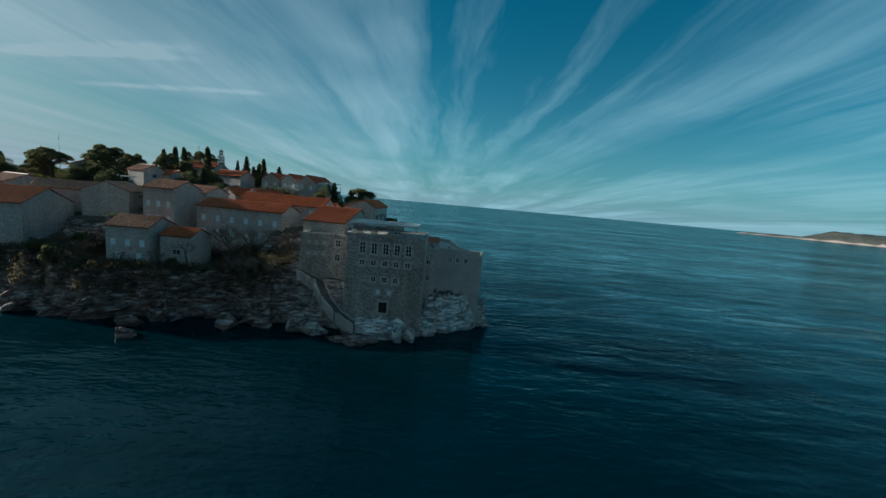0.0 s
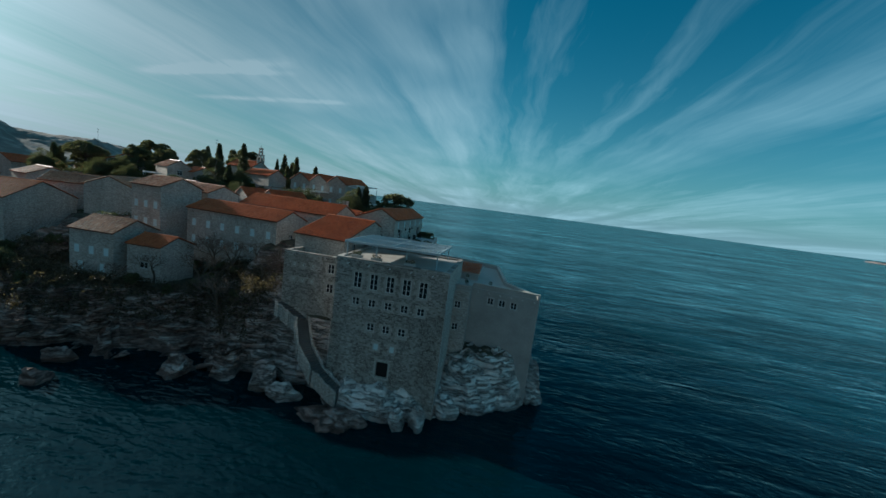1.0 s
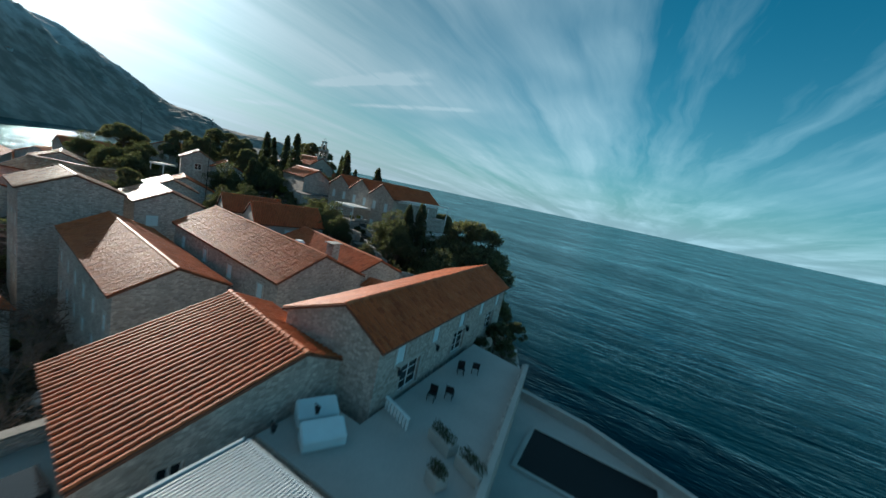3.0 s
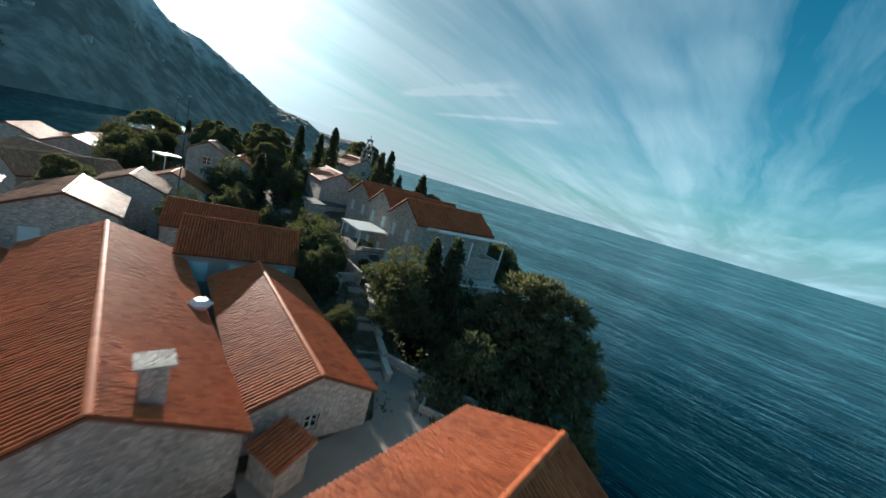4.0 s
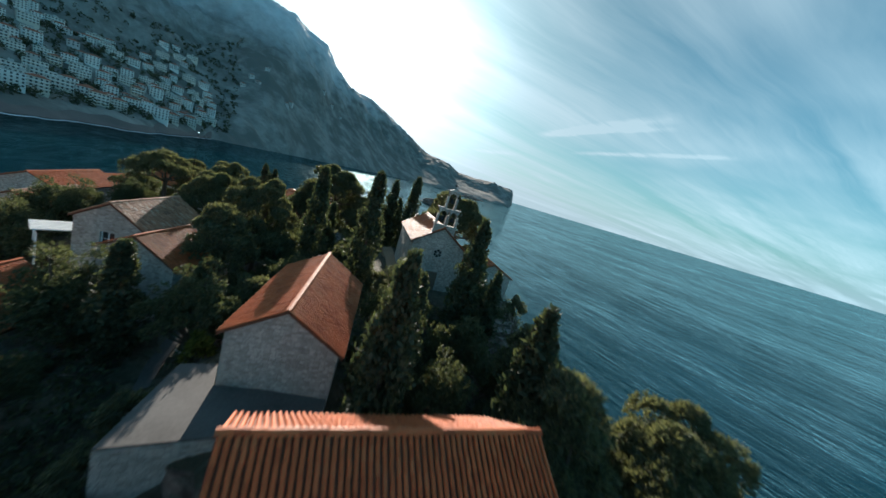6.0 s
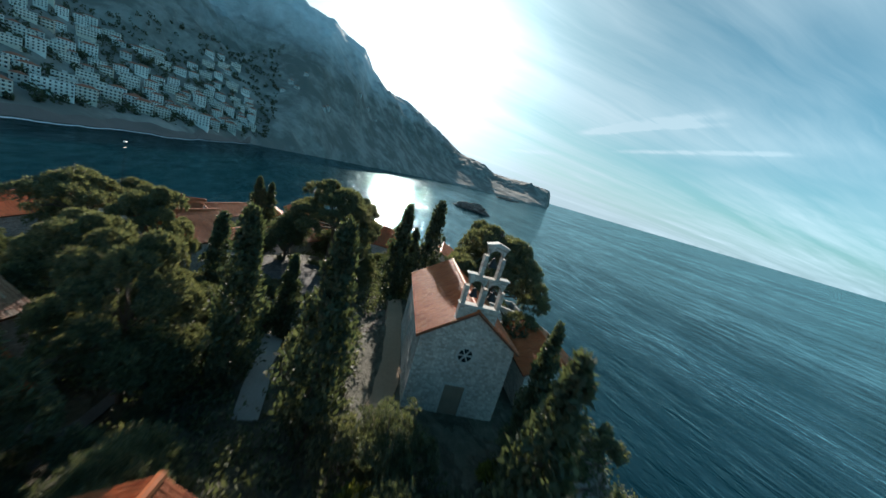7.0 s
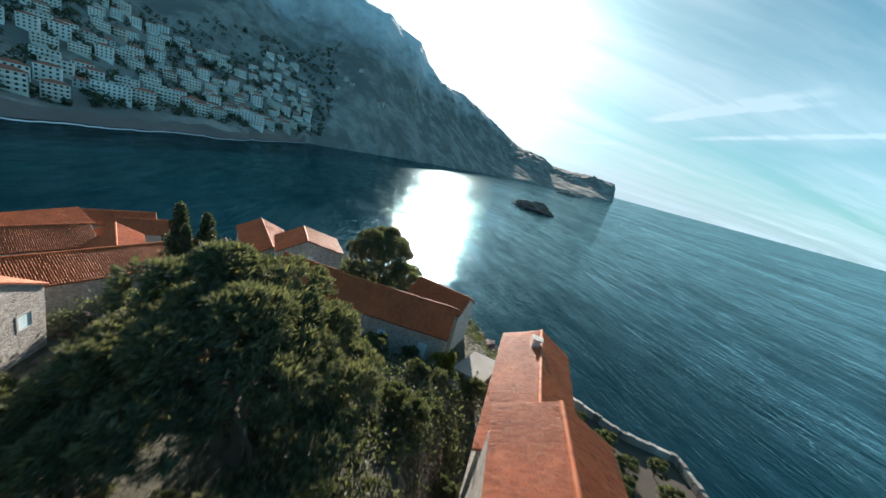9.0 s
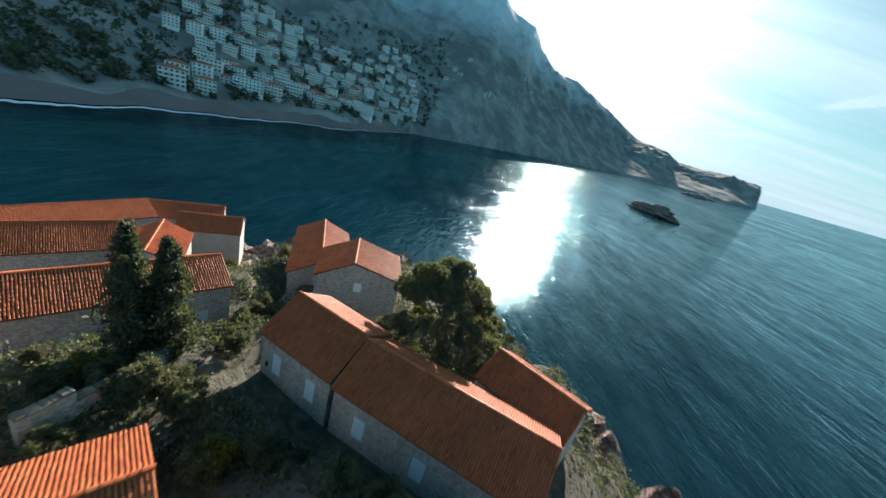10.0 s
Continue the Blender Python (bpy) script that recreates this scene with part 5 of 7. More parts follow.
def church():
    a, b = (-83.7, 138.3), (-96.4, 141.5)
    root = house("church", "small limestone church with belfry gable, rose window and clay roof", a, b, 34.1, 3.45, 3.45, 2.3, 2.3, 25.9, M_TILE, M_STONE_WARM,
                 (("A", 1, 0.1, "door", 1.5, 2.4), ("L", 3, 2.6, "glass", 0.5, 1.2)), seed=77, group="churches", single=((1, 0, 32), (-1, 0, 32)))
    root["category"] = "church"
    bell_gable(root, 0.31, 34.1 - 25.9 - 0.5)
    bm = bmesh.new()
    n = 20
    for r0, r1, y in ((0.52, 0.68, 0.06),):
        for k in range(n):
            p = [(r * math.cos(q * math.tau / n), r * math.sin(q * math.tau / n)) for r, q in ((r0, k), (r1, k), (r1, k + 1), (r0, k + 1))]
            vs = [bm.verts.new((-d, yy, zz + 5.0)) for d in (0.03, y + 0.03) for yy, zz in p]
            for f in ((0, 1, 2, 3), (7, 6, 5, 4), (0, 4, 5, 1), (1, 5, 6, 2), (2, 6, 7, 3), (3, 7, 4, 0)):
                bm.faces.new([vs[i] for i in f])
    for k in range(6):
        q = k * math.tau / 6
        tube(bm, (-0.06, 0, 5.0), (-0.06, 0.56 * math.cos(q), 5.0 + 0.56 * math.sin(q)), 0.05, 0.05, 6)
    rose = part("rose_window", bm, M_CUT, root, "round six-spoked stone rose window")
    bm = bmesh.new()
    tube(bm, (-0.01, 0, 5.0), (-0.035, 0, 5.0), 0.55, 0.55, 20)
    part("pane", bm, M_DARKGLASS, rose)
    # terrace with a curved parapet behind the church
    t = thing("church_terrace", pose(-95.5, 148.5, 25.4), "white paved half-round terrace with curved parapet", "terrace")
    bm = bmesh.new()
    n = 22
    ring = [(7.2 * math.cos(radians(q)), 7.2 * math.sin(radians(q))) for q in np.linspace(-50, 190, n)]
    lo, hi = [bm.verts.new((x, y, -5.0)) for x, y in ring], [bm.verts.new((x, y, 1.6)) for x, y in ring]
    for k in range(n):
        j = (k + 1) % n
        bm.faces.new((lo[k], lo[j], hi[j], hi[k]))
    bm.faces.new(hi)
    part("platform", bm, M_PAVING, t)
    for k in range(n - 1):
        (xa, ya), (xb, yb) = ring[k], ring[k + 1]
        b2 = boxed(0, 0.0, 1.59, math.hypot(xb - xa, yb - ya), 0.35, 2.5)
        b2.transform(frame_of((xa, ya), (xb, yb)))
        part("parapet", b2, M_CUT, t)


# ---- plants ----
def leaf_mesh(name, clumps, per, size, seed, thin=0.24, droop=0.0, shell=0.55):
    """Many small leaf blades on clumps (x, y, z, rx, ry, rz)."""
    rng = np.random.RandomState(seed)
    c = np.repeat(np.array(clumps, float), per, axis=0)
    k = len(c)
    d = rng.normal(size=(k, 3))
    d /= np.linalg.norm(d, axis=1)[:, None]
    rad = shell + (1 - shell) * rng.rand(k, 1) + 0.18 * (rng.rand(k, 1) ** 4)
    p = c[:, :3] + d * rad * c[:, 3:]
    u = rng.normal(size=(k, 3))
    u[:, 2] -= droop
    u = u + d * 0.8
    u /= np.linalg.norm(u, axis=1)[:, None]
    w = np.cross(u, rng.normal(size=(k, 3)))
    w /= np.linalg.norm(w, axis=1)[:, None]
    s = size * (0.6 + 0.8 * rng.rand(k, 1))
    v = np.stack([p - u * s * 0.5, p + w * s * thin, p + u * s * 0.6, p - w * s * thin], 1).reshape(-1, 3)
    me = bpy.data.meshes.new(name)
    f = np.arange(4 * k).reshape(-1, 4)
    me.from_pydata(v.tolist(), [], f.tolist())
    me.update()
    return me


def limb(bm, rng, a, b, r0, r1, steps=4, wob=0.12):
    a, b = Vector(a), Vector(b)
    p, ln = a, (b - a).length
    for k in range(steps):
        q = a.lerp(b, (k + 1) / steps) + Vector((rng.uniform(-1, 1), rng.uniform(-1, 1), rng.uniform(-1, 1))) * ln * wob * (k + 1 < steps)
        tube(bm, p, q, r0 + (r1 - r0) * k / steps, r0 + (r1 - r0) * (k + 1) / steps, 7)
        p = q


PATTERN = {}


def cypress(key, seed, fat=1.0):
    rng = random.Random(seed)
    root = thing("cypress_tree", pose(0, 0, 0), "slender dark green columnar cypress", "tree", "cypresses")
    bm = bmesh.new()
    limb(bm, rng, (0, 0, -0.8), (0.05, 0, 9.4), 0.2, 0.03, 6, 0.01)
    part("trunk", bm, M_BARK, root)
    cl = []
    for k in range(150):
        z = 0.7 + 9.6 * (k / 150)
        t = z / 10.3
        r = fat * 1.0 * (math.sin(min(1, t * 2.6) * 1.57) ** 0.7) * (1 - max(0, t - 0.35) / 0.68) ** 0.75
        a, rr = rng.uniform(0, 6.28), r * math.sqrt(rng.uniform(0.1, 1)) * rng.uniform(0.75, 1.15)
        cl.append((rr * math.cos(a), rr * math.sin(a), z, 0.2 + 0.22 * r, 0.2 + 0.22 * r, 0.55))
    hang("crown", leaf_mesh("crown", cl, 42, 0.3, seed, droop=-1.6), M_CYPRESS, root)
    PATTERN[key] = [root, 10.5, False]


def tuft_mesh(name, tufts, per, size, thin, seed, spread=0.8):
    """Needle tufts (x, y, z, axis x, axis y, axis z): blades that fan out from a twig end."""
    rng = np.random.RandomState(seed)
    c = np.repeat(np.array(tufts, float), per, axis=0)
    k = len(c)
    u = c[:, 3:] + spread * rng.normal(size=(k, 3))
    u /= np.linalg.norm(u, axis=1)[:, None]
    w = np.cross(u, rng.normal(size=(k, 3)))
    w /= np.linalg.norm(w, axis=1)[:, None]
    s = size * (0.6 + 0.8 * rng.rand(k, 1))
    p = c[:, :3] + 0.22 * size * rng.normal(size=(k, 3))
    v = np.stack([p, p + u * s * 0.45 + w * s * thin, p + u * s, p + u * s * 0.45 - w * s * thin], 1).reshape(-1, 3)
    me = bpy.data.meshes.new(name)
    me.from_pydata(v.tolist(), [], np.arange(4 * k).reshape(-1, 4).tolist())
    me.update()
    return me


def stone_pine(key, seed, mat, wide=1.0, flat=1.0, tall=10.0, lobes=20, low=0.6, bough=0.125, per=24, tuft=0.033, dense=110, lean=(0.4, 0.2)):
    """A pine whose boughs carry separate cushions of needle tufts, with gaps between them."""
    rng = random.Random(seed)
    root = thing("pine_tree", pose(0, 0, 0), "broad umbrella pine with dark needles and leaning limbs", "tree", "pines")
    bm = bmesh.new()
    fork = Vector((*lean, tall * min(0.45, low)))
    limb(bm, rng, (0, 0, -1), fork, 0.38, 0.27, 4, 0.03)
    tufts, reach = [], wide * tall * 0.40
    for k in range(lobes):
        a, rr = k * 2.39996 + rng.uniform(-0.25, 0.25), reach * math.sqrt((k + 0.4) / lobes)
        q = rr / reach
        r = tall * bough * rng.uniform(0.7, 1.3)
        c = Vector((rr * math.cos(a) + lean[0] * 1.5, rr * math.sin(a) + lean[1] * 1.5, tall * (0.9 - (0.9 - low) * flat * q ** 2.2) + rng.uniform(-0.10, 0.05) * tall - 0.6 * r))
        if k % 2 == 0:
            limb(bm, rng, fork, c - Vector((0, 0, r * 0.4)), 0.15, 0.05, 4, 0.06)
        for _ in range(dense):
            d = Vector((rng.gauss(0, 1), rng.gauss(0, 1), rng.gauss(0.15, 1))).normalized()
            if d.z < -0.45:
                d.z = -d.z
            j = rng.uniform(0.78, 1.06) + 0.1 * math.sin(5 * d.x + k) * math.sin(4 * d.y + 2 * k)
            p = c + Vector((d.x * r * 1.2, d.y * r * 1.2, d.z * r * 0.75)) * j
            tufts.append((*p, d.x * 0.8, d.y * 0.8, d.z * 0.6 + 0.55))
    part("trunk", bm, M_BARK, root)
    hang("crown", tuft_mesh("crown", tufts, per, tuft * tall, 0.1, seed), mat, root)
    PATTERN[key] = [root, tall * 0.98, False]


def broad_tree(key, seed, mat, label, name="broadleaf_tree", tall=5.0, low=0.25, leaf=0.3, clumps=46, tufts=14, per=8):
    """A leafy crown of uneven sprays on limbs that fork low down."""
    rng = random.Random(seed)
    root = thing(name, pose(0, 0, 0), label, "tree" if tall > 3 else "shrub", "trees and shrubs")
    bm = bmesh.new()
    fork = Vector((0, 0, tall * low))
    limb(bm, rng, (0, 0, -0.6), fork, tall * 0.035, tall * 0.025, 3, 0.04)
    sprays = []
    for k in range(clumps):
        a, e = rng.uniform(0, 6.28), math.asin(rng.uniform(-0.4, 1.0))
        rr = tall * 0.37 * rng.uniform(0.5, 1.0) * (1 + 0.22 * math.sin(3 * a + seed) + 0.12 * math.sin(5 * a))
        c = Vector((rr * math.cos(a) * math.cos(e), rr * math.sin(a) * math.cos(e), tall * 0.52 + rr * 1.12 * math.sin(e)))
        s = tall * rng.uniform(0.05, 0.12)
        for _ in range(tufts):
            d = Vector((rng.gauss(0, 1), rng.gauss(0, 1), rng.gauss(0.3, 0.8))).normalized()
            sprays.append((*(c + d * s * rng.uniform(0.5, 1.1)), d.x, d.y, d.z + 0.35))
        if k % 4 == 0:
            limb(bm, rng, fork, c, tall * 0.016, tall * 0.005, 3, 0.08)
    part("trunk", bm, M_BARK, root)
    hang("crown", tuft_mesh("crown", sprays, per, leaf, 0.15, seed, 0.9), mat, root)
    PATTERN[key] = [root, tall * 0.98, False]


def bare_tree(key, seed, tall=7.0):
    rng = random.Random(seed)
    root = thing("bare_tree", pose(0, 0, 0), "leafless winter tree with fine grey-brown twigs", "tree", "bare trees")
    bm, tw = bmesh.new(), bmesh.new()

    def grow(p, d, ln, r, depth):
        q = p + d * ln
        tube(bm if depth < 3 else tw, p, q, r, r * 0.68, 5 if depth < 3 else 3)
        if depth < 6:
            for _ in range(3 if depth < 5 else 2):
                e = (d + Vector((rng.gauss(0, 1), rng.gauss(0, 1), rng.gauss(0.15, 0.6))) * 0.55).normalized()
                grow(q, e, ln * rng.uniform(0.62, 0.85), r * 0.62, depth + 1)

    grow(Vector((0, 0, -0.5)), Vector((0, 0, 1)), tall * 0.27, tall * 0.028, 0)
    part("trunk", bm, M_BARK, root)
    part("twig_crown", tw, M_TWIG, root)["kind"] = "stuff"
    PATTERN[key] = [root, tall, False]


def plant(key, x, y, top=None, scale=None, turn=0.0, wide=1.0, z=None):
    root, tall, used = PATTERN[key]
    z = float(island_height(np.array([x]), np.array([y]))[0]) if z is None else z
    s = scale if scale else max(0.2, (top - z) / tall)
    m = pose(x, y, z - 0.1, 0, 0, turn) @ Matrix.Diagonal((s * wide, s * wide, s, 1))
    if not used:
        root.matrix_world = m
        PATTERN[key][2] = True
        return root
    c = copy_thing(root, Matrix())
    c.matrix_basis = m
    return c


def plants():
    cypress("cyp_a", 1)
    cypress("cyp_b", 2, 1.25)
    stone_pine("pine_a", 3, M_PINE, 1.1, 0.9, lobes=16)
    stone_pine("pine_b", 4, M_PINE, 1.15, 0.7, lobes=15)
    stone_pine("pine_c", 5, M_PINE, 0.62, 1.0, lobes=17, low=0.28, bough=0.10)
    broad_tree("olive", 6, M_OLIVE, "grey-green leafy tree among the houses", leaf=0.14, clumps=95, tufts=38, per=9)
    broad_tree("olive_b", 7, M_OLIVE, "round grey-green leafy evergreen tree", low=0.2, leaf=0.14, clumps=95, tufts=38, per=9)
    broad_tree("bush", 8, M_OLIVE, "dense green garden shrub", "shrub", 2.4, 0.1, 0.17, 32, 26)
    broad_tree("bush_b", 9, M_PINE, "dense dark evergreen garden shrub", "shrub", 2.4, 0.1, 0.17, 32, 26)
    broad_tree("bush_y", 10, M_YELLOW, "bright yellow-green flowering garden shrub", "shrub", 2.2, 0.1, 0.24, 28, 16)
    stone_pine("pine_big", 12, M_PINE, 1.15, 1.0, 14.0, 27, 0.42, 0.10, 28, 0.025, 170)
    bare_tree("bare", 11)
    rng = random.Random(4)
    for x, y, top, key in ((-82.7, 128.5, 38.9, "cyp_b"), (-87.6, 123.6, 37.6, "cyp_b"), (-60.6, 124.4, 36.2, "cyp_b"), (-62.6, 125.4, 34.5, "cyp_b"), (-66.0, 128.0, 33.5, "cyp_b"),
                           (-73.4, 136.9, 37.5, "cyp_b"), (-79.2, 141.1, 36.0, "cyp_a"), (-71.0, 138.5, 33.0, "cyp_a"), (-106.4, 138.7, 37.5, "cyp_a"), (-104.2, 141.8, 39.2, "cyp_b"),
                           (-146.2, 118.3, 31.4, "cyp_b"), (-147.0, 120.6, 30.6, "cyp_b"), (-144.8, 119.4, 29.6, "cyp_a"), (-59.5, 133.9, 34.3, "cyp_a"), (-32.0, 112.6, 29.8, "cyp_b"),
                           (-33.6, 111.6, 29.2, "cyp_a"), (-94.0, 126.5, 33.0, "cyp_a"), (-108.5, 141.0, 34.5, "cyp_b"), (-104.0, 119.5, 33.0, "cyp_b")):
        plant(key, x, y, top, turn=rng.uniform(0, 360), wide=rng.uniform(1.05, 1.4))
    for x, y, top, key, wide in ((-122.0, 132.0, 37.4, "pine_big", 1.05), (-96.5, 147.0, 39.3, "pine_big", 0.95), (-88.0, 118.0, 35.5, "pine_big", 0.7),
                                 (-95.0, 112.5, 34.0, "pine_big", 0.75), (-55.0, 147.5, 30.0, "pine_big", 0.75), (-56.0, 135.0, 32.2, "pine_c", 0.9), (-50.5, 140.5, 27.0, "pine_a", 0.9), (-46.0, 139.5, 27.5, "pine_b", 1.0),
                                 (-40.5, 132.5, 28.8, "pine_big", 0.9), (-67.0, 141.0, 30.0, "pine_c", 1.1), (-24.6, 114.8, 29.6, "pine_c", 1.25),
                                 (-157.0, 142.0, 31.0, "pine_big", 0.9), (-161.0, 146.0, 24.5, "pine_b", 0.85), (-113.0, 105.0, 33.0, "pine_a", 1.0), (-118.0, 108.0, 32.0, "pine_c", 1.0),
                                 (-66.0, 89.0, 27.0, "pine_c", 0.8), (-103.3, 146.7, 38.8, "pine_c", 0.6), (-80.5, 114.5, 33.0, "pine_c", 1.0), (-105.5, 113.0, 34.5, "pine_big", 0.7)):
        plant(key, x, y, top, turn=rng.uniform(0, 360), wide=wide)
    for x, y, top, key in ((-34.0, 108.6, 27.6, "olive_b"), (-31.6, 107.4, 25.8, "olive"), (-33.2, 102.6, 23.6, "olive_b"), (-24.6, 108.6, 24.4, "olive"), (-49.0, 108.0, 27.0, "olive"), (-45.6, 107.6, 26.6, "olive_b"), (-41.5, 105.0, 25.8, "olive"), (-52.5, 109.5, 26.0, "olive_b"), (-58.0, 107.0, 25.5, "olive"),
                           (-63.0, 104.0, 26.0, "olive_b"), (-67.0, 106.5, 26.5, "olive"), (-60.0, 98.5, 25.5, "olive_b"), (-71.0, 91.0, 25.0, "olive"), (-75.0, 107.5, 28.5, "olive_b"),
                           (-28.0, 113.0, 24.0, "olive"), (-31.5, 117.0, 25.0, "olive"), (-101.0, 104.0, 29.5, "olive"), (-96.0, 101.0, 29.0, "olive_b"), (-90.0, 98.0, 27.5, "olive"),
                           (-119.5, 125.5, 30.5, "olive_b"), (-123.5, 126.0, 30.0, "olive"), (-117.5, 122.5, 28.5, "olive_b"), (-127.0, 136.5, 30.0, "olive"), (-131.0, 133.5, 28.0, "olive_b"),
                           (-122.0, 112.0, 28.5, "olive"), (-141.0, 122.5, 22.0, "olive"), (-121.0, 100.0, 28.0, "olive_b"), (-99.0, 97.5, 28.0, "olive"),
                           (-76.5, 140.5, 31.0, "olive_b"), (-68.0, 134.5, 29.5, "olive"), (-63.5, 130.5, 28.0, "olive_b"), (-73.5, 130.5, 30.5, "olive"), (-79.0, 132.5, 30.5, "olive_b"),
                           (-91.5, 130.5, 29.5, "olive"), (-96.5, 130.0, 28.0, "olive_b"), (-93.0, 121.0, 30.0, "olive"), (-86.5, 120.0, 30.5, "olive_b"), (-78.0, 121.5, 30.0, "olive"),
                           (-101.0, 123.0, 27.5, "olive"), (-116.5, 136.5, 28.0, "olive"), (-125.5, 116.0, 27.0, "olive_b"), (-71.5, 114.8, 29.5, "olive_b")):
        plant(key, x, y, top, turn=rng.uniform(0, 360))
    for x, y, sc in ((-121.0, 156.5, 1.0), (-124.0, 158.5, 0.8), (-127.5, 160.5, 1.1), (-131.0, 162.5, 0.8), (-121.5, 160.0, 1.2), (-124.0, 163.5, 1.3), (-126.5, 166.5, 1.1), (-129.5, 166.0, 1.2), (-123.0, 168.5, 1.2), (-126.5, 170.5, 1.0), (-133.0, 165.0, 0.9)):
        plant("bush", x, y, scale=sc, z=17.4)
    plant("cyp_b", -72.2, 110.6, 31.0, wide=1.6)
    for x, y, sc in ((-59.2, 112.3, 1.4), (-61.6, 112.8, 1.3), (-63.8, 113.4, 1.2)):
        plant("bush_b", x, y, scale=sc)
    plant("bush_y", -44.9, 113.2, scale=0.45, z=24.4)
    plant("bush_y", -45.4, 112.0, scale=0.4, z=24.4)
    for x, y, sc in ((-43.2, 111.4, 0.6), (-41.6, 111.0, 0.5), (-42.4, 112.2, 0.45)):
        plant("bush", x, y, scale=sc, z=22.6)
    for (xa, ya), (xb, yb) in zip(SQUARE, SQUARE[1:] + SQUARE[:1]):
        k = round(math.hypot(xb - xa, yb - ya) / 1.1)
        for c in range(k):
            if rng.random() < 0.72:
                plant("bush" if rng.random() < 0.6 else "bush_b", xa + (xb - xa) * c / k + rng.uniform(-0.5, 0.5), ya + (yb - ya) * c / k + rng.uniform(-0.5, 0.5), scale=rng.uniform(0.3, 0.7), turn=rng.uniform(0, 360), z=23.2)
    plant("bush_y", -68.6, 115.6, scale=1.0)
    plant("bush_y", -88.0, 121.5, scale=1.2)
    for x, y, sc in ((-10.5, 96.5, 0.9), (-12.0, 98.5, 1.2), (-11.0, 101.0, 1.1), (-12.5, 95.6, 0.8)):
        plant("bush", x, y, scale=sc, z=18.6)
    for x, y, top in ((-37.0, 72.5, 19.5), (-30.0, 70.5, 18.0), (-43.0, 75.5, 20.0), (-29.5, 74.5, 18.5), (-47.0, 68.0, 16.5), (-33.5, 73.5, 19.0), (-40.0, 69.5, 17.5), (-35.0, 67.5, 15.5), (-51.0, 65.0, 14.0), (-57.0, 64.5, 13.0), (-66.0, 66.5, 14.5), (-161.0, 138.0, 20.5)):
        plant("bare", x, y, top, turn=rng.uniform(0, 360))
    for x, y, sc in ((-104.5, 124.5, 1.5), (-101.0, 122.0, 1.6), (-106.5, 122.5, 1.3), (-98.5, 124.0, 1.2), (-103.5, 132.0, 1.2), (-106.5, 133.8, 1.1), (-100.5, 131.0, 1.4), (-97.0, 128.8, 1.3), (-113.5, 136.0, 1.2), (-117.0, 138.0, 1.1),
                     (-142.5, 125.5, 1.4), (-140.0, 128.5, 1.3), (-138.5, 124.5, 1.5), (-141.5, 131.5, 1.2), (-139.5, 137.0, 1.3), (-138.0, 141.0, 1.2), (-141.8, 121.8, 1.1), (-137.0, 132.5, 1.4)):
        plant("bush_b" if x > -120 else "bush", x, y, scale=sc, turn=rng.uniform(0, 360))
    # shrubs between the houses and down the slopes
    for count, xs, ys, zs, big in ((75, (-200, -8), (58, 170), (8.0, 60), 1.3), (26, (-105, -27), (58, 84), (5.5, 13.5), 1.5), (70, (-104, -58), (116, 150), (14, 60), 1.7), (60, (-165, -125), (110, 152), (12, 60), 1.5)):
        for x, y, z in scatter(rng, count, xs, ys, zs):
            k = rng.random()
            plant("bush" if k < 0.5 else "bush_b" if k < 0.92 else "bush_y", x, y, scale=rng.uniform(0.45, big), turn=rng.uniform(0, 360), z=z)


def scatter(rng, count, xs, ys, zs):
    """Free places on the ground, clear of houses and paths."""
    gen = np.random.RandomState(rng.randrange(9999))
    out = []
    while len(out) < count:
        x, y = gen.uniform(*xs, 4000), gen.uniform(*ys, 4000)
        z = island_height(x, y)
        ok = (z > zs[0]) & (z < zs[1]) & ~blocked(x, y)
        out += list(zip(x[ok].tolist(), y[ok].tolist(), z[ok].tolist()))
    return out[:count]


def ground_cover():
    rng = random.Random(31)
    for label, mat, fields in (("low tangled undergrowth and ivy between the houses", M_OLIVE, ((6500, (-205, -10), (56, 172), (8.0, 60), 1.1), (1800, (-130, -60), (108, 152), (14, 60), 1.3), (1500, (-168, -124), (108, 154), (12, 60), 1.3))),
                               ("dry brown winter scrub above the sea rocks", M_DRY, ((3600, (-110, -26), (56, 80), (5.0, 13.5), 1.4),))):
        cl = []
        for count, xs, ys, zs, big in fields:
            for x, y, z in scatter(rng, count, xs, ys, zs):
                if mat is M_OLIVE and -110 < x < -26 and y < 77:
                    continue
                s = rng.uniform(0.35, big)
                cl.append((x, y, z + s * 0.35, s * 1.2, s * 1.2, s * 0.75))
        ob = hang("undergrowth", leaf_mesh("undergrowth", cl, 24, 0.3, 17), mat)
        tagged(ob, label, "undergrowth", kind="stuff")


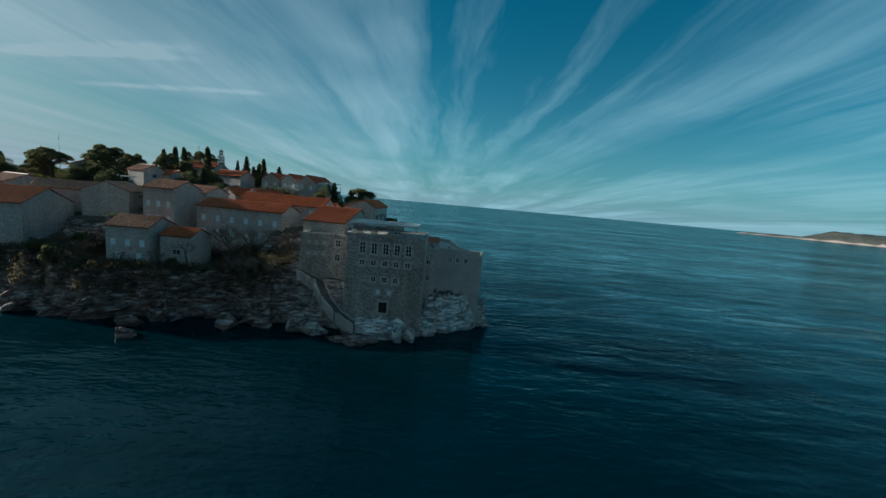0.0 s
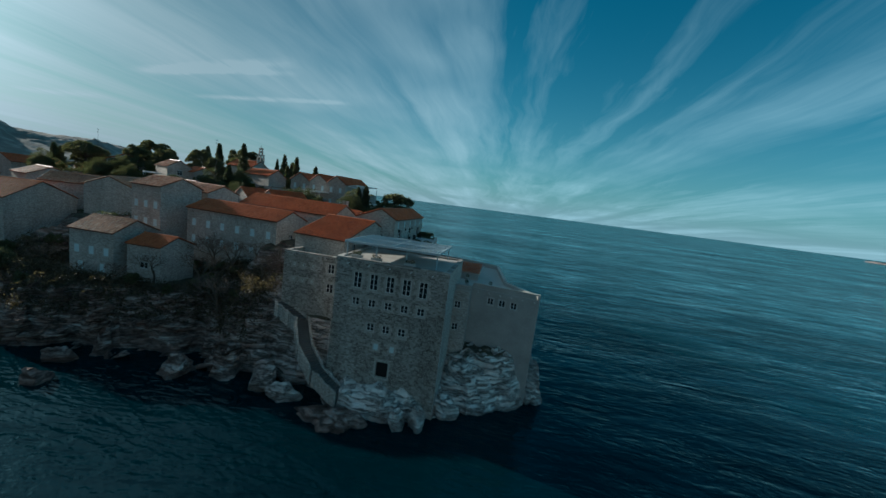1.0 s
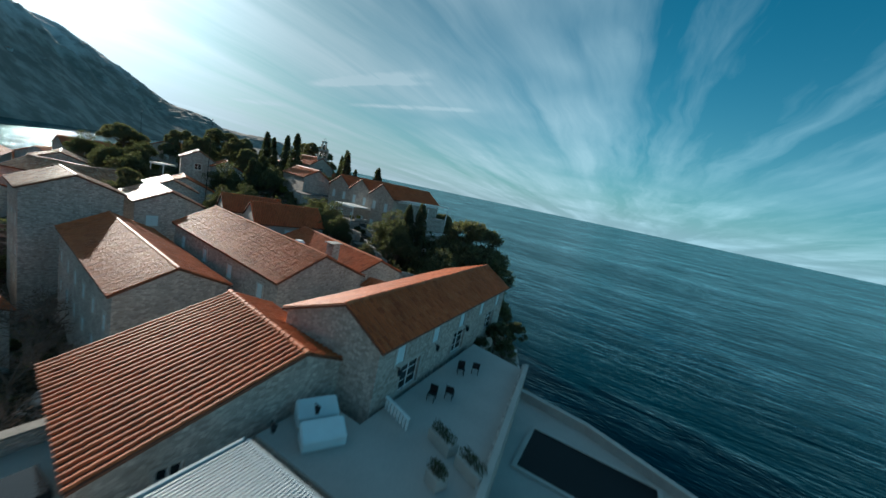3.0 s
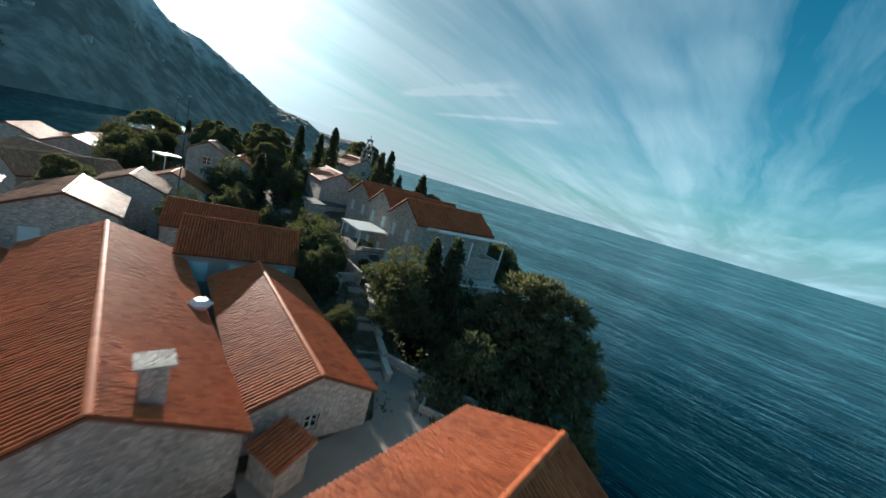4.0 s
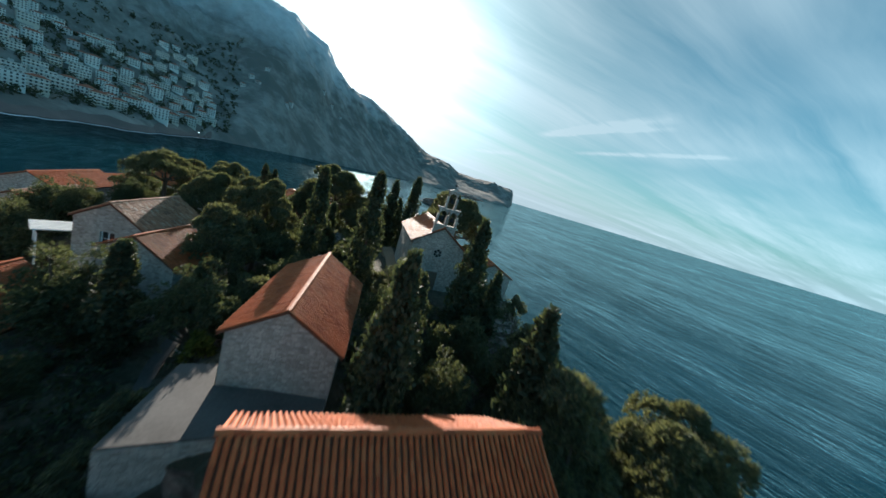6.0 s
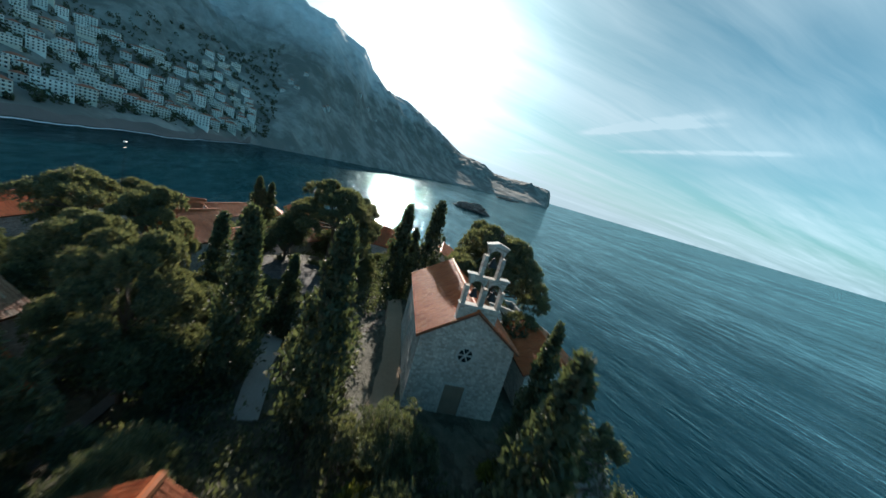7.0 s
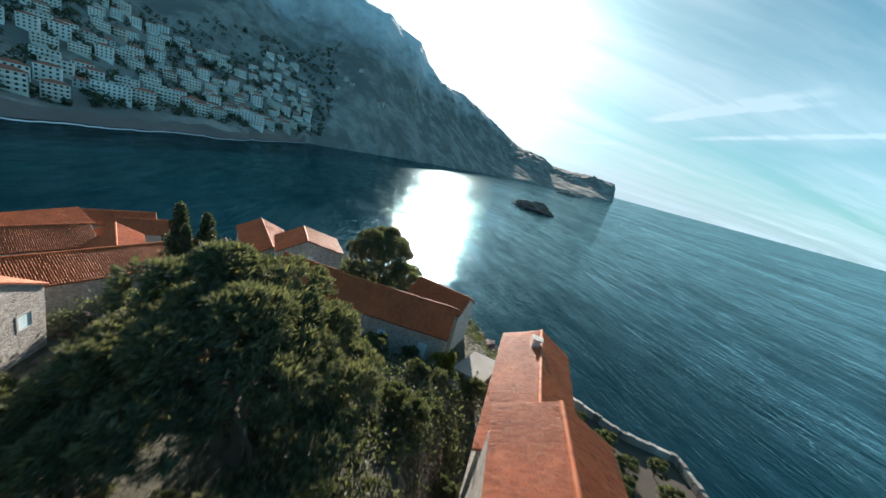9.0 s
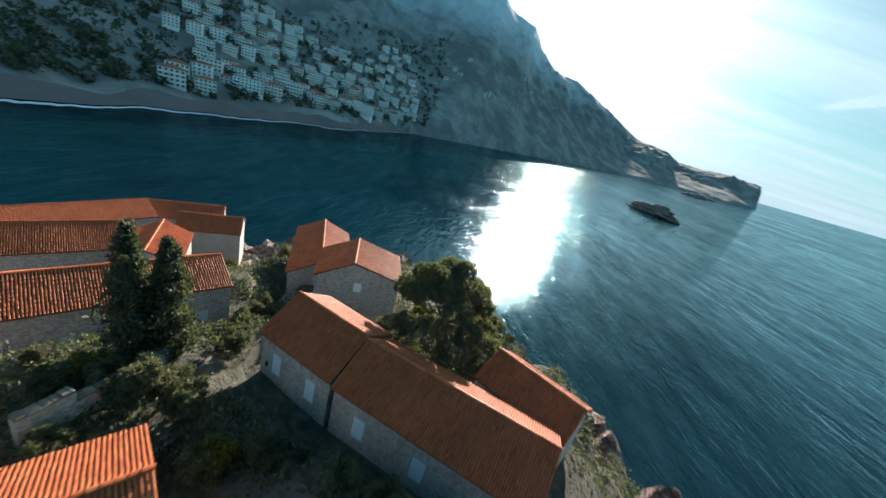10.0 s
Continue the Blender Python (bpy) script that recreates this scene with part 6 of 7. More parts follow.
CLEAR = [(-22.5, 93, -22.5, 103, 3.2), (-24, 104, -29, 104.5, 2.2), (-118, 128, -104, 129, 6.5), (-85, 125.2, -103, 128, 1.3), (-113.5, 133, -104, 133.5, 1.6), (-104, 134, -99, 128, 2.0), (-110.5, 141, -106, 143, 1.5), (-86, 133.5, -100, 136.5, 2.2), (-80, 139, -82, 140, 2.5),
         (-61, 114, -62, 121, 3.5), (-62, 114, -67, 115.5, 2.5), (-39, 107, -58, 111.5, 1.8), (-47, 112, -40, 112, 3.2), (-58, 112, -72, 113, 1.5), (-72, 113, -100, 122, 1.6), (-28, 102.4, -40, 108.6, 1.6), (-95.5, 148.5, -95, 149, 7.5), (5, 76, -1, 91, 9),
         (-10.5, 79, -10, 100, 3), (-148, 122, -141, 152, 2.0), (-17.5, 69, -17.5, 77, 7.5), (-7, 65, -7, 75, 8), (-19, 63, -24, 67, 2.0), (-11, 61, -17, 62, 2.0)]


def blocked(x, y):
    bad = np.zeros(np.shape(x), bool)
    for x0, y0, x1, y1, r, *_ in [*((*p[:4], p[4] + 0.3) for p in PADS), *CLEAR]:
        bad |= seg(x, y, x0, y0, x1, y1)[0] < r
    return bad


def path_strip(label, pts, width, mat=None, lift=0.1):
    """A path laid along the ground, with slightly uneven edges."""
    rng = random.Random(len(pts))
    line = []
    for (xa, ya), (xb, yb) in zip(pts, pts[1:]):
        k = max(2, round(math.hypot(xb - xa, yb - ya) / 0.9))
        line += [(xa + (xb - xa) * s / k, ya + (yb - ya) * s / k) for s in range(k)]
    line.append(pts[-1])
    verts, faces = [], []
    for i, (x, y) in enumerate(line):
        xa, ya = line[max(0, i - 1)]
        xb, yb = line[min(len(line) - 1, i + 1)]
        n = Vector((-(yb - ya), xb - xa)).normalized()
        wide = width * rng.uniform(0.86, 1.1)
        across = np.array((-0.5, -0.17, 0.17, 0.5)) * wide
        hs = island_height(x + n.x * across, y + n.y * across)
        z = float(hs.min())
        for o, h in zip(across, hs):
            verts.append((x + n.x * o, y + n.y * o, 0.5 * float(h) + 0.5 * float(hs.max()) + lift))
        verts += [(x - n.x * width * 0.52, y - n.y * width * 0.52, z - 0.6), (x + n.x * width * 0.52, y + n.y * width * 0.52, z - 0.6)]
    for i in range(len(line) - 1):
        a, b = i * 6, i * 6 + 6
        for p, q in ((0, 1), (1, 2), (2, 3), (4, 0), (3, 5)):
            faces.append((a + p, a + q, b + q, b + p))
    ob = hang("path", mesh_of("path", verts, faces), mat or M_PATH)
    tagged(ob, label, "path", kind="structure")


def balconies():
    """Two stepped masonry balconies with low walls on the sea side of the three gables."""
    m = frame_of((-38.9, 113.5), (-35.8, 124.1))
    for label, x0, x1, y0, y1, z in (("upper stone balcony with low rubble wall", 0.8, 10.2, -3.4, -0.15, 26.3), ("lower stone balcony with white painted low wall", 1.5, 9.0, -6.6, -3.42, 21.9)):
        root = thing("stone_balcony", m, label, "balcony", "balconies above the sea")
        part("platform", boxed(x0, y0, z - 12, x1, y1, z), M_STONE_WARM, root)
        part("deck", boxed(x0 + 0.05, y0 + 0.05, z + 0.004, x1 - 0.05, y1 - 0.05, z + 0.06), M_PAVING, root)
        for a in ((x0, y0, x1, y0 + 0.3), (x0, y0 + 0.303, x0 + 0.3, y1), (x1 - 0.3, y0 + 0.303, x1, y1)):
            low = part("parapet", boxed(a[0], a[1], z + 0.064, a[2], a[3], z + 0.95), M_STONE_WARM if z > 24 else M_WHITE, root)
            part("cap", boxed(a[0] - 0.03, a[1] - 0.03, z + 0.953, a[2] + 0.03, a[3] + 0.03, z + 1.03), M_CUT, low)


def low_wall(label, pts, high, thick):
    """A dry-stone wall stepping along the ground, capped with single stones."""
    rng = random.Random(len(label))
    root = thing("stone_wall", pose(0, 0, 0), label, "wall", "garden walls")
    for (xa, ya), (xb, yb) in zip(pts, pts[1:]):
        ln = math.hypot(xb - xa, yb - ya)
        m = frame_of((xa, ya), (xb, yb))
        k = max(1, round(ln / 2.2))
        for c in range(k):
            x0, x1 = c * ln / k, (c + 1) * ln / k - 0.004
            mid = m @ Vector(((x0 + x1) / 2, 0, 0))
            z = float(island_height(np.array([mid.x]), np.array([mid.y]))[0])
            bm = boxed(x0, -thick / 2, z - 2.5, x1, thick / 2, z + high * 0.5)
            bm.transform(m)
            body = part("wall_length", bm, M_STONE_WARM, root)
            x = x0
            while x < x1 - 0.15:
                w = min(rng.uniform(0.35, 0.7), x1 - x)
                bm = boxed(x + 0.01, -thick / 2 - 0.04, z + high * 0.5 + 0.003, x + w - 0.01, thick / 2 + 0.04, z + high * 0.5 + rng.uniform(0.14, 0.3), bevel=0.04)
                bm.transform(m)
                part("cap_stone", bm, M_RUBBLE, body)
                x += w


SQUARE = [(-120.0, 121.6), (-112.5, 122.0), (-108.5, 125.5), (-105.5, 129.6), (-110.0, 133.4), (-118.8, 134.2)]
SEAWALL = [(-136.9, 166.7), (-131.6, 170.1), (-128.3, 175.2), (-123.5, 174.0)]
EAST = Matrix.Translation((2.7, -1.25, 1.0))      # the tower group is laid out round its own origin
before = set(scene.objects)
sea_tower()
west_wing()
terraces()
sea_steps()
pergola("sun_roof", "large white louvred sun roof on a tower terrace", ((-16.5, 65.9), (-4.4, 65.9), 9.0), 20.45,
        [(0.1, 0.1, 1.85), (4.1, 0.0, 1.85), (8.1, 0.0, 1.85), (12.0, 0.1, 1.85), (0.1, 8.9, 1.85), (6.0, 8.9, 1.85), (12.0, 8.9, 1.85)], 84, M_LOUVRE, True)
for ob in set(scene.objects) - before:
    if ob.parent is None:
        ob.matrix_world = EAST @ ob.matrix_world
pergola("garden_pergola", "white slatted pergola against a stone gable", ((-49.9, 112.2), (-44.5, 111.0), 3.6), 26.5, [(0.1, 0.1, 2.09), (5.4, 0.1, 2.09)], 9, M_WHITE, slim=0.3)
pergola("balcony_pergola", "white slatted pergola over an upper balcony", ((-38.4, 114.4), (-35.7, 123.2), -3.2), 29.0,
        [(0.1, -3.1, 2.6), (4.6, -3.1, 2.6), (9.1, -3.1, 2.6)], 11, M_WHITE, False, -0.5, 0.13)
pergola("balcony_pergola", "white slatted pergola over a lower balcony", ((-35.6, 114.9), (-33.2, 121.8), -3.0), 24.6, [(0.1, -2.9, 2.6), (7.0, -2.9, 2.6)], 10, M_WHITE, False, -0.3, 0.13)
pergola("garden_pergola", "small white pergola beside a stone house", ((-88.6, 100.2), (-85.9, 101.4), 2.6), 26.0, [(0.1, 0.1, 3.0), (2.8, 0.1, 3.0)], 7, M_WHITE)
def roof_vent(x, y, z):
    root = thing("roof_vent", pose(x, y, z, 0, 0, 12), "pale metal roof vent with hexagonal hood and elbow pipe", "vent")
    bm = bmesh.new()
    tube(bm, (0, 0, -2.0), (0, 0, 1.0), 0.32, 0.32, 12)
    part("pipe", bm, M_LOUVRE, root)
    bm = bmesh.new()
    tube(bm, (0, 0, 1.002), (0, 0, 1.35), 0.45, 0.7, 6)
    tube(bm, (0, 0, 1.352), (0, 0, 1.6), 0.7, 0.4, 6)
    part("hood", bm, M_WHITE, root)
    bm = bmesh.new()
    tube(bm, (0.1, -0.3, 0.5), (0.5, -0.95, 0.35), 0.24, 0.24, 10)
    part("elbow", bm, M_LOUVRE, root)


roof_vent(-36.0, 93.9, 22.0)
balconies()
low_wall("rubble retaining wall with a rough stone top", [(-137.6, 119.6), (-142.6, 120.9), (-146.0, 121.0)], 3.2, 0.6)
TERRACE = [(-60.2, 113.2), (-66.0, 115.0), (-66.0, 116.8), (-64.0, 116.8), (-62.9, 122.5), (-60.4, 121.8)]
yard = thing("house_terrace", pose(0, 0, 0), "small paved terrace with stone retaining wall beside a house", "terrace")
part("retaining_wall", prism(TERRACE, 21.5, 26.2), M_STONE, yard)
part("paving", prism(TERRACE, 26.204, 26.3), M_PATH, yard)
quay = thing("sea_wall", pose(0, 0, 0), "long rubble sea wall with a narrow planted terrace behind", "wall")
QUAY = SEAWALL + [(-118.0, 156.5), (-119.2, 153.9), (-136.0, 162.9)]
part("wall_body", prism(QUAY, 0.5, 17.3), M_STONE, quay)
part("soil", prism(QUAY, 17.304, 17.4), M_SOIL, quay, "dark garden soil")
for (xa, ya), (xb, yb) in zip(SEAWALL, SEAWALL[1:]):
    ln = math.hypot(xb - xa, yb - ya)
    k = max(2, round(ln / 0.8))
    for c in range(k):
        bm = boxed(c * ln / k + 0.01, -0.05 - 0.25, 17.404, (c + 1) * ln / k - 0.01, 0.25, 18.3 + 0.1 * (c % 3 == 1), bevel=0.03)
        bm.transform(frame_of((xa, ya), (xb, yb)))
        part("parapet_stone", bm, M_BLOCK, quay)
court = thing("paved_court", pose(0, 0, 0), "grey paved court between stone houses", "court")
COURT = [(-20.0, 92.5), (-20.1, 102.4), (-22.6, 107.4), (-30.4, 105.2), (-27.4, 102.0), (-25.5, 100.4), (-25.6, 92.8)]
part("base", prism(COURT, 14.0, 19.9), M_STONE, court)
part("paving", prism(COURT, 19.904, 20.0), M_SLAB, court)
for (xa, ya), (xb, yb) in ((COURT[1], COURT[2]), (COURT[2], COURT[3])):
    ln = math.hypot(xb - xa, yb - ya)
    bm = boxed(0.1, 0.05, 20.004, ln - 0.1, 0.4, 20.7, bevel=0.03)
    bm.transform(frame_of((xa, ya), (xb, yb)))
    part("low_wall", bm, M_STONE_WARM, court)
shed = thing("garden_shed", pose(-24.6, 94.2, 20.0, 0, 0, 12), "low lean-to shed with a small clay tile roof", "shed")
part("wall", boxed(-0.9, -0.8, 0.004, 0.9, 0.8, 1.5), M_STONE_WARM, shed)
tv, tf = tile_field(2.2, 2.0, 0.5, random.Random(8))
hang("roof_slope", mesh_of("roof_slope", [(v[0] - 1.1, 1.0 - v[1], v[2] + 2.0) for v in tv], [f[::-1] for f in tf]), M_TILE, shed)["kind"] = "stuff"
bm = boxed(-1.1, -1.0, 1.93, 1.1, 1.0, 2.0)
for v in bm.verts:
    v.co.z -= 0.25 * (1.0 - v.co.y)
part("roof_deck", bm, M_MORTAR, shed)
nook = thing("paved_terrace", pose(0, 0, 0), "small bare paved terrace above the sea rocks", "terrace")
NOOK = [(-137.2, 154.2), (-139.6, 151.0), (-143.8, 155.2), (-141.5, 158.6)]
part("base", prism(NOOK, 6.0, 18.9), M_STONE, nook)
part("paving", prism(NOOK, 18.904, 19.0), M_SLAB, nook)
GARDEN = frame_of((-50.2, 112.2), (-44.4, 110.9))
bower = thing("garden_terrace", GARDEN, "raised garden terrace with grey retaining walls under a pergola", "terrace")
part("retaining_wall", boxed(0, -0.1, 20.5, 5.9, 3.6, 24.3), M_STONE, bower)
part("paving", boxed(0.05, -0.05, 24.304, 5.85, 3.55, 24.4, bevel=0.02), M_PATH, bower)
part("parapet", boxed(5.6, 0.9, 24.404, 5.85, 3.5, 24.85, bevel=0.03), M_STONE, bower)
part("stair_wall", boxed(5.91, 1.5, 20.5, 10.2, 1.8, 23.7, bevel=0.04), M_PLASTER, bower, "pale rendered garden wall")
part("bed_wall", boxed(5.91, -0.75, 20.5, 10.0, -0.5, 23.3, bevel=0.04), M_STONE, bower, "grey wall of a planted bed")
part("bed_soil", boxed(5.91, -0.497, 20.5, 10.0, 1.497, 22.6), M_SOIL, bower)
for k in range(6):
    part("step", boxed(5.91 + k * 0.33, 1.81, 21.0, 6.235 + k * 0.33, 2.9, 24.1 - k * 0.3, bevel=0.02), M_PATH, bower)
part("court", boxed(7.9, 1.81, 20.5, 11.6, 4.4, 22.35), M_EARTH_DARK, bower, "brown paved court")
lane_walls = thing("garden_wall", GARDEN, "grey rendered wall along a garden lane", "wall", "garden walls")
part("wall", boxed(4.0, -3.7, 20.5, 12.0, -3.4, 22.9, bevel=0.04), M_PLASTER, lane_walls)
part("coping", boxed(3.95, -3.76, 22.904, 12.05, -3.34, 23.0, bevel=0.02), M_CUT, lane_walls)
part("cross_wall", boxed(9.0, -3.39, 20.5, 9.3, -0.9, 22.8, bevel=0.04), M_PLASTER, lane_walls)
flight = thing("stepped_lane", frame_of((-28.4, 102.6), (-40.2, 108.7)), "long shallow stone steps climbing beside a garden wall", "steps")
for k in range(9):
    part("tread", boxed(k * 1.46, -0.85, 18.0, k * 1.46 + 1.44, 0.85, 20.05 + 0.23 * k, bevel=0.03), M_SLAB, flight)
for k in range(6):
    low = part("side_wall", boxed(k * 2.2, -1.25, 18.0, k * 2.2 + 2.19, -0.87, 20.6 + 0.34 * k, bevel=0.04), M_STONE_WARM, flight)
    part("coping", boxed(k * 2.2 + 0.01, -1.3, 20.604 + 0.34 * k, k * 2.2 + 2.18, -0.84, 20.7 + 0.34 * k, bevel=0.02), M_CUT, low)
bed = thing("planting_bed", pose(-23.2, 104.9, 20.002, 0, 0, 25), "walled planting bed with dark shrubs on a paved court", "planter")
for a in ((-1.9, -0.8, 1.9, -0.6), (-1.9, 0.6, 1.9, 0.8), (-1.9, -0.597, -1.7, 0.597), (1.7, -0.597, 1.9, 0.597)):
    part("rim", boxed(a[0], a[1], 0, a[2], a[3], 0.45, bevel=0.02), M_STONE_WARM, bed)
part("soil", boxed(-1.69, -0.59, 0, 1.69, 0.59, 0.35), M_SOIL, bed)
hang("shrub", leaf_mesh("shrub", [(u, 0.1 * u, 0.8, 0.6, 0.5, 0.5 + 0.1 * u) for u in (-1.2, -0.3, 0.5, 1.3)], 220, 0.14, 9), M_OLIVE, bed)
church()
plants()
ground_cover()
path_strip("trodden brown earth path beside the church", [(-80, 134.5), (-84.5, 133.4), (-89, 135.2), (-100.4, 138.2), (-110, 140.4)], 1.7, M_EARTH)
square = thing("village_square", pose(0, 0, 0), "level cobbled village square edged with pale slabs", "square", kind="structure")
part("paving", prism(SQUARE, 20.5, 23.5), M_COBBLE, square)
for (xa, ya), (xb, yb) in zip(SQUARE[3:], SQUARE[4:]):
    ln = math.hypot(xb - xa, yb - ya)
    for c in range(round(ln)):
        bm = boxed(c * ln / round(ln), -0.1, 23.504, (c + 1) * ln / round(ln) - 0.02, 1.0 + 0.25 * (c % 3), 23.56, bevel=0.02)
        bm.transform(frame_of((xa, ya), (xb, yb)))
        part("slab", bm, M_SLAB, square)
path_strip("pale stone path winding between garden shrubs", [(-85, 125.2), (-91.8, 125.8), (-99.3, 126.4), (-103, 128.2), (-106, 129.4)], 1.5, M_SLAB)
path_strip("narrow stone lane through gardens", [(-40.0, 108.6), (-45, 109.2), (-50, 109.9), (-58, 112), (-72, 113), (-86, 116.5), (-100, 122)], 0.9)
path_strip("stone lane between western houses", [(-140.5, 127), (-139.5, 135), (-138.5, 146), (-134, 150)], 1.8)


# ---- mainland town, islets and far coast ----
def coast_z(x, y):
    return float(coast_height(np.array([x]), np.array([y]))[0])


def polar(az, r):
    return HUB[0] - r * math.sin(radians(az)), HUB[1] + r * math.cos(radians(az))


M_TOWN = [plain("town_wall_" + n, c, 0.85, 0.12, 0.3, 0.2) for n, c in (("white", (0.78, 0.77, 0.74)), ("cream", (0.68, 0.62, 0.54)), ("grey", (0.52, 0.50, 0.48)), ("ochre", (0.56, 0.46, 0.37)))]
M_TOWNROOF = plain("town_roof", (0.34, 0.12, 0.07), 0.8, 0.25, 0.4, 0.2)
M_TOWNGLASS = plain("town_window", (0.04, 0.05, 0.06), 0.2, 0.2, 0.3, 0.0)


def town_house(key, w, d, storeys, mat, hip, single):
    """An apartment house: wall with recessed windows on three faces, balconies and roof. single: windows as parts of their own."""
    root = thing("apartment_house" if storeys > 3 else "town_house", pose(0, 0, 0), "white apartment house with balconies above the beach" if storeys > 3 else "small pale town house with red roof on the slope",
                 "house", "houses of the mainland town")
    h = storeys * 3.0
    part("wall", boxed(-w / 2, -d / 2, -9, w / 2, d / 2, h), mat, root)
    joined = bmesh.new()
    for s in range(storeys):
        z = s * 3.0 + 0.9
        cols = max(2, round(w / 3.2))
        for c in range(cols):
            x = -w / 2 + (c + 0.5) * w / cols
            if single:
                part("window", boxed(x - 0.7, -d / 2 - 0.05, z, x + 0.7, -d / 2 + 0.15, z + 1.5), M_TOWNGLASS, root)
            else:
                box(joined, x - 0.7, -d / 2 - 0.05, z, x + 0.7, -d / 2 + 0.15, z + 1.5)
        for c in range(max(1, round(d / 4)) if single else 0):
            y = -d / 2 + (c + 0.5) * d / max(1, round(d / 4))
            for sx in (-1, 1):
                box(joined, sx * w / 2 - 0.1, y - 0.6, z, sx * w / 2 + 0.05 * (sx > 0) + 0.1, y + 0.6, z + 1.4)
        if s and storeys > 2:
            bm = boxed(-w / 2 + 0.6, -d / 2 - 1.4, s * 3.0 - 0.15, w / 2 - 0.6, -d / 2 - 0.002, s * 3.0 + 0.05)
            box(bm, -w / 2 + 0.6, -d / 2 - 1.4, s * 3.0 + 0.052, w / 2 - 0.6, -d / 2 - 1.28, s * 3.0 + 0.9)
            part("balcony", bm, M_TOWN[0], root)
    ob = part("side_glazing", joined, M_TOWNGLASS, root)
    ob["kind"] = "stuff"
    bm = bmesh.new()
    if hip:
        o = 0.5
        base = [bm.verts.new((x, y, h + 0.004)) for x, y in ((-w / 2 - o, -d / 2 - o), (w / 2 + o, -d / 2 - o), (w / 2 + o, d / 2 + o), (-w / 2 - o, d / 2 + o))]
        top = [bm.verts.new((x, 0, h + d * 0.22)) for x in (-max(0.5, w / 2 - d / 2), max(0.5, w / 2 - d / 2))]
        for f in ((base[0], base[1], top[1], top[0]), (base[2], base[3], top[0], top[1]), (base[1], base[2], top[1]), (base[3], base[0], top[0])):
            bm.faces.new(f)
        bm.faces.new(base[::-1])
        part("roof", bm, M_TOWNROOF, root)
    else:
        box(bm, -w / 2 - 0.15, -d / 2 - 0.15, h + 0.004, w / 2 + 0.15, d / 2 + 0.15, h + 0.5)
        box(bm, -1.8, -1.5, h + 0.502, 1.8, 2.0, h + 2.6)
        part("roof", bm, M_TOWN[2], root)
    PATTERN[key] = [root, h, False]


def settle(key, az, r, turn=0.0, scale=1.0):
    x, y = polar(az, r)
    z = coast_z(x, y)
    root, _, used = PATTERN[key]
    m = pose(x, y, z, 0, 0, az + turn) @ Matrix.Diagonal((scale, scale, scale, 1))
    if not used:
        root.matrix_world = m
        PATTERN[key][2] = True
    else:
        copy_thing(root, Matrix()).matrix_basis = m


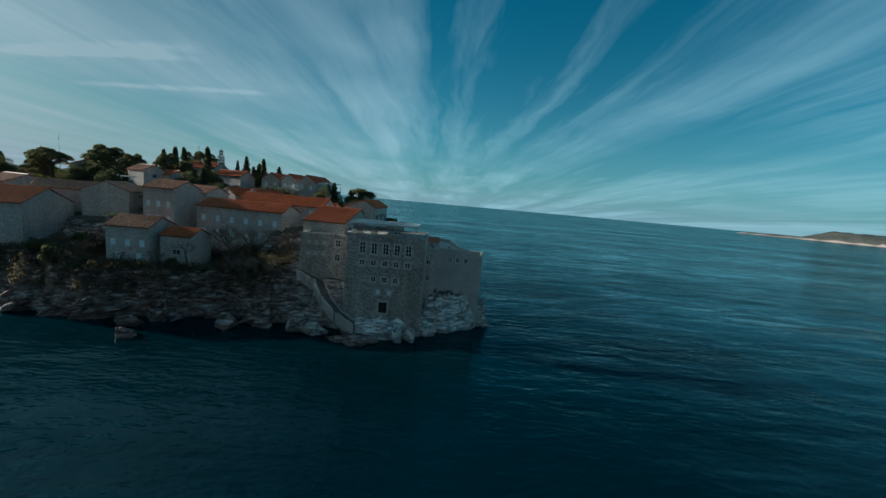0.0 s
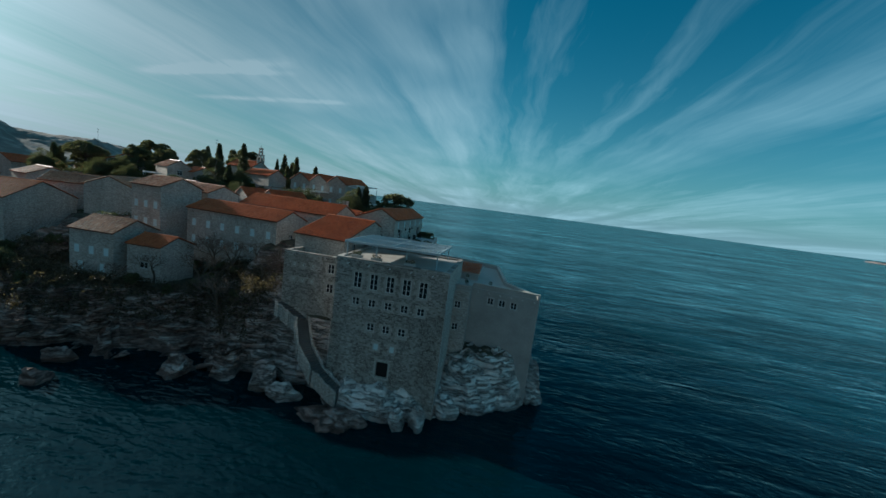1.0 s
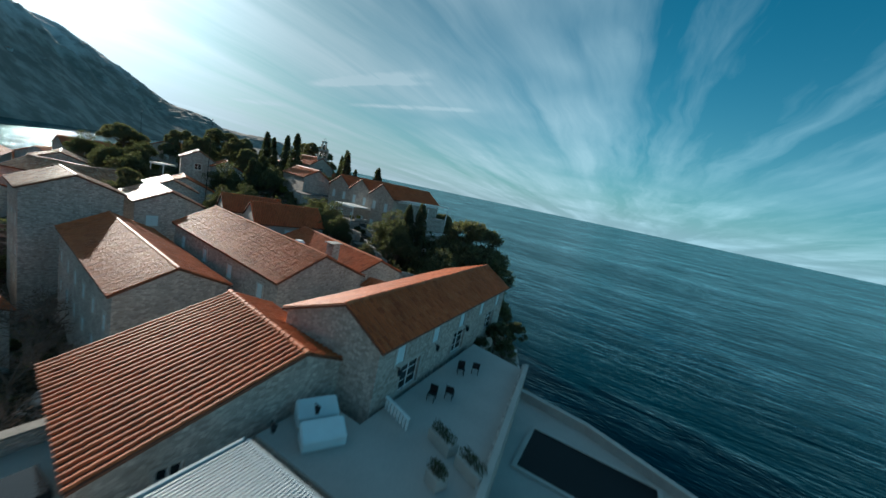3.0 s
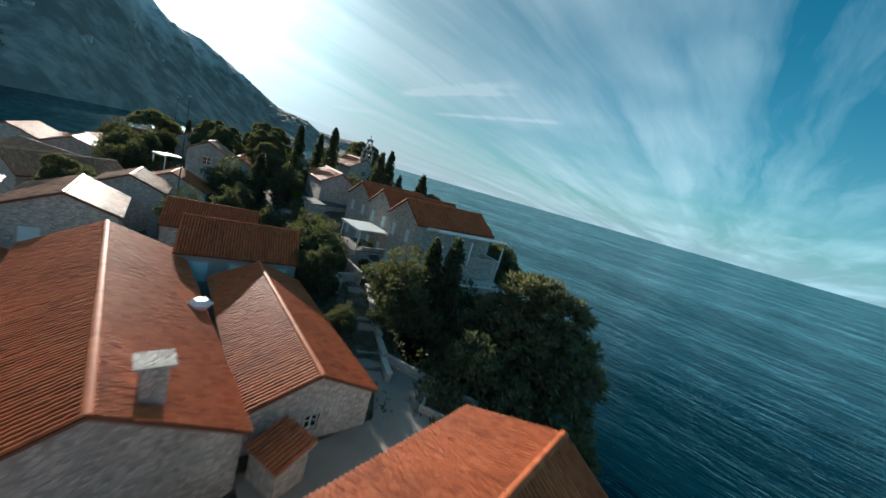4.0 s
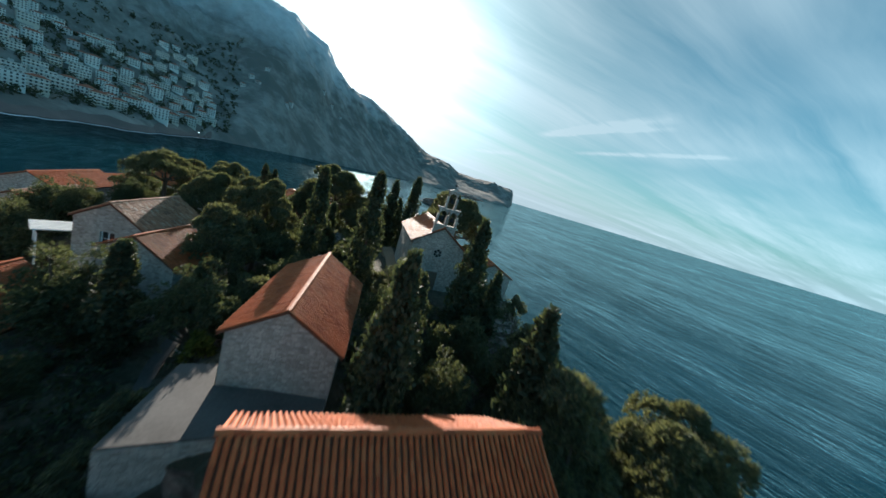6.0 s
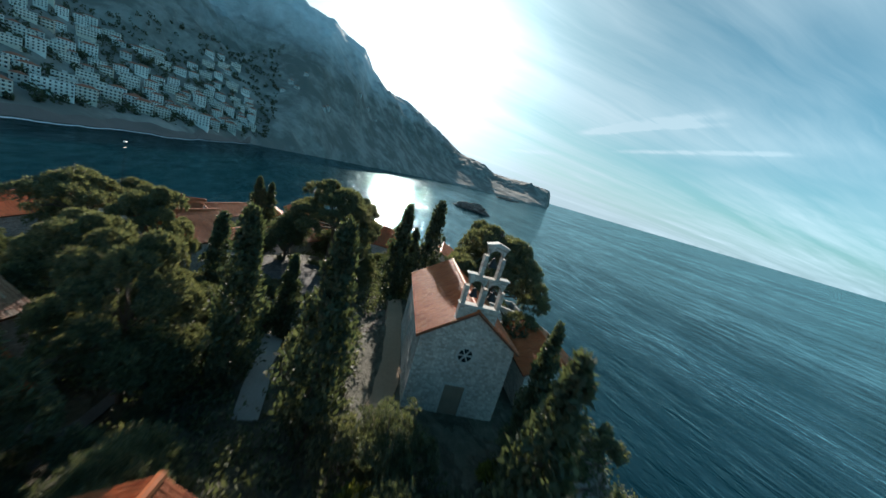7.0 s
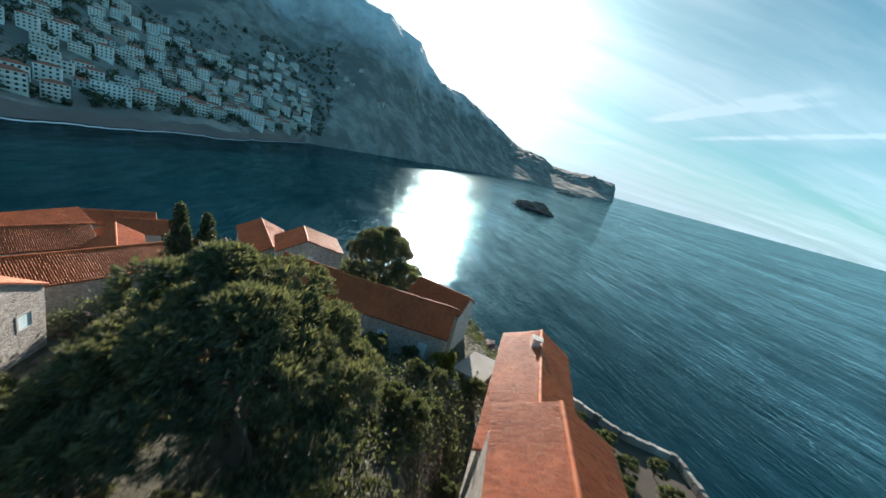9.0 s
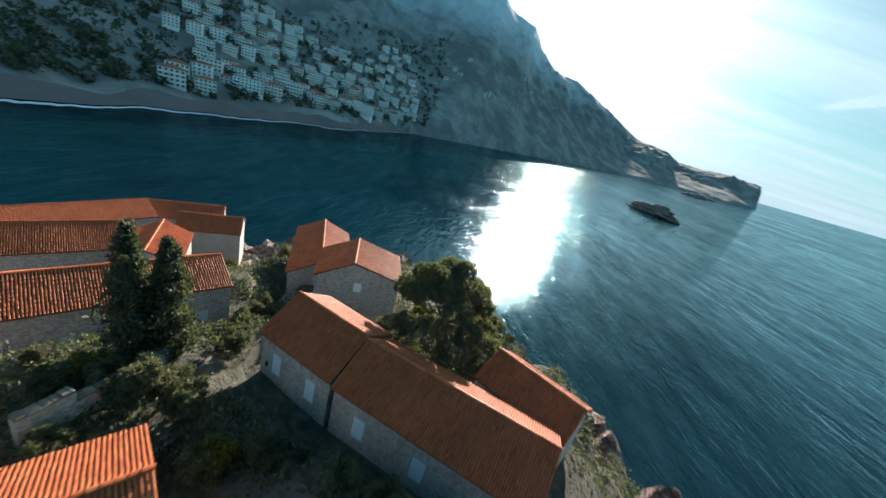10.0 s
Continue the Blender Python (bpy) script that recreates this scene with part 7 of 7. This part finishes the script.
def town():
    rng = random.Random(12)
    town_house("flats_a", 19, 11, 5, M_TOWN[0], False, True)
    town_house("flats_b", 16, 11, 4, M_TOWN[1], True, True)
    town_house("flats_c", 27, 12, 4, M_TOWN[0], False, True)
    town_house("villa_a", 15, 10, 3, M_TOWN[0], True, False)
    town_house("villa_b", 11, 9, 2, M_TOWN[2], True, False)
    town_house("villa_c", 18, 10, 3, M_TOWN[1], False, False)
    town_house("villa_d", 14, 10, 4, M_TOWN[0], True, False)
    town_house("villa_e", 12, 9, 3, M_TOWN[3], True, False)
    wide = {"flats_a": 19, "flats_b": 16, "flats_c": 27, "villa_a": 15, "villa_b": 11, "villa_c": 18, "villa_d": 14, "villa_e": 12}
    made = []
    # terraces of houses along the contour lines, the big ones above the beach
    for row_no, up in enumerate((50, 74, 98, 124, 150, 178, 208, 240, 274, 310, 350)):
        az = 97.6 + rng.uniform(0, 0.6) + max(0, up - 120) * 0.012
        while az < 127.5 - max(0, up - 200) * 0.02:
            r = float(np.interp(az, AZ, SH)) + up + rng.uniform(-6, 6)
            key = rng.choice(("flats_a", "flats_b", "flats_c", "flats_b")) if row_no == 0 else rng.choice(("villa_a", "villa_a", "villa_b", "villa_c", "villa_d", "villa_e", "villa_c"))
            s = rng.uniform(0.8, 1.05)
            if rng.random() > (0.12 if row_no < 5 else 0.3):
                settle(key, az, r, rng.uniform(-9, 9), s)
                made.append(polar(az, r))
            az += math.degrees((wide[key] * s + rng.uniform(2, 7)) / r)
    for az, up in ((94.5, 210), (93.6, 230), (92.7, 205), (91.8, 250), (88.6, 150), (88.1, 165), (84.0, 330), (82.5, 360), (81.0, 340)):
        settle("villa_b", az, float(np.interp(az, AZ, SH)) + up, rng.uniform(-30, 30), 0.9)
    # trees on the mainland slope
    cl = []
    while len(cl) < 1300:
        az = rng.uniform(95, 146)
        sh = float(np.interp(az, AZ, SH))
        r = sh + 34 + 380 * rng.random() ** 1.2
        x, y = polar(az, r)
        if any(math.hypot(x - a, y - b) < 8.0 for a, b in made):
            continue
        s = rng.uniform(2.2, 5.0)
        cl.append((x, y, coast_z(x, y) + s * 0.7, s, s, s * 1.1))
    ob = hang("woodland", leaf_mesh("woodland", cl, 26, 3.0, 8), M_FARTREE)
    tagged(ob, "dark scrub woodland on the mainland slope", "woodland", kind="stuff")
    # beach and surf
    azs = np.radians(np.arange(97.5, 170, 0.25))
    for name, label, mat, a, b, lift, wave in (("beach", "grey-brown shingle beach below the town", M_SAND, -6.0, 19.0, 0.7, 0.0), ("surf", "thin white line of surf along the beach", M_FOAM, -12.5, -6.4, 0.12, 1.6)):
        verts, faces = [], []
        for i, t in enumerate(azs):
            sh = float(np.interp(math.degrees(t), AZ, SH))
            for k, off in enumerate((a, (a + b) / 2, b)):
                r = sh + off + wave * math.sin(i * 0.9) * math.sin(i * 0.23) + 14 * float(fbm(np.array(polar(math.degrees(t), sh)[0]), np.array(polar(math.degrees(t), sh)[1]), 160, 3, 31))
                x, y = polar(math.degrees(t), r)
                verts.append((x, y, lift + (max(coast_z(x, y), SEA) if name == "beach" else SEA)))
            if i:
                p, q = (i - 1) * 3, i * 3
                faces += [(p, p + 1, q + 1, q), (p + 1, p + 2, q + 2, q + 1)]
        tagged(hang(name, mesh_of(name, verts, faces), mat), label, name, kind="structure")


def rock_lump(name, label, x, y, sx, sy, sz, seed, turn=0.0, sub=5, low=-0.25):
    bm = bmesh.new()
    bmesh.ops.create_icosphere(bm, subdivisions=sub, radius=1.0)
    o = Vector((seed * 3.1, seed * 1.7, 0))
    for v in bm.verts:
        d = 1 + 0.35 * noise.fractal(v.co * 1.3 + o, 1.0, 2.0, 4) + 0.22 * noise.cell(v.co * 2.6 + o) - 0.1
        v.co = Vector((v.co.x * sx * d, v.co.y * sy * d, v.co.z * sz * d))
    ob = part(name, bm, M_ROCK)
    ob.matrix_world = pose(x, y, low * sz + SEA, 0, 0, turn)
    return tagged(ob, label, "rock", "rocks in the sea")


def far_things():
    rock_lump("rock_islet", "low dark rocky islet in the glittering bay", -515, 352, 32, 12, 11, 2, 25)
    rock_lump("rock_islet", "small dark reef off the headland", -1300, 880, 42, 18, 12, 3, 35)
    rock_lump("rock_islet", "tiny dark reef near the headland", -1360, 965, 18, 10, 6, 4, 30)
    x, y = np.meshgrid(np.linspace(0, 1, 120), np.linspace(0, 1, 26))
    az = -39.8 - 36 * x
    r = 3000 + 420 * y - 500 * x
    prof = np.interp(x, (0, 0.02, 0.1, 0.16, 0.24, 0.34, 0.6, 1), (2, 14, 22, 18, 62, 66, 90, 60))
    z = prof * np.sin(np.clip(y * 1.25, 0, 1) * math.pi) ** 0.55 * (1 + 0.18 * fbm(x * 900, y * 300, 120, 4, 41)) - 1.5
    X, Y = HUB[0] + 105 - r * np.sin(np.radians(az)), HUB[1] - 124 + r * np.cos(np.radians(az))
    ob = hang("backdrop_island", grid_mesh("backdrop_island", X, Y, z), M_ISLE, smooth=True)
    tagged(ob, "low scrubby island with pale cliffs on the horizon", "island", kind="structure")


def crag(name, label, x, y, z, sx, sy, sz, seed, turn=(0, 0, 0), sub=4, cell=2.2, group="rocks in the sea", mat=None):
    """A jointed rock: every block between the cracks stands out a little by itself."""
    bm = bmesh.new()
    bmesh.ops.create_icosphere(bm, subdivisions=sub, radius=1.0)
    o = Vector((seed * 3.1, seed * 1.7, seed))
    grow = max(sx, sy, sz)
    rng = random.Random(int(seed * 1000))
    cuts = [(Vector((rng.gauss(0, 1), rng.gauss(0, 1), rng.gauss(0.2, 0.8))).normalized(), rng.uniform(0.5, 0.86)) for _ in range(14)]
    for v in bm.verts:
        # broken along flat joint planes
        for face, reach in cuts:
            over = v.co.dot(face) - reach
            if over > 0:
                v.co -= face * over
        p = Vector((v.co.x * sx, v.co.y * sy, v.co.z * sz)) * (cell / grow) + o
        dist, pts = noise.voronoi(p)
        gap = min(1.0, (dist[1] - dist[0]) / 0.16)
        d = 1.0 + 0.16 * noise.cell(pts[0] * 7.3) + 0.07 * noise.fractal(p * 0.7, 1.0, 2.0, 3) + 0.09 * gap
        v.co = Vector((v.co.x * sx * d, v.co.y * sy * d, v.co.z * sz * d))
    ob = part(name, bm, mat or M_ROCK)
    ob.matrix_world = pose(x, y, z, *turn)
    return tagged(ob, label, "rock", group)


def shore_rocks():
    rng = random.Random(3)
    for x, y, s, sz in ((-46.0, 53.0, 1.9, 1.5), (-3.5, 60.6, 1.4, 1.8), (-1.0, 61.4, 1.6, 2.2), (1.5, 65.0, 2.0, 4.0), (-18.5, 60.8, 2.0, 2.2), (-23.0, 62.3, 2.6, 3.6),
                        (-34.5, 60.8, 2.2, 2.2), (-49.5, 57.6, 2.4, 1.8), (-8.8, 98.0, 3.4, 14.0), (-10.5, 104.0, 3.8, 12.0), (-4.6, 97.5, 2.8, 11.0), (-2.0, 99.0, 2.4, 7.0),
                        (-166.5, 172.0, 4.5, 4.0), (-172.0, 171.5, 3.8, 5.0), (-158.0, 174.0, 4.0, 6.0), (-150.0, 170.5, 4.0, 7.0), (-145.5, 163.5, 3.0, 13.0), (-151.5, 160.5, 3.2, 12.0)):
        crag("boulder", "weathered pale limestone boulder at the waterline", x, y, SEA + 0.1 * sz, s, s * rng.uniform(0.7, 1.1), sz, rng.random() * 30, (0, 0, rng.uniform(0, 360)))
    # the pale jointed outcrop that carries the eastern terrace block
    for x, y, sx, sy, sz in ((7.6, 72.2, 4.6, 3.0, 9.0), (3.6, 71.2, 3.0, 2.4, 7.0), (11.6, 76.0, 3.4, 4.4, 7.5), (10.7, 83.0, 3.6, 4.6, 5.5)):
        crag("sea_crag", "pale cracked limestone crag under a sea wall", x, y, SEA + 0.4, sx, sy, sz, rng.random() * 30, (0, 0, rng.uniform(-20, 20)), 5, 4.2, "sea crags")
    crag("rock_shelf", "flat reddish rock shelf awash at the waterline", -11.8, 58.9, SEA - 0.1, 6.0, 2.9, 1.0, 9.0, (0, 0, -12), 5, 3.0, "sea crags", M_ROCK_RED)
    # tilted beds of reddish rock along the southern shore
    for k in range(95):
        x = -76 + 60 * rng.random()
        y = 55.0 + 0.19 * (x + 76) + 8.5 * rng.random() ** 1.3
        z = float(island_height(np.array([x]), np.array([y]))[0])
        if z < 0.2 or z > 8.5:
            continue
        s = rng.uniform(0.7, 1.9)
        crag("rock_slab", "tilted reddish-grey slab of layered shore rock", x, y, z + 0.15, s * rng.uniform(1.1, 1.9), s * 0.8, s * rng.uniform(0.3, 0.5), rng.random() * 40, (rng.uniform(-25, 5), rng.uniform(-48, -22), rng.uniform(-25, 25)), 3, 2.0, "layered shore rocks")


far_things()
shore_rocks()
town()
for root, _, used in PATTERN.values():
    if not used:
        for ob in [*root.children_recursive, root]:
            bpy.data.objects.remove(ob)


def radio_mast(x, y, z, tall):
    mast = thing("radio_mast", pose(x, y, z), "thin dark radio mast standing among the roofs", "mast", "masts")
    for k in range(4):
        b = bmesh.new()
        tube(b, (0, 0, k * tall / 4), (0, 0, (k + 1) * tall / 4 - 0.01), 0.09 - k * 0.018, 0.075 - k * 0.018, 8)
        part("pole", b, M_IRON_AND_SHADE, mast)
    b = bmesh.new()
    tube(b, (-0.4, 0, tall - 0.6), (0.4, 0, tall - 0.6), 0.03, 0.03, 6)
    part("aerial", b, M_IRON_AND_SHADE, mast)
    part("lamp_head", boxed(-0.22, -0.12, tall - 0.01, 0.22, 0.12, tall + 0.12, bevel=0.02), M_WHITE, mast, "small white lamp head")


radio_mast(-65.6, 98.9, 19.0, 16.9)
radio_mast(-113.6, 107.9, 21.0, 15.2)

# ---- single tiles and wall stones, where the camera passes nearest ----
def clay_tile(w, step, mat):
    """One barrel tile on its slope: x across, -y downhill, open below."""
    verts, faces = [], []
    for y, s, lift in ((0.045, 0.92, 0.0), (-step, 1.0, 0.022)):
        for px, pz in BARREL:
            verts.append((px * s * w * 0.84, y, pz * w * 0.37 + lift + 0.05))
    for k in range(5):
        faces.append((k, k + 6, k + 7, k + 1))
    faces.append((6, 11, 10, 9, 8, 7))
    me = mesh_of("tile", verts, faces)
    me.materials.append(mat)
    return me


def lay_tiles(slope, length, run, fall, sgn, over, z, own, mat):
    rng = random.Random(own[1] + len(slope.name))
    s = math.hypot(run, fall)
    cols, rows = max(2, round(length / 0.225)), max(2, round(s / 0.42))
    w, step, ang = length / cols, s / rows, math.atan2(fall, run)
    me = clay_tile(w, step, mat)
    spin = Matrix.Rotation(math.pi if sgn > 0 else 0.0, 4, "Z") @ Matrix.Rotation(ang, 4, "X")
    for c in range(own[0], min(own[1], cols)):
        for r in range(rows):
            d = r * step
            ob = new("tile", me)
            ob.parent = slope
            ob.matrix_basis = Matrix.Translation(((c + 0.5) * w - over + rng.uniform(-0.012, 0.012), sgn * d * math.cos(ang), z + 0.14 - d * math.sin(ang) + rng.uniform(-0.012, 0.014))) @ spin


def stone_mesh(rng):
    """A rough block one unit wide and high, facing -y."""
    verts, faces = [], []
    j = lambda: rng.uniform(-0.06, 0.06)
    back = [(-0.5, 0.0, -0.5), (0.5, 0.0, -0.5), (0.5, 0.0, 0.5), (-0.5, 0.0, 0.5)]
    front = [(x * 0.86 + j(), -1.0 + rng.uniform(-0.25, 0.25), zz * 0.8 + j()) for x, _, zz in back]
    verts = back + front
    faces = [(4, 5, 6, 7), (0, 1, 5, 4), (1, 2, 6, 5), (2, 3, 7, 6), (3, 0, 4, 7)]
    return verts, faces


def face_stones(root, x0, x1, y, z0, z1, seed, near):
    """Coursed blocks on a wall that faces -y, leaving its openings free; those in the stretch near are parts of their own."""
    rng = random.Random(seed)
    walls = [ob for ob in root.children if ob.name.split(".")[0] == "wall"]
    wall = min(walls, key=lambda ob: sum(v.co.y for v in ob.data.vertices) / len(ob.data.vertices))
    free = []
    for ob in root.children:
        if ob.name.split(".")[0] in ("window_surround", "door_surround"):
            co = [v.co for v in ob.data.vertices]
            if min(v.y for v in co) < y + 0.1:
                free.append((min(v.x for v in co), min(v.z for v in co), max(v.x for v in co), max(v.z for v in co)))
    shapes = [stone_mesh(rng) for _ in range(5)]
    meshes = []
    for sv, sf in shapes:
        me = mesh_of("stone", sv, sf)
        me.materials.append(M_BLOCK)
        meshes.append(me)
    verts, faces, made, z = [], [], 0, z0
    while z < z1 - 0.12:
        h = min(rng.uniform(0.17, 0.27), z1 - z)
        x = x0
        while x < x1 - 0.08:
            w = min(rng.uniform(0.2, 0.5), x1 - x)
            cx, cz = x + w / 2, z + h / 2
            if not any(a < x + w and x < c and b < z + h and z < d for a, b, c, d in free):
                m = Matrix.Translation((cx, y + 0.004, cz)) @ Matrix.Diagonal((w - 0.03, rng.uniform(0.035, 0.085), h - 0.03, 1))
                k = rng.randrange(5)
                if near[0] < z < near[1] and made < 295:
                    ob = new("stone", meshes[k])
                    ob.parent = wall
                    ob.matrix_basis = m
                    made += 1
                else:
                    i = len(verts)
                    verts += [m @ Vector(v) for v in shapes[k][0]]
                    faces += [tuple(i + q for q in f) for f in shapes[k][1]]
            x += w
        z += h
    ob = hang("stonework", mesh_of("stonework", verts, faces), M_BLOCK, wall, "coursed limestone blocks")
    ob["kind"] = "stuff"


for late in LATE:
    lay_tiles(*late)
for ob in [o for o in scene.objects if o.parent is None]:
    if ob.name == "sea_tower":
        face_stones(ob, -16.93, -2.42, 64.2, 1.0, 18.65, 5, (16.9, 18.7))
    if ob.name == "stone_wing":
        face_stones(ob, -26.83, -17.0, 68.3, 6.0, 17.5, 6, (15.6, 17.5))


# ---- wall lamps ----
def wall_lamp(x, y, z, turn):
    root = thing("wall_lamp", pose(x, y, z, 0, 0, turn), "black iron wall lantern on a stone wall", "lamp", "wall lanterns")
    part("bracket", boxed(-0.03, -0.3, 0.28, 0.03, 0.0, 0.33), M_IRON_AND_SHADE, root)
    b = bmesh.new()
    tube(b, (0, -0.25, -0.1), (0, -0.25, 0.2), 0.09, 0.14, 6)
    part("lantern", b, M_DARKGLASS, root)
    b = bmesh.new()
    tube(b, (0, -0.25, 0.202), (0, -0.25, 0.277), 0.17, 0.04, 6)
    part("cap", b, M_IRON_AND_SHADE, root)


for x, y, z, turn in ((-12.62, 82.0, 22.0, 90), (-12.75, 86.6, 22.0, 90), (-12.9, 91.8, 22.0, 90), (-14.3, 75.4, 21.2, 81), (-14.0, 77.5, 21.2, 81), (-148.0, 128.0, 21.0, 110)):
    wall_lamp(x, y, z, turn)
